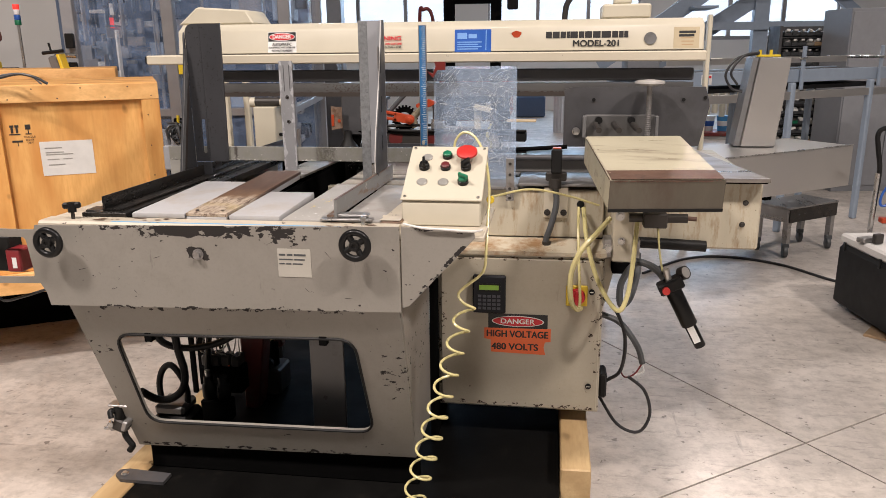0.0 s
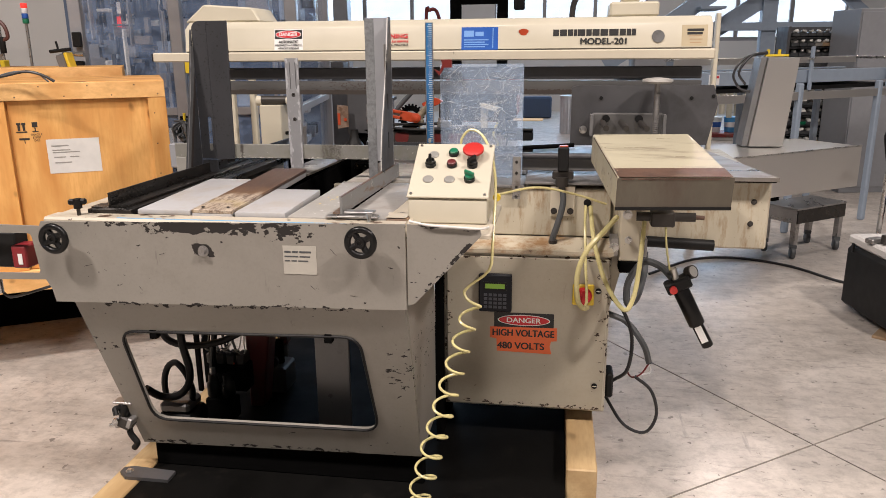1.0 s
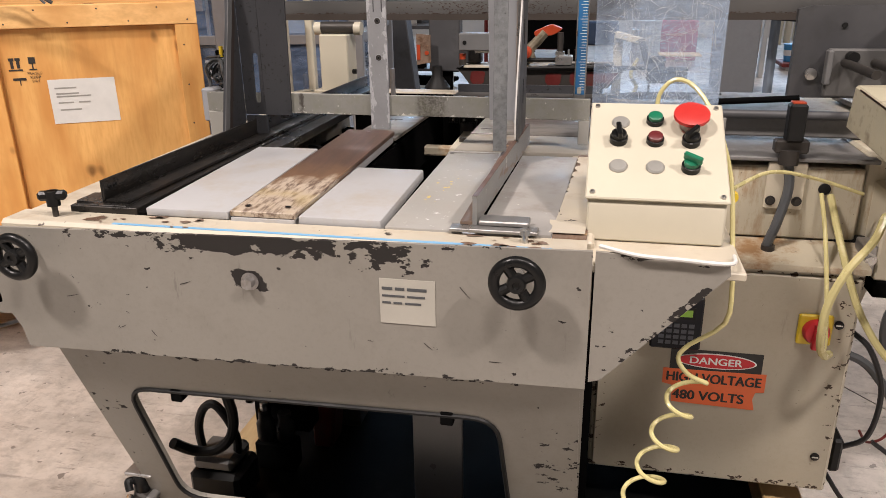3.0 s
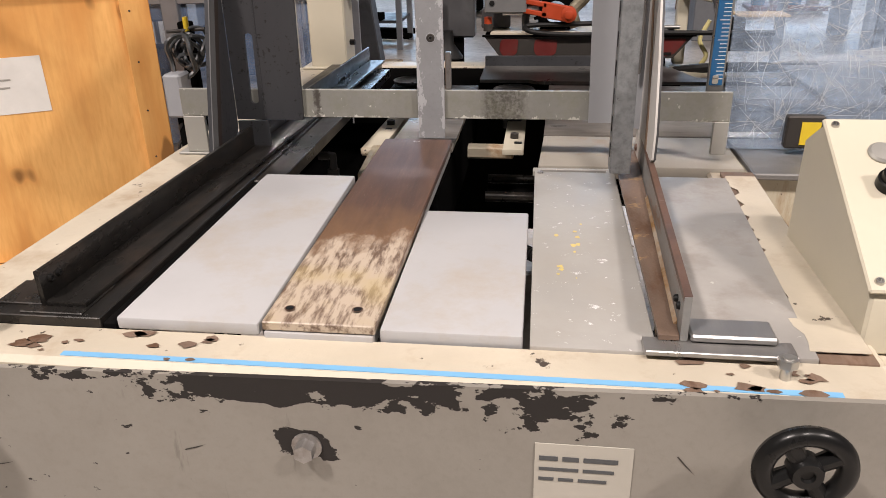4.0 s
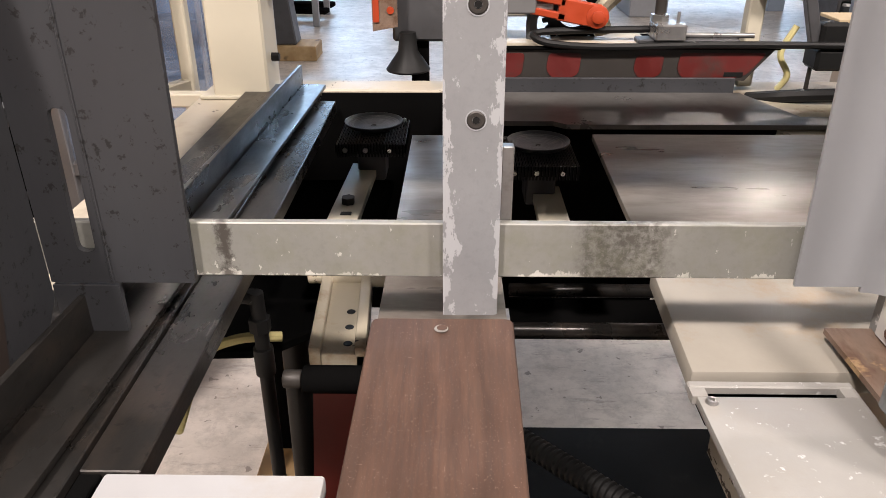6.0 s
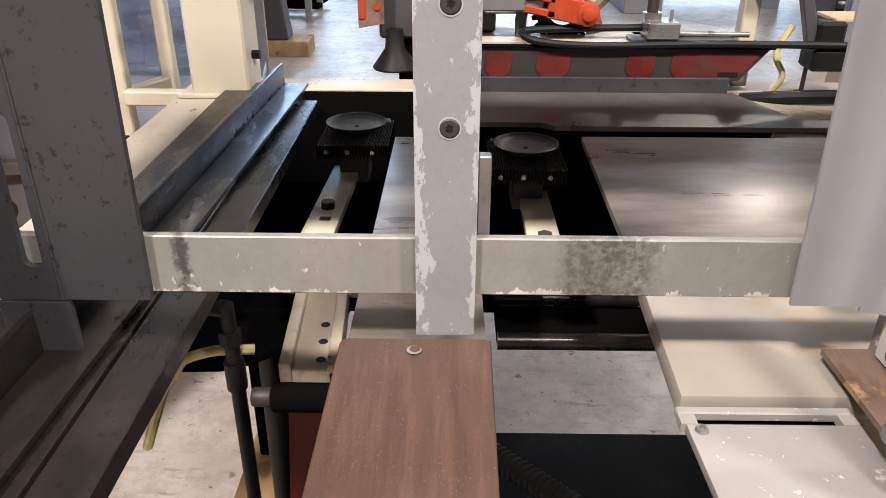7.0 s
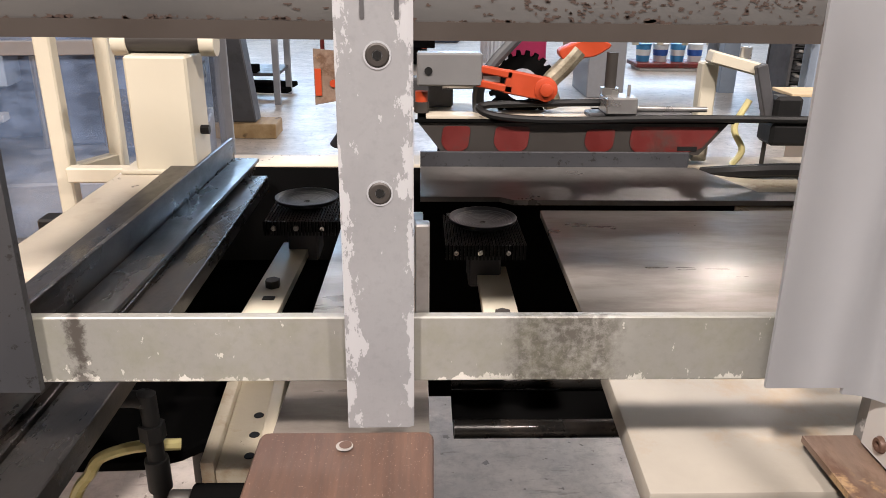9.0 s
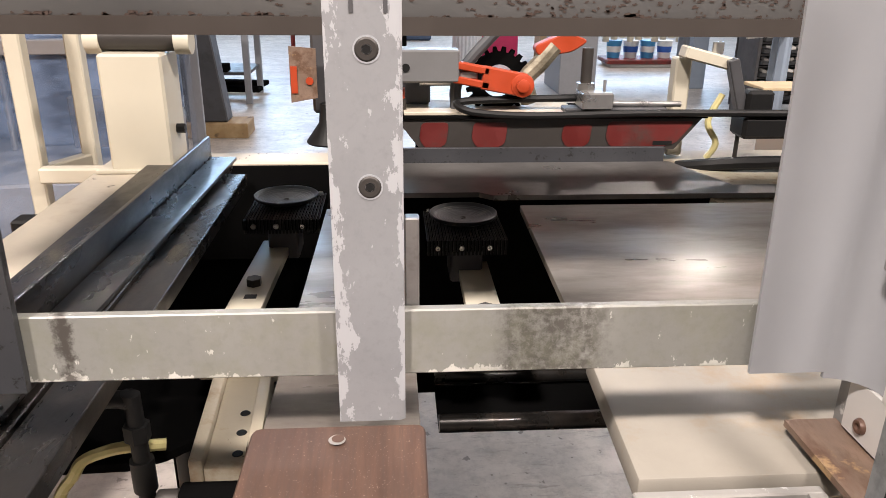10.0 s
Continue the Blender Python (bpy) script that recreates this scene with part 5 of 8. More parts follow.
def cup(x, y, z, far, near, reach):
    c = part("vacuum_cup_bracket", box(x - 0.056, x + 0.056, y - 0.066, y + 0.064, z - 0.028, z - 0.012, 0.002), STEEL_OR_SHADE, M, "black knurled bracket with a rubber vacuum cup")
    bm = bmesh.new()
    for i in range(24):
        for j in range(28):
            a, b = x - 0.0545 + i * 0.0046, y - 0.0645 + j * 0.0046
            vs = [bm.verts.new(q) for q in ((a, b, z - 0.012), (a + 0.0036, b, z - 0.012), (a + 0.0036, b + 0.0036, z - 0.012), (a, b + 0.0036, z - 0.012))]
            tp = bm.verts.new((a + 0.0018, b + 0.0018, z - 0.0095))
            for k in range(4):
                bm.faces.new((vs[k], vs[(k + 1) % 4], tp))
    part("rib_mat", bm, SOCKET, c, "knurled rubber mat", 0)
    bm = bmesh.new()
    for i in range(22):
        a = x - 0.054 + i * 0.005
        box(a, a + 0.003, y - 0.068, y - 0.0655, z - 0.032, z - 0.011, bm=bm)
    part("rib_mat", bm, BLACK, c)
    prof = [(0.0, -0.003), (0.0035, -0.003), (0.0045, -0.001), (0.012, -0.001)]
    for k in range(1, 8):
        r = 0.012 + k * 0.0042
        h = -0.001 + (r - 0.012) ** 2 * 5.5
        prof += [(r - 0.0014, h), (r - 0.0007, h + 0.0002), (r, h)]
    prof += [(0.0465, 0.0075), (0.048, 0.0072), (0.046, 0.002), (0.03, -0.006), (0.012, -0.012), (0, -0.012)]
    part("rubber_cup", lathe(prof, (x, y, z), (0, 0, 1), 48), RUBBER, c, "worn black rubber suction cup")
    part("nozzle", lathe([(0.0, -0.002), (0.0022, -0.002), (0.0045, -0.0004), (0.005, -0.002)], (x, y, z), (0, 0, 1), 16), SOCKET, c)
    for dx in (-0.04, -0.008, 0.03):
        part("screw", screw((x + dx, y - 0.0682, z - 0.021), (0, -1, 0), 0.004), CHROME, c)
    for dx in (-0.046, 0.046):
        part("screw", screw((x + dx, y + 0.056, z - 0.0095), (0, 0, 1), 0.0045), CHROME, c)
    part("stem", box(x - 0.022, x + 0.022, y - 0.06, y + 0.0, z - 0.075, z - 0.0285, 0.003), DARKGREY, c)
    am = part("cup_arm", slab_plate(0, 0, y - reach, y - 0.03, z - 0.062, z - 0.056, 0.012, 0.001, (x + near - 0.022, x + near + 0.022, x + far - 0.021, x + far + 0.021)), CREAM_CLEAN, M, "pale cup arm with bolted slots")
    part("bolt", rod((x + (far + near) / 2, y - 0.19, z - 0.0595), (x + (far + near) / 2, y - 0.19, z - 0.049), 0.010, n=6), SOCKET, am)
    part("bolt_slot", box(x + near + 0.001, x + near + 0.017, y - 0.232, y - 0.220, z - 0.0605, z - 0.0585, 0.001), BLACK, am)
    return c


cup(-1.012, 3.215, 0.99, -0.013, -0.029, 0.38)
cup(-0.752, 3.118, 0.99, 0.011, 0.011, 0.27)
link = part("link_bracket", slab_plate(0, 0, 2.645, 2.80, 0.930, 0.930, 0.020, 0.002, (-1.012, -0.966, -1.022, -0.976)), LEDGE, M, "pale painted link bracket with ribs and three holes")
for dx in (-0.012, 0.034):
    part("rib", slab_plate(0, 0, 2.645, 2.80, 0.938, 0.938, 0.028, 0.002, (-1.012 + dx, -1.000 + dx, -1.022 + dx, -1.010 + dx)), LEDGE, link)
for k in range(3):
    part("hole", lathe([(0.0048, 0.0), (0.0042, 0.0006), (0.0, 0.0006)], (-0.987 - 0.0022 * k, 2.664 + 0.031 * k, 0.9304), (0, 0, 1), 18), BLACK, link)
part("head_bar", rod((-1.030, 2.805, 0.932), (-0.950, 2.805, 0.932), 0.0135, bevel=0.002), LEDGE, link)
part("knob", rod((-1.052, 2.805, 0.932), (-1.031, 2.805, 0.932), 0.0095, n=12, bevel=0.002), LEDGE, link)
part("pivot_shaft", rod((-1.030, 2.638, 0.905), (-0.93, 2.638, 0.905), 0.0145, bevel=0.002), STEEL_OR_SHADE, link)
part("pivot_knob", rod((-1.050, 2.638, 0.905), (-1.031, 2.638, 0.905), 0.0095, bevel=0.002), SOCKET, link)
part("red_plate", prism([(-1.052, 0.80), (-0.94, 0.80), (-0.94, 0.55), (-1.07, 0.55)], "y", 2.775, 2.80), REDPAINT, M, "dark red lever plate")
part("link_shaft", box(-1.035, -0.74, 2.868, 2.90, 0.900, 0.926, 0.004), LEDGE, M)

# inside the magazine: drive, hoses, red arm
part("pneumatic_cylinder", rod((-1.12, 2.95, 0.15), (-1.10, 2.90, 0.80), 0.02), BLACK, M, "black pneumatic cylinder")
part("red_arm", prism([(-1.095, 0.72), (-0.985, 0.72), (-0.993, 0.43), (-1.028, 0.16), (-1.080, 0.16), (-1.082, 0.43)], "y", 2.50, 2.58, bevel=0.005), DULLRED, M, "red swing arm darkened for the shade in the stand")
part("red_arm", prism([(-1.055, 0.60), (-1.015, 0.60), (-0.985, 0.34), (-1.015, 0.33)], "y", 2.66, 2.70, bevel=0.006), DULLRED, M)
part("vacuum_hose", tube([(-1.19, 2.24, 0.70), (-1.185, 2.24, 0.60), (-1.178, 2.24, 0.50), (-1.163, 2.24, 0.42), (-1.168, 2.23, 0.365), (-1.205, 2.22, 0.33), (-1.25, 2.20, 0.335), (-1.275, 2.16, 0.38)], 0.0125, n=10), BLACK, M, "black vacuum hose")
part("vacuum_hose", tube([(-1.262, 2.26, 0.27), (-1.262, 2.25, 0.36), (-1.245, 2.25, 0.415), (-1.215, 2.25, 0.434), (-1.185, 2.25, 0.40), (-1.172, 2.26, 0.34), (-1.18, 2.27, 0.29)], 0.0105, n=10), BLACK, M)
part("vacuum_hose", tube([(-1.12, 2.40, 0.70), (-1.135, 2.40, 0.55), (-1.165, 2.42, 0.42), (-1.19, 2.44, 0.30)], 0.010, n=10), BLACK, M)
for k in range(3):
    hx = -1.235 + 0.035 * k
    part("thin_hose", tube([(hx, 2.60, 0.66), (hx + 0.012, 2.60, 0.52), (hx - 0.02, 2.61, 0.40), (hx + 0.01, 2.60, 0.28), (hx, 2.62, 0.18)], 0.005, n=7), BLACK if k % 2 else GREYCABLE, M)
fil = part("filter_bowl", lathe([(0, 0), (0.020, 0), (0.024, 0.01), (0.024, 0.05), (0.017, 0.06), (0.017, 0.085), (0, 0.085)], (-1.165, 2.40, 0.245), (0, 0, 1), 22), BLACKGLOSS, M, "black filter bowls beside the pump")
part("bowl", lathe([(0, 0), (0.020, 0), (0.024, 0.01), (0.024, 0.05), (0.017, 0.06), (0.017, 0.085), (0, 0.085)], (-1.112, 2.40, 0.245), (0, 0, 1), 22), BLACKGLOSS, fil)
part("bowl_block", box(-1.19, -1.085, 2.375, 2.43, 0.165, 0.245, 0.004), STEEL_OR_SHADE, fil)
part("vacuum_hose", tube([(-1.30, 2.25, 0.64), (-1.262, 2.25, 0.56), (-1.228, 2.25, 0.511), (-1.151, 2.25, 0.497), (-1.052, 2.26, 0.514), (-0.96, 2.28, 0.56)], 0.0115, n=10), BLACK, M)
vm = part("valve_manifold", box(-1.215, -1.06, 2.44, 2.52, 0.245, 0.345, 0.006), STEEL_OR_SHADE, M, "black valve manifold with thin white wires")
for k in range(4):
    part("solenoid", box(-1.208 + 0.037 * k, -1.178 + 0.037 * k, 2.445, 2.50, 0.3455, 0.385, 0.004), SOCKET, vm)
wrng = random.Random(77)
for k in range(9):
    wx = -1.20 + 0.016 * k
    part("wire", tube([(wx, 2.46, 0.385), (wx + wrng.uniform(-0.02, 0.02), 2.43, 0.41), (wx + wrng.uniform(-0.04, 0.04), 2.43, wrng.uniform(0.42, 0.47)), (wx + wrng.uniform(-0.05, 0.05), 2.45, 0.56)], 0.0022, n=5, steps=4), OLDLABEL if k % 3 else CABLE, vm)
part("lamp_dot", box(-1.105, -1.100, 2.438, 2.4395, 0.352, 0.357), SIGNORANGE, vm)
part("brass_fitting", rod((-1.165, 2.40, 0.33), (-1.165, 2.40, 0.352), 0.010, n=6), CHROME, fil)
pump = part("vacuum_pump", box(-1.285, -1.155, 2.21, 2.33, 0.165, 0.262, 0.012), BLACK, M, "grey vacuum pump")
part("pump_cover", box(-1.275, -1.17, 2.22, 2.32, 0.2625, 0.300, 0.01), RAILGREY, pump)
valves = part("valve_block", box(-1.08, -0.98, 2.60, 2.72, 0.165, 0.27, 0.008), SOCKET, M, "dark valve block")
for dx in (-0.055, -0.02):
    part("valve_knob", rod((-1.0 + dx, 2.60, 0.30), (-1.0 + dx, 2.585, 0.30), 0.022), BLACK, valves)
    part("valve_body", rod((-1.0 + dx, 2.66, 0.27), (-1.0 + dx, 2.66, 0.36), 0.018), STEEL_OR_SHADE, valves)
part("drive_guard", prism([(-1.25, 2.75), (-1.25, 3.30), (-0.99, 3.30), (-0.99, 2.86), (-1.05, 2.80), (-1.085, 2.77), (-1.12, 2.755)], "z", 0.845, 0.86, bevel=0.003), STEEL_OR_SHADE, M, "black oily drive guard")
hose_line = [Vector((-0.835, 2.650, 0.840)), Vector((-0.66, 2.470, 0.850))]
hose_axis = hose_line[1] - hose_line[0]
pitch = hose_axis.length / 36
prof = []
for k in range(36):
    prof += [(0.0098, k * pitch), (0.0098, (k + 0.35) * pitch), (0.0125, (k + 0.5) * pitch), (0.0125, (k + 0.85) * pitch)]
part("corrugated_hose", lathe([(0, 0)] + prof + [(0, 36 * pitch)], tuple(hose_line[0]), tuple(hose_axis.normalized()), 14), BLACK, M, "black corrugated vacuum hose")
part("air_hose", tube([(-1.22, 2.75, 0.74), (-1.188, 2.75, 0.822), (-1.171, 2.75, 0.847), (-1.159, 2.75, 0.865), (-1.137, 2.75, 0.875), (-1.114, 2.75, 0.88), (-1.08, 2.76, 0.875)], 0.006), HOSE, M, "pale yellow air hose")
elb = part("pipe_elbow", tube([(-1.125, 2.737, 0.942), (-1.108, 2.737, 0.942), (-1.100, 2.737, 0.938), (-1.097, 2.737, 0.926), (-1.097, 2.737, 0.66)], 0.0085, n=12, steps=4), BLACK, M)
part("collar", rod((-1.097, 2.737, 0.898), (-1.097, 2.737, 0.915), 0.0125, n=6), BLACK, elb)
part("collar", rod((-1.097, 2.737, 0.84), (-1.097, 2.737, 0.875), 0.0115), BLACK, elb)

# handwheels and clamps on the front


def handwheel(x, z):
    w = part("handwheel", rod((x, F - 0.004, z), (x, F - 0.044, z), 0.008), CHROME, M, "black four-hole handwheel")
    bm = bmesh.new()
    lathe([(0.033 + 0.0085 * math.cos(a), 0.0085 * math.sin(a)) for a in np.linspace(0, math.tau, 13)], (x, F - 0.042, z), (0, -1, 0), 44, bm)
    lathe([(0, -0.008), (0.0135, -0.008), (0.0145, 0.004), (0.012, 0.010), (0.006, 0.010), (0.005, 0.007), (0, 0.007)], (x, F - 0.042, z), (0, -1, 0), 26, bm)
    for k in range(4):
        a = k * math.pi / 2 + 0.55
        d = Vector((math.cos(a), 0, math.sin(a)))
        rod(Vector((x, F - 0.041, z)) + d * 0.010, Vector((x, F - 0.041, z)) + d * 0.030, 0.0075, bm, 10, 0.0085)
    part("rim", bm, BLACKGLOSS, w)


handwheel(-1.288, 0.953)
handwheel(-0.464, 0.967)
tk = part("clamp_knob", rod((-1.262, 1.928, 0.99), (-1.262, 1.928, 1.03), 0.005), SOCKET, M, "black wing clamp knob")
part("grip", join(obox((-1.262, 1.928, 1.036), (0.046, 0.016, 0.016), (0, 0, 20), 0.004), rod((-1.262, 1.928, 1.018), (-1.262, 1.928, 1.044), 0.011)), BLACKGLOSS, tk)
part("pivot_bolt", hexbolt((-0.896, F, 0.921), (0, -1, 0), 0.010, 0.014), STEEL, M)
lbl = part("address_label", box(-0.680, -0.592, F - 0.0012, F - 0.0002, 0.868, 0.943), OLDLABEL, M, "faded paper label with three printed lines")
for i, words in enumerate(((0.017, 0.015, 0.031), (0.036, 0.028), (0.014, 0.014, 0.026))):
    wx = -0.676
    for w in words:
        part("bar", box(wx, wx + w, F - 0.0018, F - 0.0012, 0.9245 - i * 0.0115, 0.9245 - i * 0.0115 + (0.0048 if i == 0 else 0.0034)), GREYCABLE, lbl)
        wx += w + 0.004
# air fitting on the stand's foot
ft = part("air_fitting", box(-1.300, -1.238, 2.015, 2.05, 0.395, 0.403, 0.002), STEEL, M, "dirty pneumatic valve with fittings at the stand's corner")
part("valve_neck", rod((-1.274, 2.03, 0.350), (-1.270, 2.03, 0.3945), 0.017, n=20, bevel=0.003), BLACKGLOSS, ft)
part("valve", obox((-1.268, 2.028, 0.334), (0.044, 0.036, 0.040), (0, 22, 0), 0.005), SOCKET, ft)
part("valve_cap", obox((-1.248, 2.024, 0.338), (0.016, 0.040, 0.034), (0, 22, 0), 0.003), STEEL, ft)
part("hex_nut", rod((-1.300, 2.022, 0.324), (-1.286, 2.024, 0.328), 0.013, n=6), STEEL, ft)
part("nipple", rod((-1.320, 2.020, 0.321), (-1.301, 2.022, 0.3245), 0.007), CHROME, ft)
part("nipple", rod((-1.292, 2.010, 0.345), (-1.286, 1.996, 0.347), 0.008), CHROME, ft)
part("elbow", tube([(-1.264, 2.03, 0.316), (-1.258, 2.025, 0.296), (-1.247, 2.025, 0.278), (-1.240, 2.025, 0.264), (-1.252, 2.025, 0.247)], 0.0095, n=12), BLACK, ft)
part("elbow", tube([(-1.278, 2.028, 0.375), (-1.292, 2.015, 0.382), (-1.285, 2.005, 0.365)], 0.008, n=10), BLACK, ft)

# control box
cx0, cx1 = -0.378, -0.165
cbx = part("control_box", prism([(2.0, 0.985), (2.0, 1.046), (2.006, 1.053), (2.190, 1.159), (2.198, 1.160), (2.245, 1.13), (2.25, 0.985)], "x", cx0 + 0.004, cx1 - 0.004, bevel=0.003), CREAM_CLEAN, M, "cream sloping control box")
O, EV, EN = Vector((cx0, 1.998, 1.052)), Vector((0, 0.8663, 0.4995)), Vector((0, -0.4995, 0.8663))
LEN, WID = 0.226, cx1 - cx0


def on_face(u, v, h=0.0):
    return O + Vector((u * WID, 0, 0)) + EV * (v * LEN) + EN * (0.004 + h)


fcp = obox(O + Vector((WID / 2, 0, 0)) + EV * LEN / 2 + EN * 0.001, (WID, 0.006, LEN), (math.degrees(math.atan2(-EV.y, EV.z)), 0, 0), 0.002)
part("face_plate", fcp, CREAM_CLEAN, cbx)
for u, v in ((0.05, 0.95), (0.95, 0.95), (0.05, 0.05), (0.95, 0.05)):
    part("screw", screw(on_face(u, v), EN, 0.0045), CHROME, cbx)


def button(u, v, mat, r=0.012, h=0.012, name="push_button", label=""):
    b = part(name, lathe([(0, 0), (r * 1.15, 0), (r * 1.15, h * 0.65), (r * 1.02, h * 0.7), (0, h * 0.7)], on_face(u, v), EN, 26), BLACKGLOSS, cbx, label)
    part("cap", lathe([(0, 0), (r * 0.95, 0), (r * 0.95, h * 0.45), (r * 0.8, h * 0.55), (0, h * 0.55)], on_face(u, v, h * 0.7), EN, 26), mat, b)
    return b


def selector(u, v, mat, turn):
    b = button(u, v, mat, 0.0125, 0.015, "selector_switch")
    m = Matrix.Translation(on_face(u, v, 0.024)) @ EN.to_track_quat("Z", "Y").to_matrix().to_4x4() @ pose(0, 0, 0, 0, 0, turn)
    lv = box(-0.004, 0.004, -0.016, 0.014, -0.008, 0.006, 0.002)
    bmesh.ops.transform(lv, matrix=m, verts=lv.verts)
    part("lever", lv, mat, b)


for u, v in ((0.233, 0.77), (0.224, 0.31), (0.49, 0.31)):
    part("blanking_plug", lathe([(0, 0), (0.0145, 0), (0.0145, 0.002), (0.012, 0.0045), (0, 0.0055)], on_face(u, v), EN, 26), DISC, cbx, "grey blanking plug")
button(0.49, 0.79, GREEN, label="green start button")
button(0.49, 0.575, MAROON, label="dark red button")
selector(0.22, 0.575, BLACKGLOSS, 8)
selector(0.75, 0.575, BLACKGLOSS, -40)
selector(0.74, 0.31, GREEN, 60)
es = part("emergency_stop", lathe([(0, 0), (0.016, 0), (0.016, 0.010), (0.012, 0.012), (0.012, 0.019), (0, 0.019)], on_face(0.75, 0.75), EN, 26), DISC, cbx, "red mushroom emergency stop")
part("mushroom", lathe([(0, 0.0), (0.024, 0.0), (0.0285, 0.003), (0.0280, 0.008), (0.020, 0.011), (0, 0.012)], on_face(0.75, 0.75, 0.019), EN, 34), RED, es)
part("conduit", tube([(-0.372, 1.992, 0.979), (-0.30, 1.985, 0.978), (-0.21, 1.985, 0.975), (-0.18, 1.99, 0.965)], 0.004), GREYCABLE, M)

# yellow coil hose and air lines
pts = [(-0.265, 2.235, 1.13), (-0.264, 2.24, 1.175), (-0.24, 2.24, 1.202), (-0.205, 2.225, 1.19), (-0.172, 2.17, 1.14), (-0.154, 2.09, 1.07), (-0.152, 2.02, 0.985), (-0.152, 1.98, 0.93), (-0.158, 1.965, 0.875), (-0.205, 1.97, 0.832), (-0.222, 1.955, 0.815), (-0.208, 1.94, 0.797)]
N = 10.0
for k in range(int(N * 14)):
    u = k / (N * 14)
    a = u * N * math.tau - 0.6
    r = 0.023 + 0.009 * min(1, u * 1.6)
    pts.append((-0.200 - 0.165 * u + r * math.cos(a), 1.95 + r * math.sin(a) * 0.9, 0.785 - 0.635 * u))
part("coil_hose", tube(pts, 0.0038, n=8, steps=3), HOSE, M, "translucent yellow coiled air hose")
part("air_line", tube([(-0.155, 2.11, 1.042), (-0.05, 2.3, 1.03), (0.06, 2.42, 0.99), (0.16, 2.45, 0.955)], 0.0036), HOSE, M)
part("fitting", lathe([(0, 0), (0.010, 0), (0.011, 0.006), (0.008, 0.012), (0, 0.012)], (-0.152, 2.09, 1.04), (0.3, -0.9, 0), 18), YELLOW, M, "yellow air fitting")
part("air_line", tube([(0.19, 2.40, 0.925), (0.15, 2.32, 0.90), (0.10, 2.28, 0.85), (0.075, 2.27, 0.78), (0.078, 2.28, 0.70), (0.095, 2.30, 0.665), (0.11, 2.32, 0.66)], 0.0080), HOSE, M)
part("air_line", tube([(0.10, 2.51, 0.935), (0.098, 2.44, 0.88), (0.102, 2.38, 0.78), (0.108, 2.35, 0.68), (0.105, 2.34, 0.655)], 0.0045), HOSE, M)
part("air_line", tube([(0.115, 2.50, 0.935), (0.125, 2.40, 0.85), (0.16, 2.34, 0.74), (0.215, 2.30, 0.665), (0.245, 2.32, 0.70), (0.262, 2.36, 0.80), (0.275, 2.42, 0.92)], 0.0072), HOSE, M)
part("grommet", rod((0.105, 2.5145, 0.945), (0.105, 2.510, 0.945), 0.012), BLACK, M)

# sensor on its plate, strap, conduit
sp = part("sensor_plate", box(-0.012, 0.065, 2.505, 2.5145, 0.90, 1.0, 0.002), CREAM, M)
part("sensor_bracket", box(-0.008, 0.058, 2.49, 2.52, 1.022, 1.05, 0.004), SOCKET, sp)
part("sensor", box(0.008, 0.042, 2.478, 2.51, 1.048, 1.125, 0.004), BLACK, sp, "black sensor block")
part("sensor_cap", box(0.012, 0.038, 2.482, 2.506, 1.125, 1.129, 0.001), ORANGE, sp)
part("collar", rod((0.022, 2.495, 1.0), (0.022, 2.495, 1.03), 0.020), SOCKET, sp)
for x in (0.0, 0.052):
    part("bolt", hexbolt((x, 2.505, 0.918), (0, -1, 0), 0.007, 0.006), SOCKET, sp)
part("conduit", tube([(0.022, 2.495, 1.01), (0.028, 2.485, 0.95), (0.012, 2.47, 0.88), (-0.002, 2.465, 0.835), (0.0, 2.465, 0.812)], 0.010, n=10), GREYCABLE, M)
part("conduit_gland", rod((0.0, 2.465, 0.812), (0.0, 2.465, 0.832), 0.014), SOCKET, M)
stp = part("strap", box(-0.134, -0.108, 2.496, 2.499, 0.955, 1.092, 0.001), STEEL, M)
for z in (0.965, 0.995, 1.04, 1.075):
    part("screw", screw((-0.121, 2.496, z), (0, -1, 0), 0.005), SOCKET, stp)

# tilted cream cover on its arm
R = pose(0.252, 2.462, 1.170, 8.3, 0, 6.5)
lid = box(-0.144, 0.144, -0.425, 0.0, -0.086, 0.0, 0.004)
bmesh.ops.transform(lid, matrix=R, verts=lid.verts)
cover = part("cover_box", lid, LID, M, "stained cream box cover with a rusty front edge")
fr = box(-0.145, 0.145, -0.4275, -0.4252, -0.086, -0.002)
bmesh.ops.transform(fr, matrix=R, verts=fr.verts)
part("front_face", fr, DARKFRONT, cover)
fr = box(-0.1455, 0.1455, -0.4295, -0.4276, -0.0865, -0.078)
bmesh.ops.transform(fr, matrix=R, verts=fr.verts)
part("rubber_edge", fr, BLACK, cover)
wrk = random.Random(41)
bm = bmesh.new()
for k in range(130):
    side = k % 3
    w, h = wrk.uniform(0.002, 0.010), wrk.uniform(0.0012, 0.0045)
    if side == 0:
        box(-0.1448, -0.1444 + 0.0006, -0.42 + wrk.random() * 0.40, -0.42 + wrk.random() * 0.40 + 0.002, -h, -0.001, bm=bm)
    else:
        u0 = wrk.uniform(-0.143, 0.132)
        box(u0, u0 + w, -0.4282, -0.4276, -0.003 - h, -0.002, bm=bm)
bmesh.ops.transform(bm, matrix=R, verts=bm.verts)
part("worn_paint", bm, RUSTBAND, cover, smooth=0)
fr = box(-0.141, 0.141, -0.4245, -0.350, 0.0002, 0.0010)
bmesh.ops.transform(fr, matrix=R, verts=fr.verts)
part("rust_band", fr, RUSTBAND, cover)
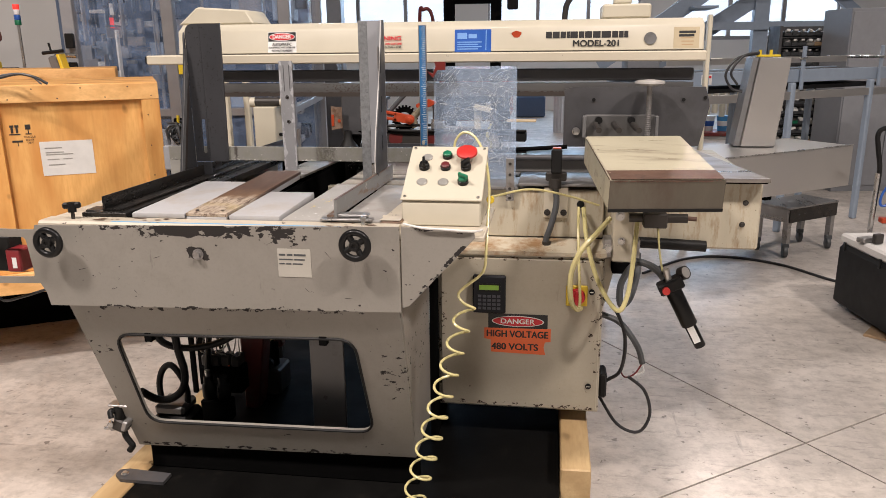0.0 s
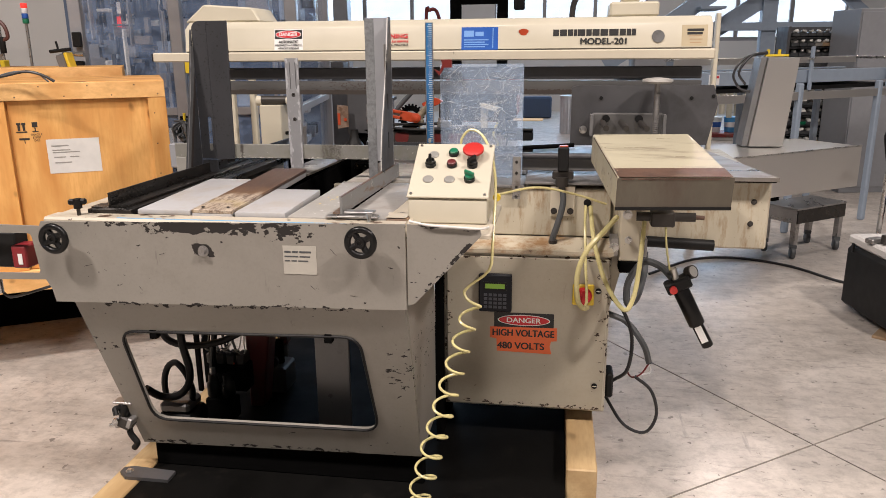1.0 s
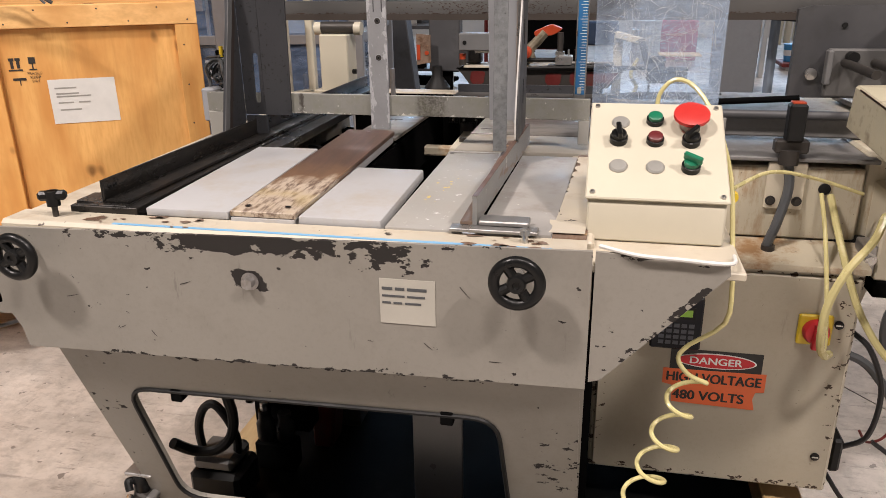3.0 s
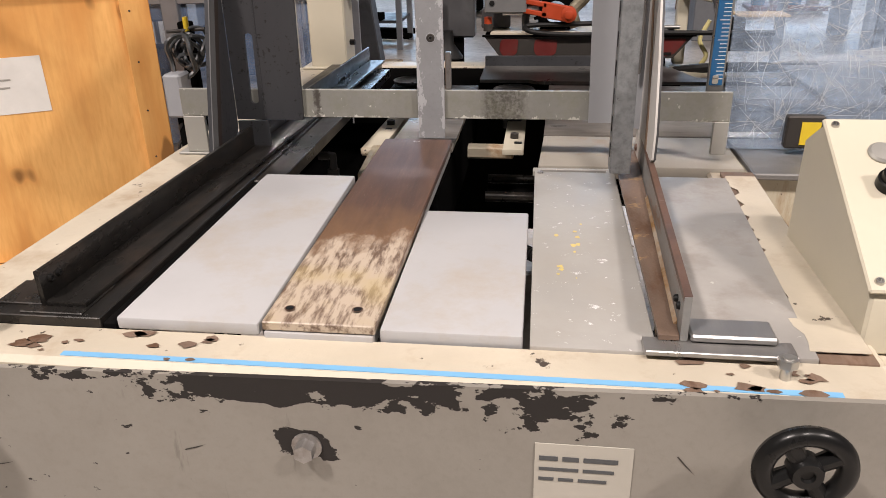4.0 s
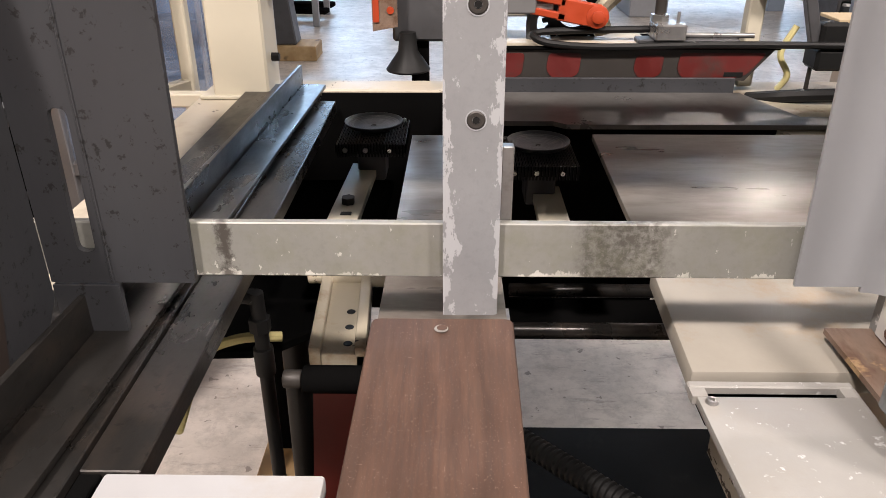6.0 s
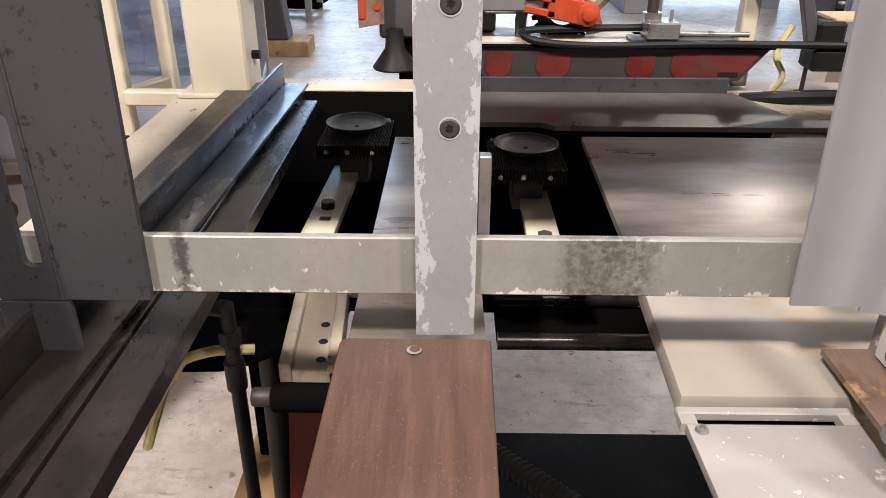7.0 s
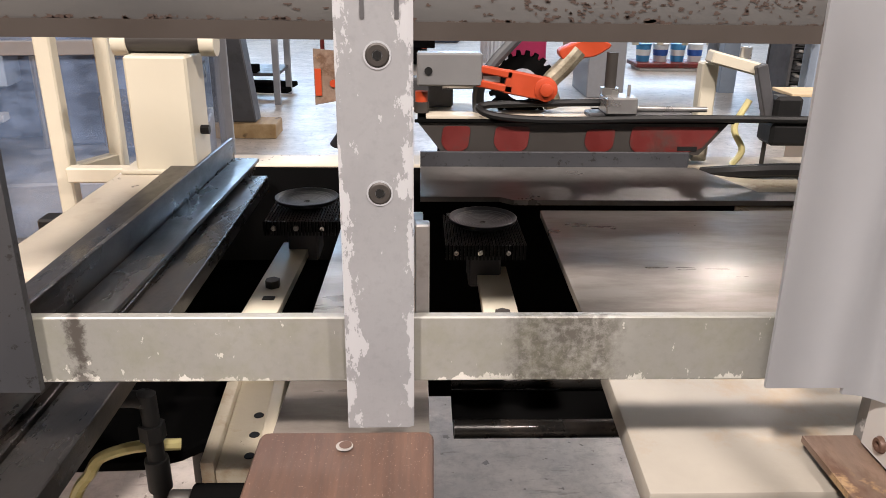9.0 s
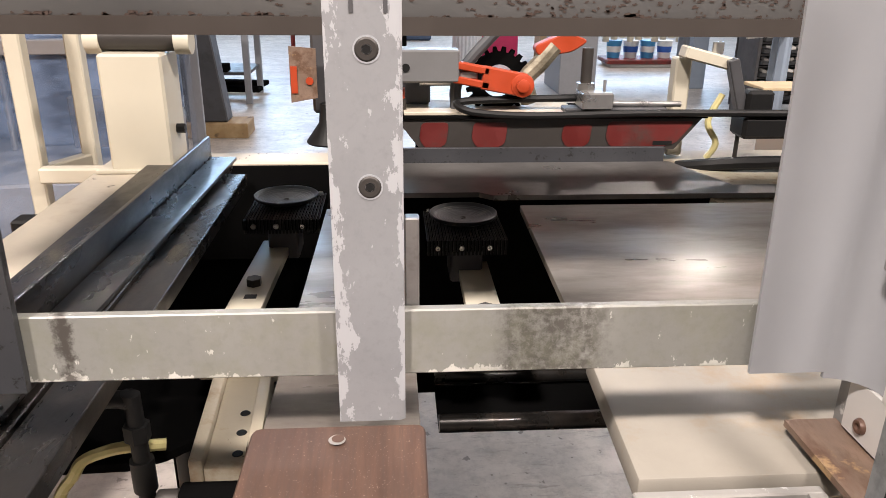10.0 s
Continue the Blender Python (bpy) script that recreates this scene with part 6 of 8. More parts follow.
arm = part("support_arm", box(0.205, 0.268, 2.44, 2.56, 0.775, 0.965, 0.004), CREAM, M)
part("arm_end", box(0.208, 0.268, 2.438, 2.54, 0.738, 0.7745, 0.003), STEEL_OR_SHADE, M)
part("bolt", hexbolt((0.232, 2.44, 0.845), (0, -1, 0), 0.008, 0.008), CHROME, M)
part("bolt", hexbolt((0.225, 2.44, 0.925), (0, -1, 0), 0.010, 0.010), CHROME, M)
part("bracket", box(0.178, 0.204, 2.44, 2.5, 0.79, 0.85, 0.003), STEEL, M)
part("bracket", box(0.269, 0.29, 2.44, 2.5, 0.79, 0.85, 0.003), STEEL, M)
part("bolt", hexbolt((0.19, 2.44, 0.82), (0, -1, 0), 0.010, 0.010), CHROME, M)
part("air_cylinder", rod((0.14, 2.53, 0.826), (0.505, 2.53, 0.812), 0.018), BLACK, M, "black air cylinder")
part("support_gusset", prism([(0.19, 0.80), (0.235, 0.80), (0.19, 0.60)], "y", 2.50, 2.56), CREAM, M)
vp = part("valve_manifold", rod((0.25, 2.42, 0.925), (0.42, 2.40, 0.93), 0.014), SOCKET, M, "dirty valve manifold")
part("valve_body", box(0.29, 0.36, 2.385, 2.435, 0.90, 0.945, 0.004), SOCKET, vp)
part("brass_nipple", rod((0.42, 2.40, 0.93), (0.445, 2.395, 0.93), 0.007), RUSTBAND, vp)

# air regulator hanging in its hoses
rg = part("air_regulator", rod((0.375, 2.31, 0.735), (0.432, 2.31, 0.625), 0.024, n=24, bevel=0.003), BLACKGLOSS, M, "black air regulator with a round gauge")
part("bowl", rod((0.432, 2.31, 0.625), (0.468, 2.31, 0.558), 0.017, n=24, bevel=0.002), BLACKGLOSS, rg)
part("label", obox((0.443, 2.292, 0.60), (0.020, 0.002, 0.055), (0, -28, 0)), WHITE, rg)
part("head", obox((0.368, 2.31, 0.748), (0.075, 0.05, 0.035), (0, -28, 0), 0.005), BLACK, rg)
part("red_knob", rod((0.352, 2.284, 0.738), (0.352, 2.272, 0.738), 0.011), RED, rg)
part("gauge", lathe([(0, 0), (0.020, 0), (0.020, 0.020), (0.0185, 0.0215), (0.0165, 0.020), (0, 0.020)], (0.398, 2.325, 0.778), (0.55, -0.6, 0.45), 26), SOCKET, rg, "round pressure gauge")
part("dial", lathe([(0.0163, 0), (0, 0)], Vector((0.398, 2.325, 0.778)) + Vector((0.55, -0.6, 0.45)).normalized() * 0.0203, (0.55, -0.6, 0.45), 26), DISC, rg)
part("elbow", rod((0.352, 2.31, 0.795), (0.362, 2.31, 0.76), 0.010), CHROME, rg)
part("hanging_line", tube([(0.335, 2.40, 0.90), (0.337, 2.36, 0.84), (0.345, 2.32, 0.78)], 0.0032), HOSE, M)
part("power_hose", tube([(0.287, 2.47, 0.80), (0.285, 2.44, 0.74), (0.262, 2.40, 0.67), (0.235, 2.39, 0.655), (0.235, 2.40, 0.72), (0.275, 2.40, 0.785), (0.32, 2.35, 0.79), (0.352, 2.31, 0.765)], 0.011, n=10), GREYCABLE, M)
pl = part("power_plug", box(0.184, 0.208, 2.42, 2.50, 0.315, 0.40, 0.006), BLACK, M, "black power socket")
part("power_cord", tube([(0.186, 2.45, 0.655), (0.225, 2.43, 0.62), (0.258, 2.42, 0.53), (0.25, 2.42, 0.42), (0.208, 2.44, 0.37)], 0.006), CABLE, M)
part("power_cord", tube([(0.186, 2.5, 0.58), (0.25, 2.5, 0.55), (0.305, 2.48, 0.48), (0.325, 2.48, 0.42)], 0.010), GREYCABLE, M)
part("loose_wire", tube([(0.325, 2.48, 0.42), (0.30, 2.47, 0.385), (0.27, 2.47, 0.372), (0.25, 2.47, 0.40)], 0.003), REDPAINT, M)
part("loose_wire", tube([(0.322, 2.48, 0.42), (0.33, 2.48, 0.39), (0.30, 2.48, 0.375)], 0.003), WHITE, M)
part("power_cord", tube([(0.28, 2.47, 0.375), (0.335, 2.46, 0.33), (0.355, 2.45, 0.25), (0.32, 2.44, 0.19), (0.25, 2.45, 0.21), (0.19, 2.50, 0.285)], 0.0055), CABLE, M)

# ruler post, clear sheet
rul = part("ruler_post", box(-0.4245, -0.3985, 2.577, 2.582, 1.105, 1.505, 0.001), STEEL, M)
part("scale", box(-0.4215, -0.4015, 2.5755, 2.5768, 1.122, 1.503), surface("blue_scale", (0.025, 0.15, 0.36), 0.4, 0, 0.2, 12.0), rul, "blue scale with white marks")
bm = bmesh.new()
for i in range(62):
    z = 1.132 + i * 0.006
    box(-0.4125 if i % 5 else -0.4165, -0.4016, 2.5747, 2.5755, z, z + 0.0011, bm=bm)
part("scale_marking", bm, WHITE, rul, smooth=0)
part("arrow_mark", prism(rounded([(-0.417, 1.124), (-0.408, 1.124), (-0.408, 1.138), (-0.417, 1.138)], 0.003, 3), "y", 2.5747, 2.5755), OLDLABEL, rul)
part("red_pointer", prism([(-0.398, 1.36), (-0.38, 1.352), (-0.37, 1.375), (-0.375, 1.39), (-0.34, 1.39), (-0.34, 1.365), (-0.365, 1.365), (-0.38, 1.34)], "y", 2.583, 2.60), REDPAINT, M, "red pointer clamp")
wt = part("tag_block", box(-0.285, -0.225, 2.598, 2.615, 1.013, 1.068, 0.003), SOCKET, M, "black block with a yellow warning tag")
part("tag", box(-0.262, -0.232, 2.5965, 2.5978, 1.020, 1.058), YELLOW, wt)
part("clear_sheet", box(-0.384, -0.109, 2.625, 2.629, 1.004, 1.375, 0.0005), FILM, M, "scratched clear plastic guard sheet")


bm = bmesh.new()
srng = random.Random(12)
for _ in range(420):
    px, pz, ln, a0 = srng.uniform(-0.38, -0.12), srng.uniform(1.015, 1.365), srng.uniform(0.015, 0.085), srng.uniform(0, math.pi)
    bend, wd = srng.uniform(-0.9, 0.9), srng.uniform(0.00012, 0.00038)
    p, rows = Vector((px, 2.6244, pz)), []
    for k in range(6):
        a1 = a0 + bend * k / 5
        rows.append((p.copy(), Vector((-math.sin(a1), 0, math.cos(a1))) * wd * (1 - abs(k - 2.5) / 3.2)))
        p = p + Vector((math.cos(a1), 0, math.sin(a1))) * ln / 5
    if all(-0.383 < q.x < -0.11 and 1.006 < q.z < 1.374 for q, _ in rows):
        lo, hi = [bm.verts.new(q - w) for q, w in rows], [bm.verts.new(q + w) for q, w in rows]
        for k in range(5):
            bm.faces.new((lo[k], lo[k + 1], hi[k + 1], hi[k]))
part("scratch_marking", bm, PAPER, M, "white scratches on the clear sheet", 0)
# ---------------------------------------------------------------- rear of the machine: tape head, frames
tr = part("tape_head_tray", prism([(-0.845, 1.073), (-0.298, 1.073), (-0.345, 1.016), (-0.80, 1.016)], "y", 3.41, 3.416), SOCKET, M, "black and red tape head tray with pointed ends")
part("tray_floor", prism([(-0.845, 1.073), (-0.298, 1.073), (-0.345, 1.016), (-0.80, 1.016), (-0.79, 1.02), (-0.35, 1.02), (-0.31, 1.07), (-0.835, 1.07)], "y", 3.416, 3.56), STEEL_OR_SHADE, tr)
part("tray_rim", box(-0.85, -0.29, 3.405, 3.412, 1.0725, 1.0775, 0.001), STEEL_OR_SHADE, tr)
for x0, x1, zt in ((-0.80, -0.752, 1.066), (-0.708, -0.648, 1.066), (-0.548, -0.497, 1.062), (-0.468, -0.312, 1.067)):
    lo = [(x1 - (0.03 if x1 > -0.35 else 0.004), 1.028), (x1 - (0.06 if x1 > -0.35 else 0.02), 1.020), (x0 + 0.008, 1.020), (x0 - 0.004, 1.036)]
    part("red_patch", prism(rounded([(x0, zt), (x1, zt)] + lo, 0.008, 3), "y", 3.4085, 3.4097), DULLRED, tr)
part("tray_slot", box(-0.385, -0.35, 3.408, 3.4096, 1.024, 1.032), BLACK, tr)
for x in (-0.80, -0.72, -0.60, -0.50, -0.42, -0.37):
    part("tray_foot", box(x - 0.008, x + 0.008, 3.42, 3.50, 0.99, 1.016), STEEL_OR_SHADE, tr)
part("tray_deck", box(-0.83, -0.52, 3.43, 3.56, 1.074, 1.080, 0.001), CREAM_TOP, tr)
part("wire_guard", tube([(-0.10, 3.40, 1.082), (-0.40, 3.40, 1.083), (-0.60, 3.40, 1.079), (-0.70, 3.40, 1.084), (-0.735, 3.42, 1.092), (-0.72, 3.44, 1.098), (-0.60, 3.45, 1.100), (-0.50, 3.45, 1.102)], 0.0065, n=8), BLACK, tr)
hd = part("clamp_block", box(-0.52, -0.465, 3.40, 3.46, 1.088, 1.118, 0.003), STEEL, M, "steel clamp block")
part("clamp_base", box(-0.545, -0.36, 3.42, 3.46, 1.074, 1.088, 0.002), DARKGREY, hd)
part("clamp_bar", rod((-0.465, 3.44, 1.093), (-0.33, 3.44, 1.092), 0.005), STEEL, hd)
part("clamp_stud", rod((-0.507, 3.44, 1.118), (-0.507, 3.44, 1.19), 0.010), SOCKET, hd)
part("clamp_nut", rod((-0.507, 3.44, 1.118), (-0.507, 3.44, 1.13), 0.017, n=6), CHROME, hd)
part("clamp_pin", rod((-0.478, 3.42, 1.118), (-0.478, 3.42, 1.138), 0.003), STEEL, hd)
oa = part("orange_lever", rod((-0.621, 3.43, 1.126), (-0.621, 3.455, 1.126), 0.021, bevel=0.002), ORANGE, M, "orange-red forked tape head lever")
for dz in (0.0125, -0.0125):
    part("prong", obox((-0.712, 3.4425, 1.1435 + dz), (0.066, 0.022, 0.013), (0, 10.5, 0), 0.002), ORANGE, oa)
part("prong_web", obox((-0.655, 3.4425, 1.1325), (0.075, 0.022, 0.040), (0, 10.5, 0), 0.002), ORANGE, oa)
part("pivot", rod((-0.621, 3.4295, 1.126), (-0.621, 3.424, 1.126), 0.0115, bevel=0.001), ORANGE, oa)
part("orange_lever", prism(rounded([(-0.60, 1.19), (-0.54, 1.215), (-0.50, 1.20), (-0.53, 1.18), (-0.59, 1.172)], 0.01, 3), "y", 3.46, 3.49, bevel=0.002), ORANGE, M)
cst = part("cast_link", tube([(-0.56, 3.47, 1.19), (-0.585, 3.47, 1.16), (-0.61, 3.47, 1.13), (-0.60, 3.47, 1.09)], 0.016, n=10), surface("dirty_casting", (0.42, 0.38, 0.28), 0.45, 0.4, 0.4, 20.0, dirt=(0.1, 0.08, 0.05), dirt_range=(0.45, 0.65), dirt_scale=20.0), M, "greasy cast link")
teeth = []
for k in range(22):
    for da, rr in ((-0.085, 0.052), (-0.05, 0.061), (0.05, 0.061), (0.085, 0.052)):
        a = k * math.tau / 22 + da
        teeth.append((-0.655 + rr * math.cos(a), 3.492, 1.125 + rr * math.sin(a)))
hole = [(-0.655 + 0.030 * math.cos(a), 3.492, 1.125 + 0.030 * math.sin(a)) for a in np.linspace(0, math.tau, 25)[:-1]]
part("sprocket", ring_panel(teeth, hole, Vector((0, 0.014, 0))), STEEL_OR_SHADE, M, "black chain sprocket")
part("head_hose", tube([(-0.735, 3.47, 1.08), (-0.735, 3.47, 1.12), (-0.715, 3.47, 1.16), (-0.68, 3.47, 1.20), (-0.64, 3.47, 1.24)], 0.0105, n=10), GREYCABLE, M)
hb = part("head_block", box(-0.846, -0.733, 3.43, 3.47, 1.131, 1.187, 0.003), GREY, M, "grey steel tape head block")
part("bore", rod((-0.826, 3.4305, 1.157), (-0.826, 3.428, 1.157), 0.007), BLACK, hb)
part("slide_bar", box(-0.733, -0.700, 3.44, 3.46, 1.136, 1.150, 0.002), STEEL, hb)
part("lamp_cap", rod((-0.838, 3.46, 1.10), (-0.838, 3.46, 1.118), 0.011), ORANGE, hb)
part("lamp_foot", rod((-0.838, 3.46, 1.081), (-0.838, 3.46, 1.10), 0.013), SOCKET, hb)
part("head_block", box(-0.86, -0.78, 3.50, 3.54, 1.082, 1.135, 0.004), DARKGREY, M)
part("head_pin", rod((-0.80, 3.49, 1.125), (-0.74, 3.49, 1.125), 0.008), CHROME, M)
# side bracket with its black unit
bk = part("side_bracket", box(-0.335, -0.305, 3.47, 3.50, 0.99, 1.17, 0.003), CREAM_CLEAN, M, "cream bracket with hanging black unit")
part("bracket_arm", obox((-0.285, 3.45, 1.172), (0.10, 0.035, 0.022), (0, 14, 0), 0.003), CREAM_CLEAN, bk)
part("bracket_knob", rod((-0.270, 3.45, 1.18), (-0.270, 3.45, 1.20), 0.010), CHROME, bk)
part("bracket_link", obox((-0.235, 3.43, 1.125), (0.020, 0.02, 0.10), (0, -18, 0), 0.002), DARKGREY, bk)
part("black_unit", box(-0.225, -0.10, 3.40, 3.46, 1.035, 1.075, 0.006), BLACK, bk)
part("black_unit", box(-0.22, -0.17, 3.41, 3.45, 1.075, 1.12, 0.006), BLACK, bk)
part("tan_shelf", box(-0.19, -0.06, 3.42, 3.50, 1.118, 1.124, 0.001), TAN, bk)
part("yellow_tube", tube([(-0.255, 3.44, 1.11), (-0.275, 3.44, 1.06), (-0.255, 3.44, 1.02), (-0.265, 3.45, 0.99)], 0.006), HOSE, bk)
part("foot_stud", rod((-0.215, 3.44, 0.99), (-0.215, 3.44, 1.035), 0.004), SOCKET, bk)
part("foot_disc", rod((-0.215, 3.44, 0.986), (-0.215, 3.44, 0.990), 0.014), SOCKET, bk)
part("black_skid", tube([(-0.34, 3.40, 0.985), (-0.28, 3.36, 1.0), (-0.20, 3.35, 1.005), (0.0, 3.35, 1.005)], 0.012, n=8), BLACK, M)
# column at the corner of the deck
cp = part("corner_column", box(-1.312, -1.212, 3.345, 3.44, 0.9985, 1.188, 0.004), CREAM_CLEAN, M, "square cream corner column with roller bearing")
part("column_foot", box(-1.335, -1.19, 3.335, 3.455, 0.998, 1.004, 0.001), CREAM_CLEAN, cp)
part("column_bolt", rod((-1.212, 3.39, 1.062), (-1.198, 3.39, 1.062), 0.008, n=6), BLACK, cp)
part("roller", rod((-1.315, 3.39, 1.208), (-1.195, 3.39, 1.208), 0.020), SOCKET, cp)
for x in (-1.325, -1.185):
    part("roller_end", rod((x - 0.012, 3.39, 1.205), (x + 0.012, 3.39, 1.205), 0.022), CREAM_CLEAN, cp)
frm = part("side_frame", box(-1.52, -1.49, 3.49, 3.52, 0.60, 1.30, 0.003), CREAM_CLEAN, M, "cream square-tube side frame")
part("frame_tube", box(-1.462, -1.434, 3.60, 3.63, 0.60, 1.30, 0.003), CREAM_CLEAN, frm)
part("frame_tube", box(-1.489, -1.30, 3.465, 3.493, 0.945, 0.973, 0.003), CREAM_CLEAN, frm)
part("frame_tube", obox((-1.475, 3.56, 0.955), (0.026, 0.12, 0.026), (0, 0, -25), 0.003), CREAM_CLEAN, frm)
part("red_switch", box(-1.40, -1.36, 3.40, 3.43, 0.86, 0.91, 0.003), SIGNRED, M)
part("limit_switch", box(-1.47, -1.43, 3.30, 3.34, 0.86, 0.93, 0.004), BLACK, M)
part("deck_bolt", screw((-1.235, 2.98, 1.0), (0, 0, 1), 0.006), SOCKET, M)
part("deck_bolt", screw((-1.235, 3.32, 1.0), (0, 0, 1), 0.006), SOCKET, M)
# open side arm of the front panel
arm_s = part("side_device", box(-1.58, -1.465, 1.925, 1.98, 0.845, 0.945, 0.004), BLACK, M, "black and red sensor in the side frame")
part("red_body", box(-1.47, -1.425, 1.91, 1.97, 0.848, 0.912, 0.004), DARKRED, arm_s)
part("white_tag", box(-1.45, -1.437, 1.9085, 1.9098, 0.86, 0.89), WHITE, arm_s)
fit_s = part("side_fitting", rod((-1.525, 1.91, 0.775), (-1.525, 1.91, 0.815), 0.012), CHROME, M)
part("side_cable", tube([(-1.525, 1.92, 0.775), (-1.50, 1.92, 0.76), (-1.44, 1.92, 0.775), (-1.36, 1.93, 0.80)], 0.004), CABLE, M)
# suction head hanging behind the deck
sh = part("transfer_head", box(-1.02, -0.90, 3.74, 3.80, 1.02, 1.27, 0.006), DARKGREY, M, "dark transfer head with orange reflectors and a rubber cup")
part("flag", prism([(-1.06, 1.05), (-1.06, 1.165), (-1.005, 1.16), (-1.005, 1.06)], "y", 3.70, 3.705), RUSTY, sh)
part("reflector", box(-1.058, -1.045, 3.697, 3.6995, 1.07, 1.125), ORANGE, sh)
part("reflector", rod((-1.02, 3.6995, 1.095), (-1.02, 3.697, 1.095), 0.008), ORANGE, sh)
part("rubber_cup", lathe([(0, 0.06), (0.018, 0.06), (0.022, 0.02), (0.05, -0.02), (0.048, -0.024), (0, -0.01)], (-0.985, 3.72, 0.985), (0, 0, 1), 28), BLACK, sh)
part("head_column", box(-0.98, -0.94, 3.76, 3.80, 0.86, 1.02), STEEL_OR_SHADE, sh)
part("rear_leg", box(-1.0, -0.94, 3.74, 3.80, 0.0, 0.86), STEEL_OR_SHADE, M)
part("rear_stay", box(-0.99, -0.95, 3.53, 3.74, 0.89, 0.93), STEEL_OR_SHADE, M)

# ---------------------------------------------------------------- crates


def building_box(p, du, dv, z0, z1, bevel=0.0, deg=36.2, bm=None):
    """A box set square to the hall: p its corner, du and dv its sides."""
    c, s = math.cos(radians(deg)), math.sin(radians(deg))
    cx, cy = p[0] + c * du / 2 - s * dv / 2, p[1] + s * du / 2 + c * dv / 2
    return obox((cx, cy, (z0 + z1) / 2), (abs(du), abs(dv), z1 - z0), (0, 0, deg), bevel, bm)


def at_grid(p, du, dv, deg=36.2):
    c, s = math.cos(radians(deg)), math.sin(radians(deg))
    return p[0] + c * du - s * dv, p[1] + s * du + c * dv


CA, CP, CK = 30, (-1.783, 3.397), 1.066
cr = thing("wooden_crate", (-2.2, 3.3, 0.0), "varnished plywood shipping crate with a white address label", "crate")


def cz(z):
    return 1.433 - (1.433 - z) * CK


def cbox(u0, u1, v0, v1, z0, z1, bevel=0.002):
    return building_box(at_grid(CP, u0 * CK, v0 * CK, CA), (u1 - u0) * CK, (v1 - v0) * CK, cz(z0), cz(z1), bevel, CA)


def crate_line(pts):
    """A line lying on the crate, drawn at its scale."""
    return [(0.005 + (x - 0.005) * CK, 0.127 + (y - 0.127) * CK, cz(z)) for x, y, z in pts]


part("plywood_panel", cbox(-0.605, 0.0, 0.0, 0.012, 0.53, 1.235), PLY, cr)
part("plywood_panel", cbox(-1.215, -0.611, -0.018, 0.012, 0.53, 1.235), PLY, cr)
part("core", cbox(-1.21, -0.012, 0.0125, 0.78, 0.442, 1.295), PLY, cr)
part("top_batten", cbox(-1.22, 0.0, -0.022, -0.0005, 1.236, 1.304), BATTEN, cr)
part("side_batten", cbox(-0.072, 0.0, -0.020, -0.0005, 0.53, 1.2355), PLY, cr)
part("bottom_batten", cbox(-1.22, 0.0, -0.034, -0.0005, 0.442, 0.5295), BATTEN, cr)
part("lid", cbox(-1.22, 0.0, 0.0, 0.78, 1.2955, 1.306), PLY, cr)
# black block stands in for the shaded gap beneath the crate
part("plinth", building_box(at_grid(CP, -1.29, 0.66, CA), 1.25, 0.165, 0.0, 0.375, 0.003, CA), STEEL_OR_SHADE, cr)
lb = part("address_label", cbox(-0.482, -0.282, -0.0016, -0.0004, 0.933, 1.075, 0), PAPER, cr, "white address sheet")
for i, (a, b) in enumerate(((-0.465, -0.40), (-0.463, -0.395), (-0.463, -0.36), (-0.46, -0.415), (-0.40, -0.365), (-0.458, -0.395))):
    z = (1.045, 1.027, 1.018, 0.998, 0.998, 0.975)[i]
    part("bar", cbox(a, b, -0.0022, -0.0016, z, z + 0.0045, 0), DISC, lb)
for du in (-0.578, -0.56):
    part("arrow_mark", cbox(du, du + 0.009, -0.0012, -0.0004, 1.115, 1.142, 0), SOCKET, cr)
    part("arrow_head", cbox(du - 0.003, du + 0.012, -0.0014, -0.0006, 1.138, 1.147, 0), SOCKET, cr)
part("mark_bar", cbox(-0.585, -0.545, -0.0012, -0.0004, 1.107, 1.112, 0), SOCKET, cr)
part("glass_mark", cbox(-0.525, -0.505, -0.0012, -0.0004, 1.128, 1.148, 0), SOCKET, cr)
part("glass_stem", cbox(-0.517, -0.513, -0.0012, -0.0004, 1.112, 1.128, 0), SOCKET, cr)
part("glass_foot", cbox(-0.526, -0.504, -0.0012, -0.0004, 1.108, 1.112, 0), SOCKET, cr)
part("umbrella_mark", cbox(-0.578, -0.54, -0.0012, -0.0004, 1.077, 1.085, 0), SOCKET, cr)
part("umbrella_stem", cbox(-0.560, -0.557, -0.0012, -0.0004, 1.062, 1.077, 0), SOCKET, cr)
c30, s30 = math.cos(radians(CA)), math.sin(radians(CA))
for i, wd in enumerate(("FRAGILE", "KEEP", "DRY")):
    px, py = at_grid(CP, -0.512 * CK, -0.0018, CA)
    lettering("lettering", wd, (px, py, cz(1.098 - i * 0.012)), 0.0085, (0.045, 0.032, 0.0235)[i], SOCKET, cr, rot=(90, 0, CA))
for u, z in [(-0.03 - 0.09 * k, 1.29 if k % 2 else 1.25) for k in range(13)] + [(-0.05, 1.17 - 0.13 * k) for k in range(5)]:
    px, py = at_grid(CP, u * CK, -0.0236 if z > 1.2355 else -0.0215, CA)
    part("nail", rod((px, py, cz(z)), (px + 0.5e-3 * s30, py - 0.5e-3 * c30, cz(z)), 0.003, n=8), SOCKET, cr)
c2 = thing("wooden_crate", (-3.0, 4.1, 0.0), "low plywood crate standing behind another crate", "crate")
part("crate_body", building_box(at_grid(CP, -1.706, 1.012, CA), 1.514, 0.6, 0.0, 1.342, 0.004, CA), PLY, c2)
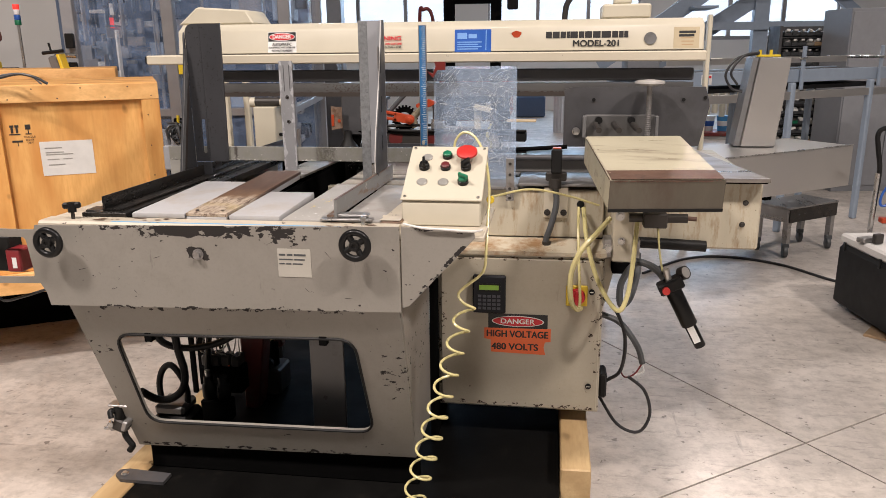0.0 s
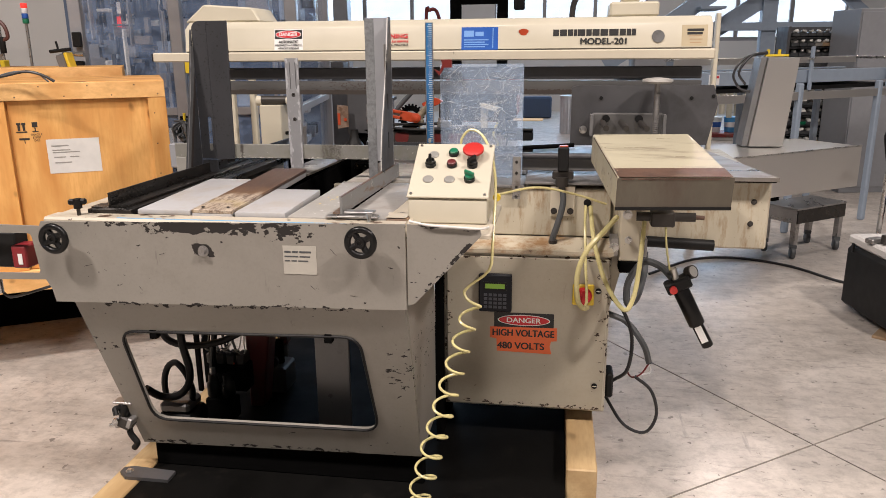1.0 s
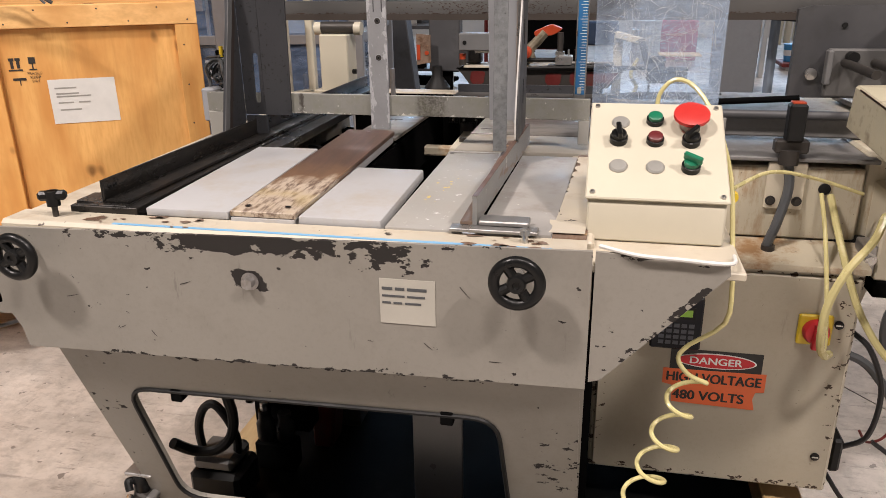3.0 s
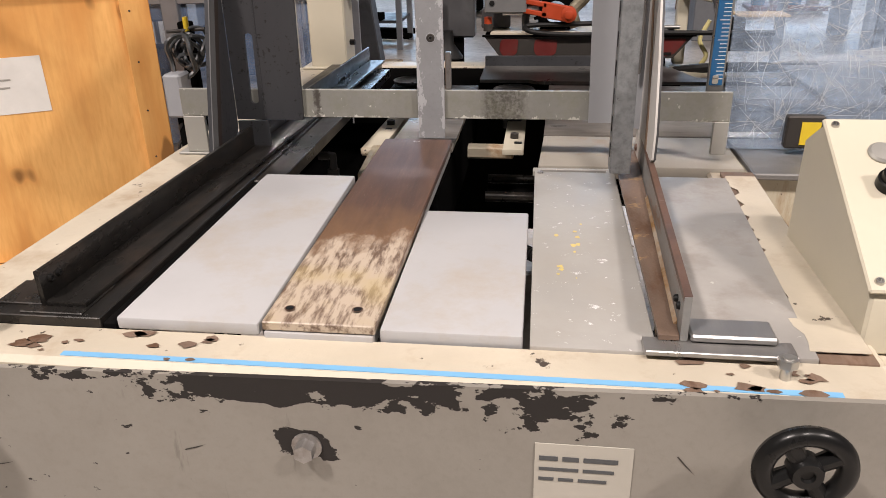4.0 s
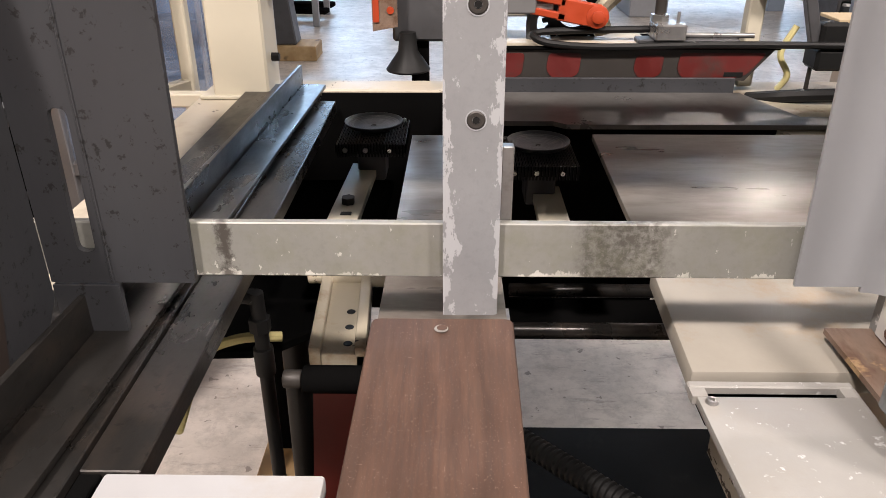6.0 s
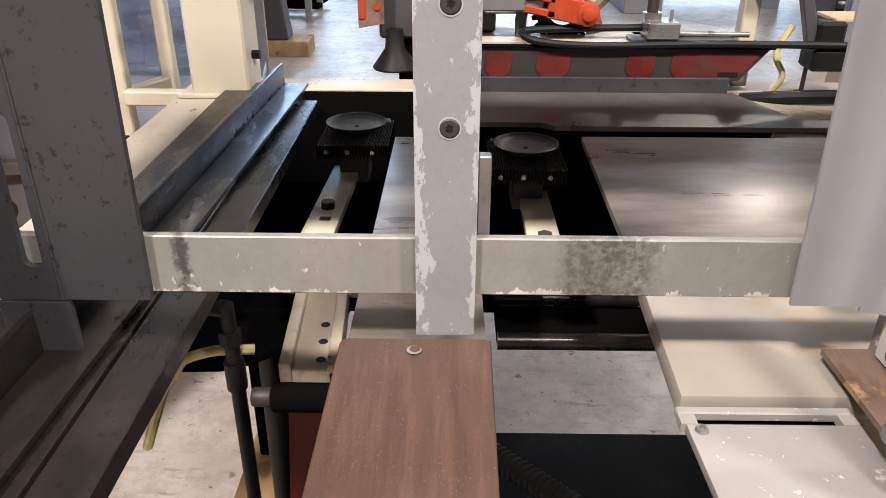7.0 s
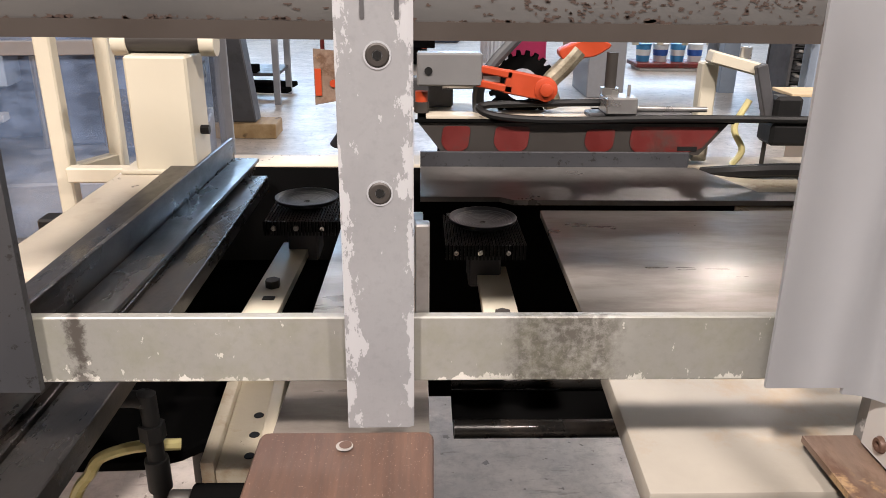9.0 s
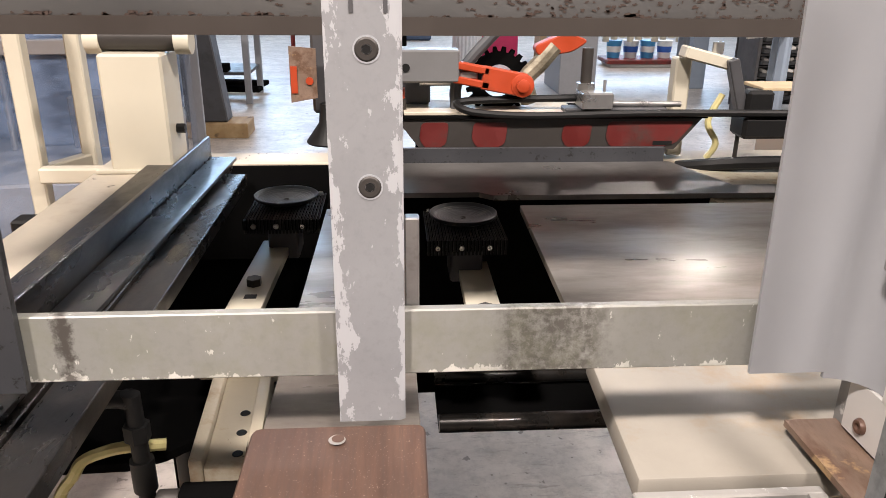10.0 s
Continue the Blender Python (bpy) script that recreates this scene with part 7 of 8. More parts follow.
part("rim", building_box(at_grid(CP, -1.706, 0.99, CA), 1.514, 0.019, 1.27, 1.342, 0.002, CA), BATTEN, c2)
hp = thing("black_hose", (-2.4, 3.0, 1.31), "black hose lying on the crate", "hose")
part("hose", tube(crate_line([(-2.45, 2.72, 1.315), (-2.25, 2.80, 1.318), (-2.14, 2.83, 1.336), (-2.06, 2.85, 1.352), (-2.0, 2.86, 1.340), (-1.96, 2.88, 1.313)]), 0.0058), CABLE, hp)
part("hose", tube(crate_line([(-2.42, 2.76, 1.312), (-2.22, 2.83, 1.326), (-2.12, 2.86, 1.350), (-2.04, 2.88, 1.348), (-2.0, 2.90, 1.311)]), 0.0037), GREYCABLE, hp)

# ---------------------------------------------------------------- glazed machine, beacon, cables
E0 = (-3.05, 4.62)
en = thing("guarded_machine", (-2.6, 5.2, 0.0), "packaging machine inside a grey aluminium and clear plastic guard", "machine")
for u, v in ((0.0, 0.0), (0.62, 0.0), (1.35, 0.0), (0.0, 1.6), (1.35, 1.6)):
    part("post", building_box(at_grid(E0, u, v, 10), 0.075, 0.075, 0.0, 2.6, 0.004, 10), ALU if u else LOCKER, en)
for z in (0.30, 1.02, 2.5):
    part("rail", building_box(at_grid(E0, 0.076, 0.01, 10), 1.273, 0.05, z, z + 0.05, 0.003, 10), ALU, en)
    part("rail", building_box(at_grid(E0, 1.36, 0.076, 10), 0.05, 1.52, z, z + 0.05, 0.003, 10), ALU, en)
for u0, u1 in ((0.08, 0.61), (0.70, 1.34)):
    part("guard_panel", building_box(at_grid(E0, u0, 0.03, 10), u1 - u0, 0.006, 0.36, 2.49, 0, 10), HAZEGLASS, en)
part("guard_panel", building_box(at_grid(E0, 1.38, 0.08, 10), 0.006, 1.5, 0.36, 2.49, 0, 10), HAZEGLASS, en)
part("base", building_box(at_grid(E0, 0.08, 0.08, 10), 1.25, 1.5, 0.05, 0.55, 0.01, 10), LOCKER, en)
INNER = plain("dark_blue_machine_paint", (0.12, 0.16, 0.24), 0.45)
part("back_panel", building_box(at_grid(E0, 0.08, 1.56, 10), 1.25, 0.02, 0.56, 1.9, 0.002, 10), INNER, en)
for u0, v0, h in ((0.15, 0.9, 1.45), (0.75, 0.7, 1.25)):
    part("cabinet_unit", building_box(at_grid(E0, u0, v0, 10), 0.42, 0.4, 0.555, h, 0.01, 10), INNER, en)
for k in range(70):
    u, v, z = rng.uniform(0.12, 1.2), rng.uniform(0.25, 1.4), rng.uniform(0.55, 1.75)
    w, d, h = rng.uniform(0.03, 0.25), rng.uniform(0.03, 0.2), rng.uniform(0.02, 0.22)
    part("mechanism", building_box(at_grid(E0, u, v, 10), w, d, z, z + h, 0.004, 10), rng.choice((STAINLESS, ALU, BLUEGREY, DARKGREY, DARKGREY, STEEL_OR_SHADE, WHITE)), en)
part("rear_wall", box(-3.74, -2.35, 5.60, 5.62, 0.56, 2.40, 0.002), INNER, en, "dark blue rear wall of the machine")
irng = random.Random(31)
for k in range(150):
    y = irng.uniform(4.86, 5.5)
    x, z = irng.uniform(-0.665, -0.50) * (y - 0.127), irng.uniform(1.18, 2.0)
    w, h = irng.uniform(0.015, 0.12), irng.uniform(0.012, 0.10)
    if irng.random() < 0.3:
        w, h = 0.012, irng.uniform(0.2, 0.5)
    part("mechanism", box(x - w / 2, x + w / 2, y, y + 0.04, z, z + h, 0.003), irng.choice((STAINLESS, ALU, BLUEGREY, DARKGREY, STEEL_OR_SHADE, WHITE, LOCKER)), en)
for k in range(10):
    u, v = rng.uniform(0.15, 1.2), rng.uniform(0.3, 1.4)
    x, y = at_grid(E0, u, v, 10)
    part("mechanism_rod", rod((x, y, 0.55), (x, y, rng.uniform(1.2, 2.2)), 0.012), STAINLESS, en)
for u, z, h in ((0.02, 1.50, 0.09), (0.02, 1.34, 0.06)):
    x, y = at_grid(E0, u, -0.02, 10)
    part("door_switch", obox((x + 0.03, y, z), (0.05, 0.03, h), (0, 0, 10), 0.004), BLACK, en)
x, y = at_grid(E0, 0.03, -0.05, 10)
part("door_handle", rod((x - 0.06, y - 0.02, 1.415), (x + 0.08, y - 0.02, 1.41), 0.014), CHROME, en)
x, y = at_grid(E0, 0.72, 0.02, 10)
part("warning_tag", obox((x + 0.0, y - 0.01, 1.33), (0.045, 0.003, 0.085), (0, 0, 10)), YELLOW, en)
part("red_light", obox((*at_grid(E0, 0.16, 0.4, 10), 1.62), (0.025, 0.01, 0.07), (0, 0, 10)), LEDRED, en)
bc = thing("signal_beacon", (-3.25, 4.55, 0.0), "red, blue and green stack light on a machine post", "stack light")
part("pole", rod((-3.33, 4.6, 0.6), (-3.33, 4.6, 1.60), 0.009), CHROME, bc)
for z0, m in ((1.694, LEDRED), (1.663, plain("clear_lens", (0.75, 0.77, 0.8), 0.2)), (1.631, BLUE), (1.600, GREEN)):
    part("lens", rod((-3.33, 4.6, z0), (-3.33, 4.6, z0 + 0.030), 0.019, bevel=0.002), m, bc)
part("stand", box(-3.36, -3.26, 4.55, 4.65, 0.0, 0.6, 0.005), LOCKER, bc)
tw = thing("small_machine", (-3.6, 4.7, 0.0), "dark small machine head with brown hoses", "machine")
part("base", box(-3.75, -3.40, 4.5, 4.9, 0.0, 1.15, 0.01), LOCKER, tw)
part("head", box(-3.62, -3.45, 4.5, 4.75, 1.15, 1.34, 0.02), DARKGREY, tw)
part("head_plate", box(-3.66, -3.46, 4.5, 4.53, 1.345, 1.42, 0.006), STEEL, tw)
part("head_plate", box(-3.66, -3.48, 4.5, 4.53, 1.56, 1.62, 0.006), STEEL, tw)
part("valve", rod((-3.43, 4.49, 1.42), (-3.43, 4.49, 1.52), 0.018, bevel=0.003), BLACK, tw)
part("hose", tube([(-3.54, 4.5, 1.60), (-3.46, 4.5, 1.62), (-3.41, 4.5, 1.585), (-3.395, 4.5, 1.52), (-3.42, 4.49, 1.50)], 0.012), plain("brown_rubber_hose", (0.10, 0.035, 0.028), 0.4), tw)
for gx in (-3.44, -3.49, -3.56):
    part("guide_rod", rod((gx, 4.5, 1.1), (gx - 0.008, 4.5, 1.68), 0.009), CHROME, tw)
part("yellow_guard", box(-3.43, -3.40, 4.44, 4.49, 1.33, 1.38, 0.004), YELLOW, tw)
pj = thing("hand_pump", (-3.1, 4.3, 0.0), "yellow and grey hand tool standing behind the crates", "tool")
part("body", obox((-2.845, 4.25, 1.315), (0.06, 0.06, 0.20), (0, -14, 0), 0.008), GREY, pj)
part("strap", obox((-2.797, 4.235, 1.325), (0.020, 0.065, 0.20), (0, -14, 0), 0.004), YELLOW, pj)
part("handle", rod((-2.92, 4.22, 1.428), (-2.79, 4.22, 1.440), 0.010), BLACK, pj)
part("stem", rod((-2.865, 4.22, 1.43), (-2.875, 4.22, 1.485), 0.006), BLACK, pj)
part("foot", box(-2.88, -2.79, 4.2, 4.3, 0.0, 1.22, 0.004), GREY, pj)
cbn = thing("cable_bundle", (-1.48, 2.95, 0.0), "tangle of grey and black cables hung on a stand", "cables")
part("stand", box(-1.505, -1.475, 2.985, 3.01, 0.0, 1.17, 0.003), STEEL_OR_SHADE, cbn)
part("hook", rod((-1.52, 2.965, 1.152), (-1.43, 2.965, 1.158), 0.004), SOCKET, cbn)
part("plug", rod((-1.468, 2.955, 1.155), (-1.468, 2.955, 1.185), 0.006), YELLOW, cbn)
crng = random.Random(9)
for k in range(22):
    cx, r = -1.477 + crng.uniform(-0.02, 0.03), crng.uniform(0.018, 0.034)
    cz = crng.uniform(1.10, 1.125) if k < 7 else crng.uniform(0.70, 1.06)
    yy, sq = 2.94 + crng.uniform(-0.03, 0.03), crng.uniform(1.0, 1.8)
    part("cable", tube([(cx + r * math.cos(a), yy + 0.012 * math.sin(3 * a + k), cz + r * sq * math.sin(a)) for a in np.linspace(0, 6.6, 18)], crng.choice((0.0035, 0.0045, 0.0055)), n=6, steps=2), GREYCABLE if k < 7 else CABLE, cbn)
bn = thing("grey_bin", (-1.49, 2.92, 0.0), "small grey plastic bin on a stand", "bin")
part("stand", box(-1.500, -1.480, 2.905, 2.925, 0.0, 0.975, 0.003), STEEL_OR_SHADE, bn)
part("tub", box(-1.510, -1.468, 2.885, 2.94, 0.976, 1.072, 0.005), LOCKER, bn)

# ---------------------------------------------------------------- right-hand side: chute, cart, conveyor, shelves
G = 36.2
ch = thing("steel_chute", (1.3, 4.6, 0.0), "long brushed stainless steel box chute", "chute")
C0 = at_grid((1.788, 4.866), -1.55, 0)
part("trough", building_box(C0, 1.55, 0.46, 0.61, 0.85, 0.004), STAINLESS, ch)
part("top_lip", building_box(at_grid(C0, 0.0, 0.0), 1.55, 0.012, 0.8505, 0.856), CHROME, ch)
part("leg", building_box(at_grid(C0, 0.0, 0.40), 0.05, 0.05, 0.0, 0.609, 0.003), DARKGREY, ch)
part("bracket", building_box(at_grid(C0, 1.2, 0.3), 0.06, 0.05, 0.50, 0.609, 0.003), STEEL_OR_SHADE, ch)
twr = part("tapered_tower", prism([(1.11, 0.857), (1.30, 0.857), (1.345, 1.36), (1.175, 1.365)], "y", 4.72, 4.90, bevel=0.003), STAINLESS, ch, "tapered stainless tower")
part("tower_side", prism([(1.075, 0.857), (1.108, 0.857), (1.172, 1.363), (1.14, 1.36)], "y", 4.74, 4.90), GREY, ch)
part("tower_fitting", box(1.17, 1.30, 4.78, 4.82, 1.366, 1.378, 0.002), YELLOW, ch)
for dx in (1.19, 1.25):
    part("brass_nozzle", rod((dx, 4.8, 1.378), (dx, 4.8, 1.405), 0.009), YELLOW, ch)
part("hose", tube([(1.18, 4.78, 1.385), (1.06, 4.76, 1.36), (1.0, 4.76, 1.27), (1.04, 4.76, 1.19), (1.1, 4.76, 1.17)], 0.007), CABLE, ch)
part("hose", tube([(1.18, 4.78, 1.39), (1.09, 4.76, 1.37), (1.03, 4.76, 1.28), (1.07, 4.76, 1.21)], 0.007), CABLE, ch)
ct = thing("steel_cart", (1.75, 5.7, 0.0), "low dark steel cart on swivel casters", "cart")
K0 = (1.63, 5.38)
top = building_box(K0, 0.53, 0.29, 0.343, 0.356, 0.003, 37)
part("tabletop", top, STEEL, ct)
part("apron", building_box(at_grid(K0, 0.01, 0.0, 37), 0.51, 0.008, 0.25, 0.3425, 0.001, 37), OILY_SHADED, ct)
part("apron", building_box(at_grid(K0, 0.0, 0.01, 37), 0.008, 0.27, 0.25, 0.3425, 0.001, 37), STEEL, ct)
for u, v in ((0.01, 0.01), (0.48, 0.01), (0.01, 0.24), (0.48, 0.24)):
    q = at_grid(K0, u, v, 37)
    lg = part("leg", building_box(q, 0.04, 0.04, 0.10, 0.3425, 0.002, 37), STEEL, ct)
    q = at_grid(q, 0.02, 0.02, 37)
    part("caster", join(rod((q[0] - 0.014, q[1], 0.042), (q[0] + 0.014, q[1], 0.042), 0.042, n=22, bevel=0.004), box(q[0] - 0.022, q[0] + 0.022, q[1] - 0.02, q[1] + 0.02, 0.07, 0.099, 0.003)), GREYCABLE, lg)
cv = thing("belt_conveyor", (1.6, 6.2, 0.0), "blue-grey belt conveyor on tube legs", "conveyor")
V0 = at_grid((0.958, 5.60), -0.35, 0)
part("side_rail", building_box(V0, 2.55, 0.03, 1.155, 1.25, 0.003), BLUEGREY, cv)
part("side_rail", building_box(at_grid(V0, 0, 0.45), 2.55, 0.03, 1.155, 1.25, 0.003), BLUEGREY, cv)
part("belt", building_box(at_grid(V0, 0, 0.03), 2.6, 0.42, 1.215, 1.24, 0.01), BLACK, cv)
part("lower_rail", building_box(at_grid(V0, 0.0, -0.03), 2.55, 0.012, 1.03, 1.09, 0.002), STAINLESS, cv)
part("belt_return", building_box(at_grid(V0, 0, 0.03), 2.5, 0.42, 1.10, 1.13, 0.003), BLACK, cv)
for u in (0.35, 1.35, 2.3):
    for v in (-0.04, 0.5):
        part("leg", building_box(at_grid(V0, u, v), 0.05, 0.05, 0.0, 1.155, 0.01), BLUEGREY, cv)
    part("guide_post", building_box(at_grid(V0, u + 0.1, -0.035), 0.03, 0.02, 1.10, 1.42, 0.003), BLUEGREY, cv)
    x, y = at_grid(V0, u + 0.1, -0.06)
    part("guide_rod", rod((x, y, 1.33), at_grid((x, y), 0, 0.5) + (1.33,), 0.010), CHROME, cv)
part("guide_bar", building_box(at_grid(V0, 0.1, -0.01), 1.9, 0.01, 1.30, 1.345, 0.002), STAINLESS, cv)
part("notice", building_box(at_grid(V0, 0.44, -0.004), 0.10, 0.003, 1.165, 1.235), WHITE, cv)
part("notice_band", building_box(at_grid(V0, 0.448, -0.006), 0.084, 0.002, 1.21, 1.225), SIGNRED, cv)
part("cream_post", box(0.605, 0.622, 3.30, 3.34, 0.95, 1.55, 0.003), CREAM_CLEAN, M)
sv = thing("parts_shelf", (2.6, 9.0, 0.0), "dark shelf rack filled with grey parts bins", "shelf")
S0 = (2.33, 8.6)
part("back", building_box(at_grid(S0, 0, 0.42, 0), 1.05, 0.02, 0.1, 1.62, 0, 0), DARKGREY, sv)
for u in (0.0, 1.03):
    part("upright", building_box(at_grid(S0, u, 0.0, 0), 0.03, 0.4, 0.0, 1.62, 0.002, 0), DARKGREY, sv)
for k in range(14):
    z = 0.20 + k * 0.100
    part("shelf", building_box(at_grid(S0, 0.03, 0.0, 0), 1.0, 0.4, z, z + 0.010, 0, 0), DARKGREY, sv)
for k in range(14):
    z = 0.211 + k * 0.100
    for i in range(13):
        u = 0.040 + i * 0.0755
        tub = prism([(S0[1] - 0.03, z + 0.010), (S0[1] - 0.05, z + 0.042), (S0[1] + 0.20, z + 0.058), (S0[1] + 0.20, z)], "x", S0[0] + u, S0[0] + u + 0.069)
        b = part("bin", tub, GREYCABLE if rng.random() < 0.85 else rng.choice((GREEN, KRAFT, DISC)), sv)
        part("bin_filling", obox((S0[0] + u + 0.034, S0[1] + 0.0, z + 0.058), (0.06 * rng.uniform(0.5, 1), 0.08, 0.026), (rng.uniform(-20, 20), rng.uniform(-20, 20), 0), 0.006), rng.choice((DISC, STEEL, DISC, WHITE, SOCKET, PAPER)), b)
lk = thing("steel_locker", (2.9, 7.6, 0.0), "tall grey two-door steel locker", "locker")
L0 = (2.80, 8.0)
part("body", building_box(L0, 0.95, 0.5, 0.0, 1.76, 0.004, 10), LOCKER, lk)
for i in range(2):
    d = part("door", building_box(at_grid(L0, 0.012 + i * 0.465, -0.014, 10), 0.455, 0.012, 0.06, 1.73, 0.002, 10), LOCKER, lk)
    x, y = at_grid(L0, 0.44 + i * 0.055, -0.035, 10)
    part("handle", rod((x, y, 1.02), (x, y, 1.11), 0.008), CHROME, d)
stl = thing("steel_stair", (2.2, 11.0, 0.0), "grey steel stair with braces at the hall's end", "stair", kind="structure")
for p, q in (((0.6, 10.6, 1.2), (4.2, 10.6, 3.6)), ((1.2, 10.7, 1.1), (4.8, 10.7, 3.5))):
    part("stringer", join(None, obox(((Vector(p) + Vector(q)) / 2)[:], (4.33, 0.08, 0.20), (0, -33.7, 0))), BLUEGREY, stl)
for k in range(9):
    part("tread", box(1.0 + k * 0.36, 1.3 + k * 0.36, 10.2, 11.0, 1.40 + k * 0.24, 1.43 + k * 0.24), BLUEGREY, stl)
for x in (2.55, 4.35):
    part("column", box(x, x + 0.18, 10.6, 10.75, 0.0, 4.0, 0.004), BLUEGREY, stl)
part("landing_beam", box(1.7, 5.0, 10.55, 10.65, 1.62, 1.72), BLUEGREY, stl)
part("landing_beam", box(2.6, 4.4, 10.55, 10.65, 2.0, 2.06), BLUEGREY, stl)
for x, z0, a in ((1.7, 2.0, 52), (3.6, 2.0, -50)):
    part("brace", obox((x, 10.72, z0), (0.12, 0.08, 2.4), (0, a, 0)), BLUEGREY, stl)
part("riser_block", box(0.95, 1.35, 10.2, 11.0, 0.0, 1.40, 0.01), LOCKER, stl)
bk2 = thing("lidded_case", (1.75, 4.2, 0.0), "black plastic tool case with a grey lid", "case")
T0 = (1.60, 4.40)
bk2_l = part("case_lid", building_box(at_grid(T0, -0.01, 0.01, -82), 0.64, 0.44, 0.371, 0.425, 0.012, -82), WALLPAINT, bk2, "pale grey lid")
part("tub", building_box(at_grid(T0, 0.0, 0.0, -82), 0.62, 0.42, 0.03, 0.37, 0.02, -82), BLACK, bk2)
part("latch", building_box(at_grid(T0, 0.06, -0.006, -82), 0.02, 0.01, 0.34, 0.39, 0.002, -82), BLACKGLOSS, bk2)
part("latch", building_box(at_grid(T0, 0.40, -0.006, -82), 0.02, 0.01, 0.34, 0.39, 0.002, -82), BLACKGLOSS, bk2)
tl = thing("hand_trolley", (1.8, 4.52, 0.0), "folding hand trolley with a black loop handle", "trolley")
part("handle_tube", tube([(1.803, 4.52, 0.43), (1.806, 4.52, 0.60), (1.808, 4.52, 0.76), (1.785, 4.52, 0.88), (1.775, 4.52, 0.95), (1.80, 4.52, 0.985), (1.88, 4.52, 0.99)], 0.013), BLACK, tl)
part("post", rod((1.800, 4.52, 0.0), (1.8035, 4.52, 0.74), 0.0135), CHROME, tl)
part("blue_strap", tube([(1.88, 4.5, 0.72), (1.83, 4.5, 0.62), (1.84, 4.5, 0.56), (1.93, 4.5, 0.60)], 0.007), BLUE, tl)
part("orange_block", box(1.83, 1.97, 4.45, 4.505, 0.47, 0.50, 0.004), ORANGE, tl)
tls = thing("clamp_tool", (1.66, 4.2, 0.425), "small steel clamp lying on the case lid", "tool")
part("clamp", obox((1.66, 4.2, 0.44), (0.09, 0.05, 0.025), (0, 0, 30), 0.004), STEEL, tls)
part("jaw", obox((1.70, 4.16, 0.455), (0.05, 0.03, 0.05), (0, 0, 20), 0.004), SOCKET, tls)
solo("cardboard_sheet", building_box((1.60, 3.93), 0.5, 0.35, 0.0, 0.012, 0.001, -35), KRAFT, (1.6, 3.9, 0), "flat brown cardboard sheet on the floor", "cardboard")
cl = tube([(0.62, 4.9, 0.008), (0.95, 5.28, 0.008), (1.25, 5.36, 0.008), (1.55, 5.2, 0.008), (1.75, 4.9, 0.008), (1.9, 4.75, 0.008)], 0.009)
solo("floor_cable", cl, CABLE, (1.2, 5.2, 0.0), "black cable running across the floor", "cable")

# ---------------------------------------------------------------- far end of the hall
fl = thing("pallet_truck", (-3.0, 10.5, 0.0), "hand pallet truck parked on the shiny floor", "pallet truck")
for dv in (0.0, 0.42):
    part("fork", building_box((-3.9, 10.2 + dv), 1.7, 0.16, 0.06, 0.11, 0.01, -8), STEEL_OR_SHADE, fl)
part("body", box(-4.3, -3.9, 10.1, 10.8, 0.05, 0.6, 0.03), STEEL_OR_SHADE, fl)
part("handle", tube([(-4.2, 10.4, 0.6), (-4.4, 10.4, 1.1), (-4.45, 10.4, 1.2)], 0.02), STEEL_OR_SHADE, fl)
dp = thing("machine_column", (-2.4, 8.2, 0.0), "dark brown machine column on a wooden block", "column")
part("column", prism([(-2.50, 0.12), (-2.16, 0.12), (-2.30, 1.3), (-2.50, 1.3)], "y", 8.15, 8.35, bevel=0.01), DARKGREY, dp)
part("wood_block", box(-2.55, -2.0, 8.1, 8.4, 0.0, 0.119, 0.006), TIMBER, dp)
part("panel", box(-2.66, -2.52, 8.0, 8.1, 0.02, 1.3, 0.004), ALU, dp)


def bench(x0, x1, y0, y1, z, name, label, mats, n, seed):
    b = thing(name, ((x0 + x1) / 2, y0, 0), label, "bench")
    r = random.Random(seed)
    part("tabletop", box(x0, x1, y0, y1, z - 0.04, z, 0.004), mats[0], b)
    part("lower_shelf", box(x0 + 0.05, x1 - 0.05, y0 + 0.05, y1 - 0.05, z * 0.35, z * 0.35 + 0.03), mats[0], b)
    for x in (x0 + 0.03, x1 - 0.09):
        for y in (y0 + 0.03, y1 - 0.09):
            part("leg", box(x, x + 0.06, y, y + 0.06, 0, z - 0.04, 0.003), mats[1], b)
    for k in range(n):
        w, d, h = r.uniform(0.06, 0.3), r.uniform(0.08, 0.3), r.uniform(0.04, 0.28)
        x, y, zz = r.uniform(x0 + 0.05, x1 - 0.3), r.uniform(y0 + 0.02, y1 - 0.3), z if k % 3 else z * 0.35 + 0.031
        solo("machine_part", obox((x + w / 2, y + d / 2, zz + h / 2 + 0.001), (w, d, h), (0, 0, r.uniform(-25, 25)), 0.006), r.choice(mats[2:]), (x, y, zz), "loose dark metal machine part on a bench", "part", "parts on the benches")
    return b


bench(-3.6, -2.75, 6.2, 7.2, 0.62, "work_bench", "low dark work bench with metal parts", (DARKGREY, LOCKER, STEEL_OR_SHADE, DARKGREY, STEEL, STAINLESS, RUSTY), 16, 3)
bench(-4.6, -3.0, 7.6, 8.6, 0.85, "work_bench", "dark work bench crowded with machine parts", (LOCKER, LOCKER, STEEL_OR_SHADE, STEEL, DARKGREY, STAINLESS, WHITE), 18, 8)
bench(-3.4, -2.2, 9.6, 10.4, 0.8, "work_bench", "dark work bench crowded with machine parts", (DARKGREY, LOCKER, STEEL_OR_SHADE, STEEL, DARKGREY, STAINLESS), 12, 9)
pb = thing("pink_box", (0.75, 13.8, 0.0), "magenta plastic box on the floor", "box")
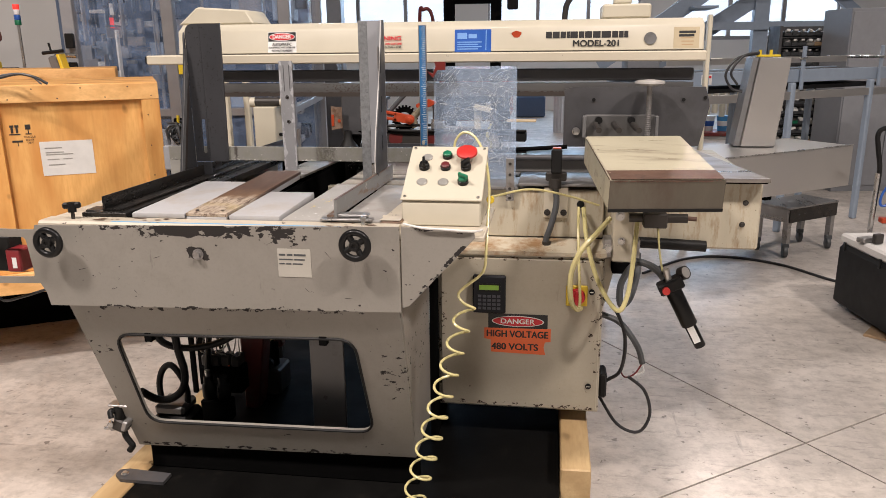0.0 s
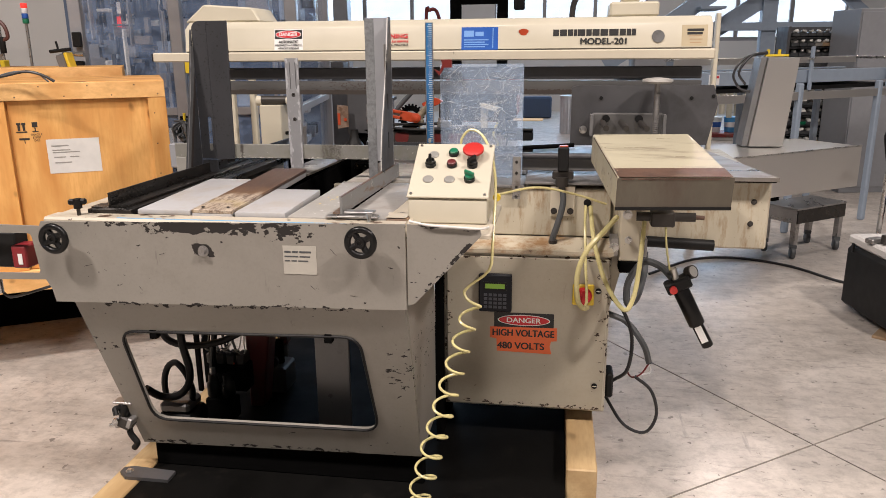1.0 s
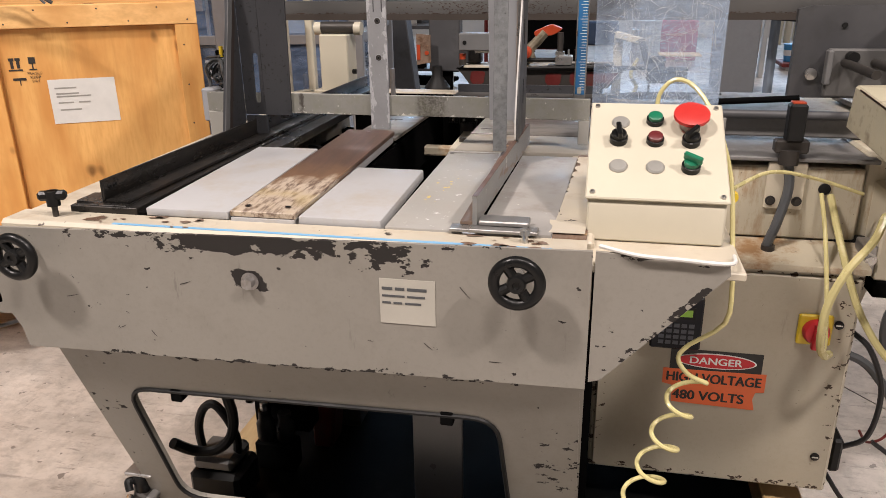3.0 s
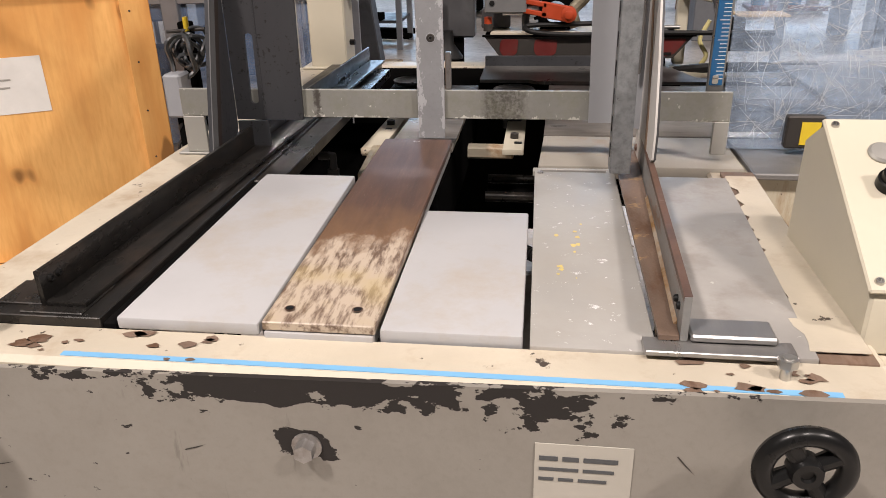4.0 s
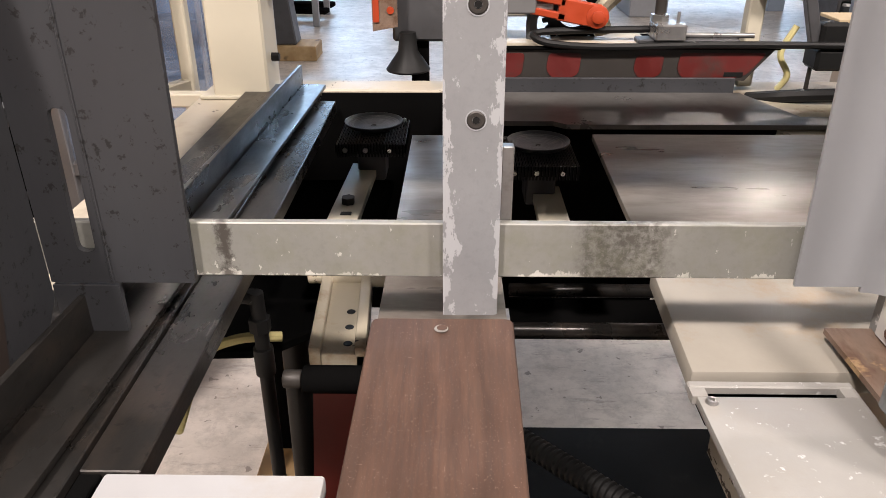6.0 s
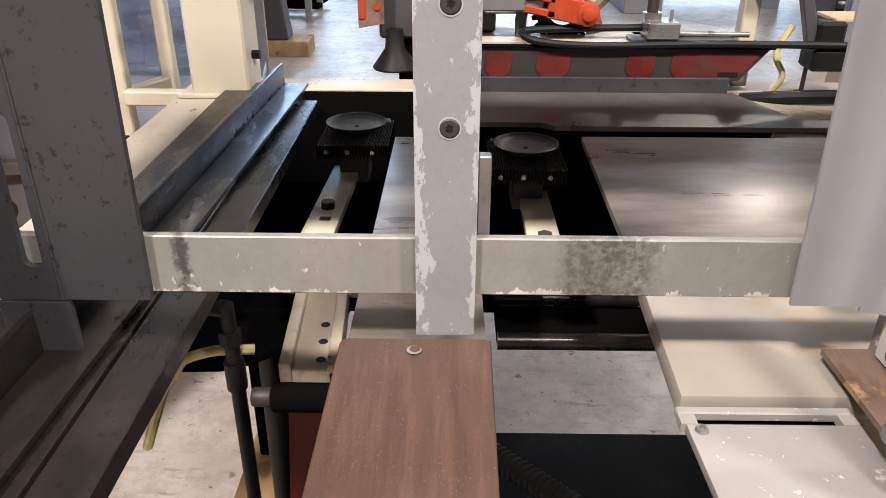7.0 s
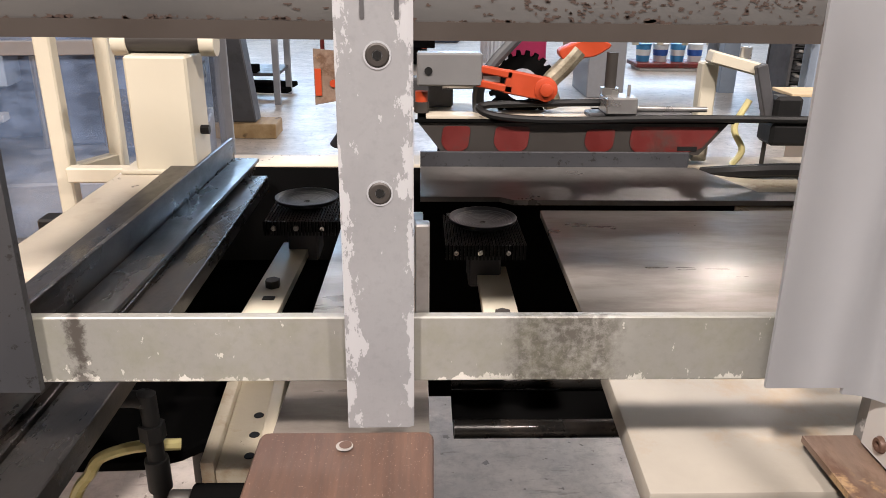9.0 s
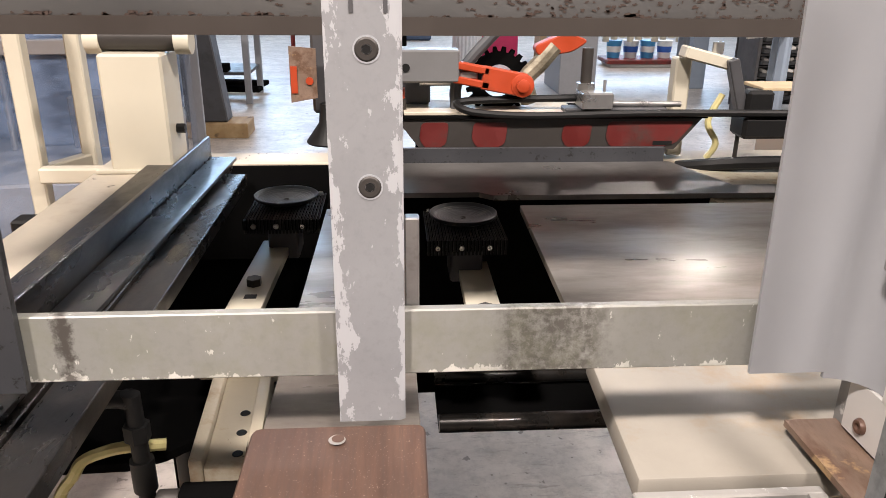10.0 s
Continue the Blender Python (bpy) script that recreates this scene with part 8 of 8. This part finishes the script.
part("body", box(0.42, 1.05, 13.6, 14.1, 0.0, 0.62, 0.02), plain("magenta_plastic", (0.45, 0.02, 0.10), 0.4), pb)
cn = thing("cardboard_box", (1.5, 12.9, 0.0), "brown cardboard box on the floor", "box")
part("carton", box(1.22, 1.82, 12.75, 13.2, 0.0, 0.62, 0.004), KRAFT, cn)
rt = thing("spill_tray", (2.6, 12.6, 0.0), "red spill tray holding plastic buckets", "tray")
part("tray", box(2.1, 3.1, 12.4, 12.95, 0.05, 0.11, 0.01), REDPAINT, rt)
part("base", box(2.15, 3.05, 12.45, 12.9, 0.0, 0.049, 0.01), WALLPAINT, rt)
for i in range(4):
    x = 2.24 + i * 0.24
    bq = lathe([(0, 0), (0.085, 0), (0.105, 0.22), (0.11, 0.225), (0.11, 0.24), (0, 0.24)], (x, 12.65, 0.111), (0, 0, 1), 20)
    bu = thing("bucket", (x, 12.65, 0.111), "white and blue plastic bucket with lid", "bucket", "buckets on the tray")
    part("pail", bq, WHITE if i % 2 else BLUETAPE, bu)
    part("label_band", lathe([(0.095, 0.08), (0.102, 0.16)], (x, 12.65, 0.113), (0, 0, 1), 20), BLUE if i % 2 else WHITE, bu)
fg = thing("cream_tube_rack", (2.3, 11.7, 0.0), "rack of hanging cream plastic tubes", "rack")
part("bar", rod((1.7, 11.7, 0.98), (2.98, 11.7, 0.98), 0.02), STEEL, fg)
for x in (1.68, 3.0):
    part("upright", box(x - 0.03, x + 0.03, 11.65, 11.75, 0, 1.05, 0.003), WALLPAINT, fg)
for k in range(10):
    part("tube", rod((1.85 + k * 0.105, 11.7, 0.42 + 0.025 * (k % 3)), (1.85 + k * 0.105, 11.7, 0.96), 0.042), CREAM_CLEAN, fg)
bcs = thing("blue_case", (-0.45, 16.3, 0.0), "dark blue plastic case standing on the floor", "case")
part("case", box(-0.74, -0.13, 16.15, 16.5, 0.0, 0.44, 0.03), plain("dark_blue_plastic", (0.04, 0.07, 0.13), 0.4), bcs)
dr2 = thing("white_drum", (0.255, 13.35, 0.0), "white ribbed plastic drum", "drum")
bm = bmesh.new()
ring = [(0.255 + (0.205 + 0.012 * (k % 2)) * math.cos(a), 13.35 + (0.205 + 0.012 * (k % 2)) * math.sin(a)) for k, a in enumerate(np.linspace(0, math.tau, 49)[:-1])]
prism(ring, "z", 0.0, 0.60, bm)
lathe([(0, 0.601), (0.225, 0.601), (0.225, 0.64), (0, 0.64)], (0.255, 13.35, 0.0), (0, 0, 1), 36, bm)
part("shell", bm, plain("pale_grey_plastic", (0.60, 0.64, 0.68), 0.5), dr2)
fk = thing("forklift", (-1.2, 12.5, 0.0), "dark forklift parked by the windows", "forklift")
for x in (-1.72, -0.98):
    part("mast", box(x, x + 0.16, 12.3, 12.5, 0.1, 3.4, 0.01), STEEL_OR_SHADE, fk)
for z in (0.5, 1.6, 2.1):
    part("mast_cross", box(-1.56, -0.98, 12.34, 12.44, z, z + 0.14), STEEL_OR_SHADE, fk)
part("chassis", box(-1.85, -0.70, 12.6, 14.2, 0.25, 1.1, 0.05), ORANGE, fk)
part("load_guard", box(-1.85, -0.65, 12.22, 12.29, 0.3, 0.9, 0.01), STEEL_OR_SHADE, fk)
for x in (-1.75, -0.85):
    w = part("wheel", rod((x - 0.1, 13.0, 0.3), (x + 0.1, 13.0, 0.3), 0.3, n=26, bevel=0.03), BLACK, fk)
    part("rim", rod((x - 0.105, 13.0, 0.3), (x + 0.105, 13.0, 0.3), 0.15, n=20), DISC, w)
part("work_light", box(-0.72, -0.55, 12.25, 12.35, 2.0, 2.2, 0.02), BLACK, fk)
rh = thing("red_hook", (-2.6, 13.0, 0.0), "red steel stand with a hooked top", "stand")
part("hook", tube([(-2.22, 13.0, 0.0), (-2.22, 13.0, 1.9), (-2.16, 13.0, 2.05), (-2.06, 13.0, 2.05), (-2.0, 13.0, 1.9), (-2.0, 13.0, 1.7)], 0.03), REDPAINT, rh)
for x in (-4.2, -3.35):
    solo("hall_column", box(x, x + 0.22, 11.4, 11.6, 0.0, ZC, 0.005), ALU, (x, 11.4, 0.0), "grey steel hall column", "column", kind="structure")
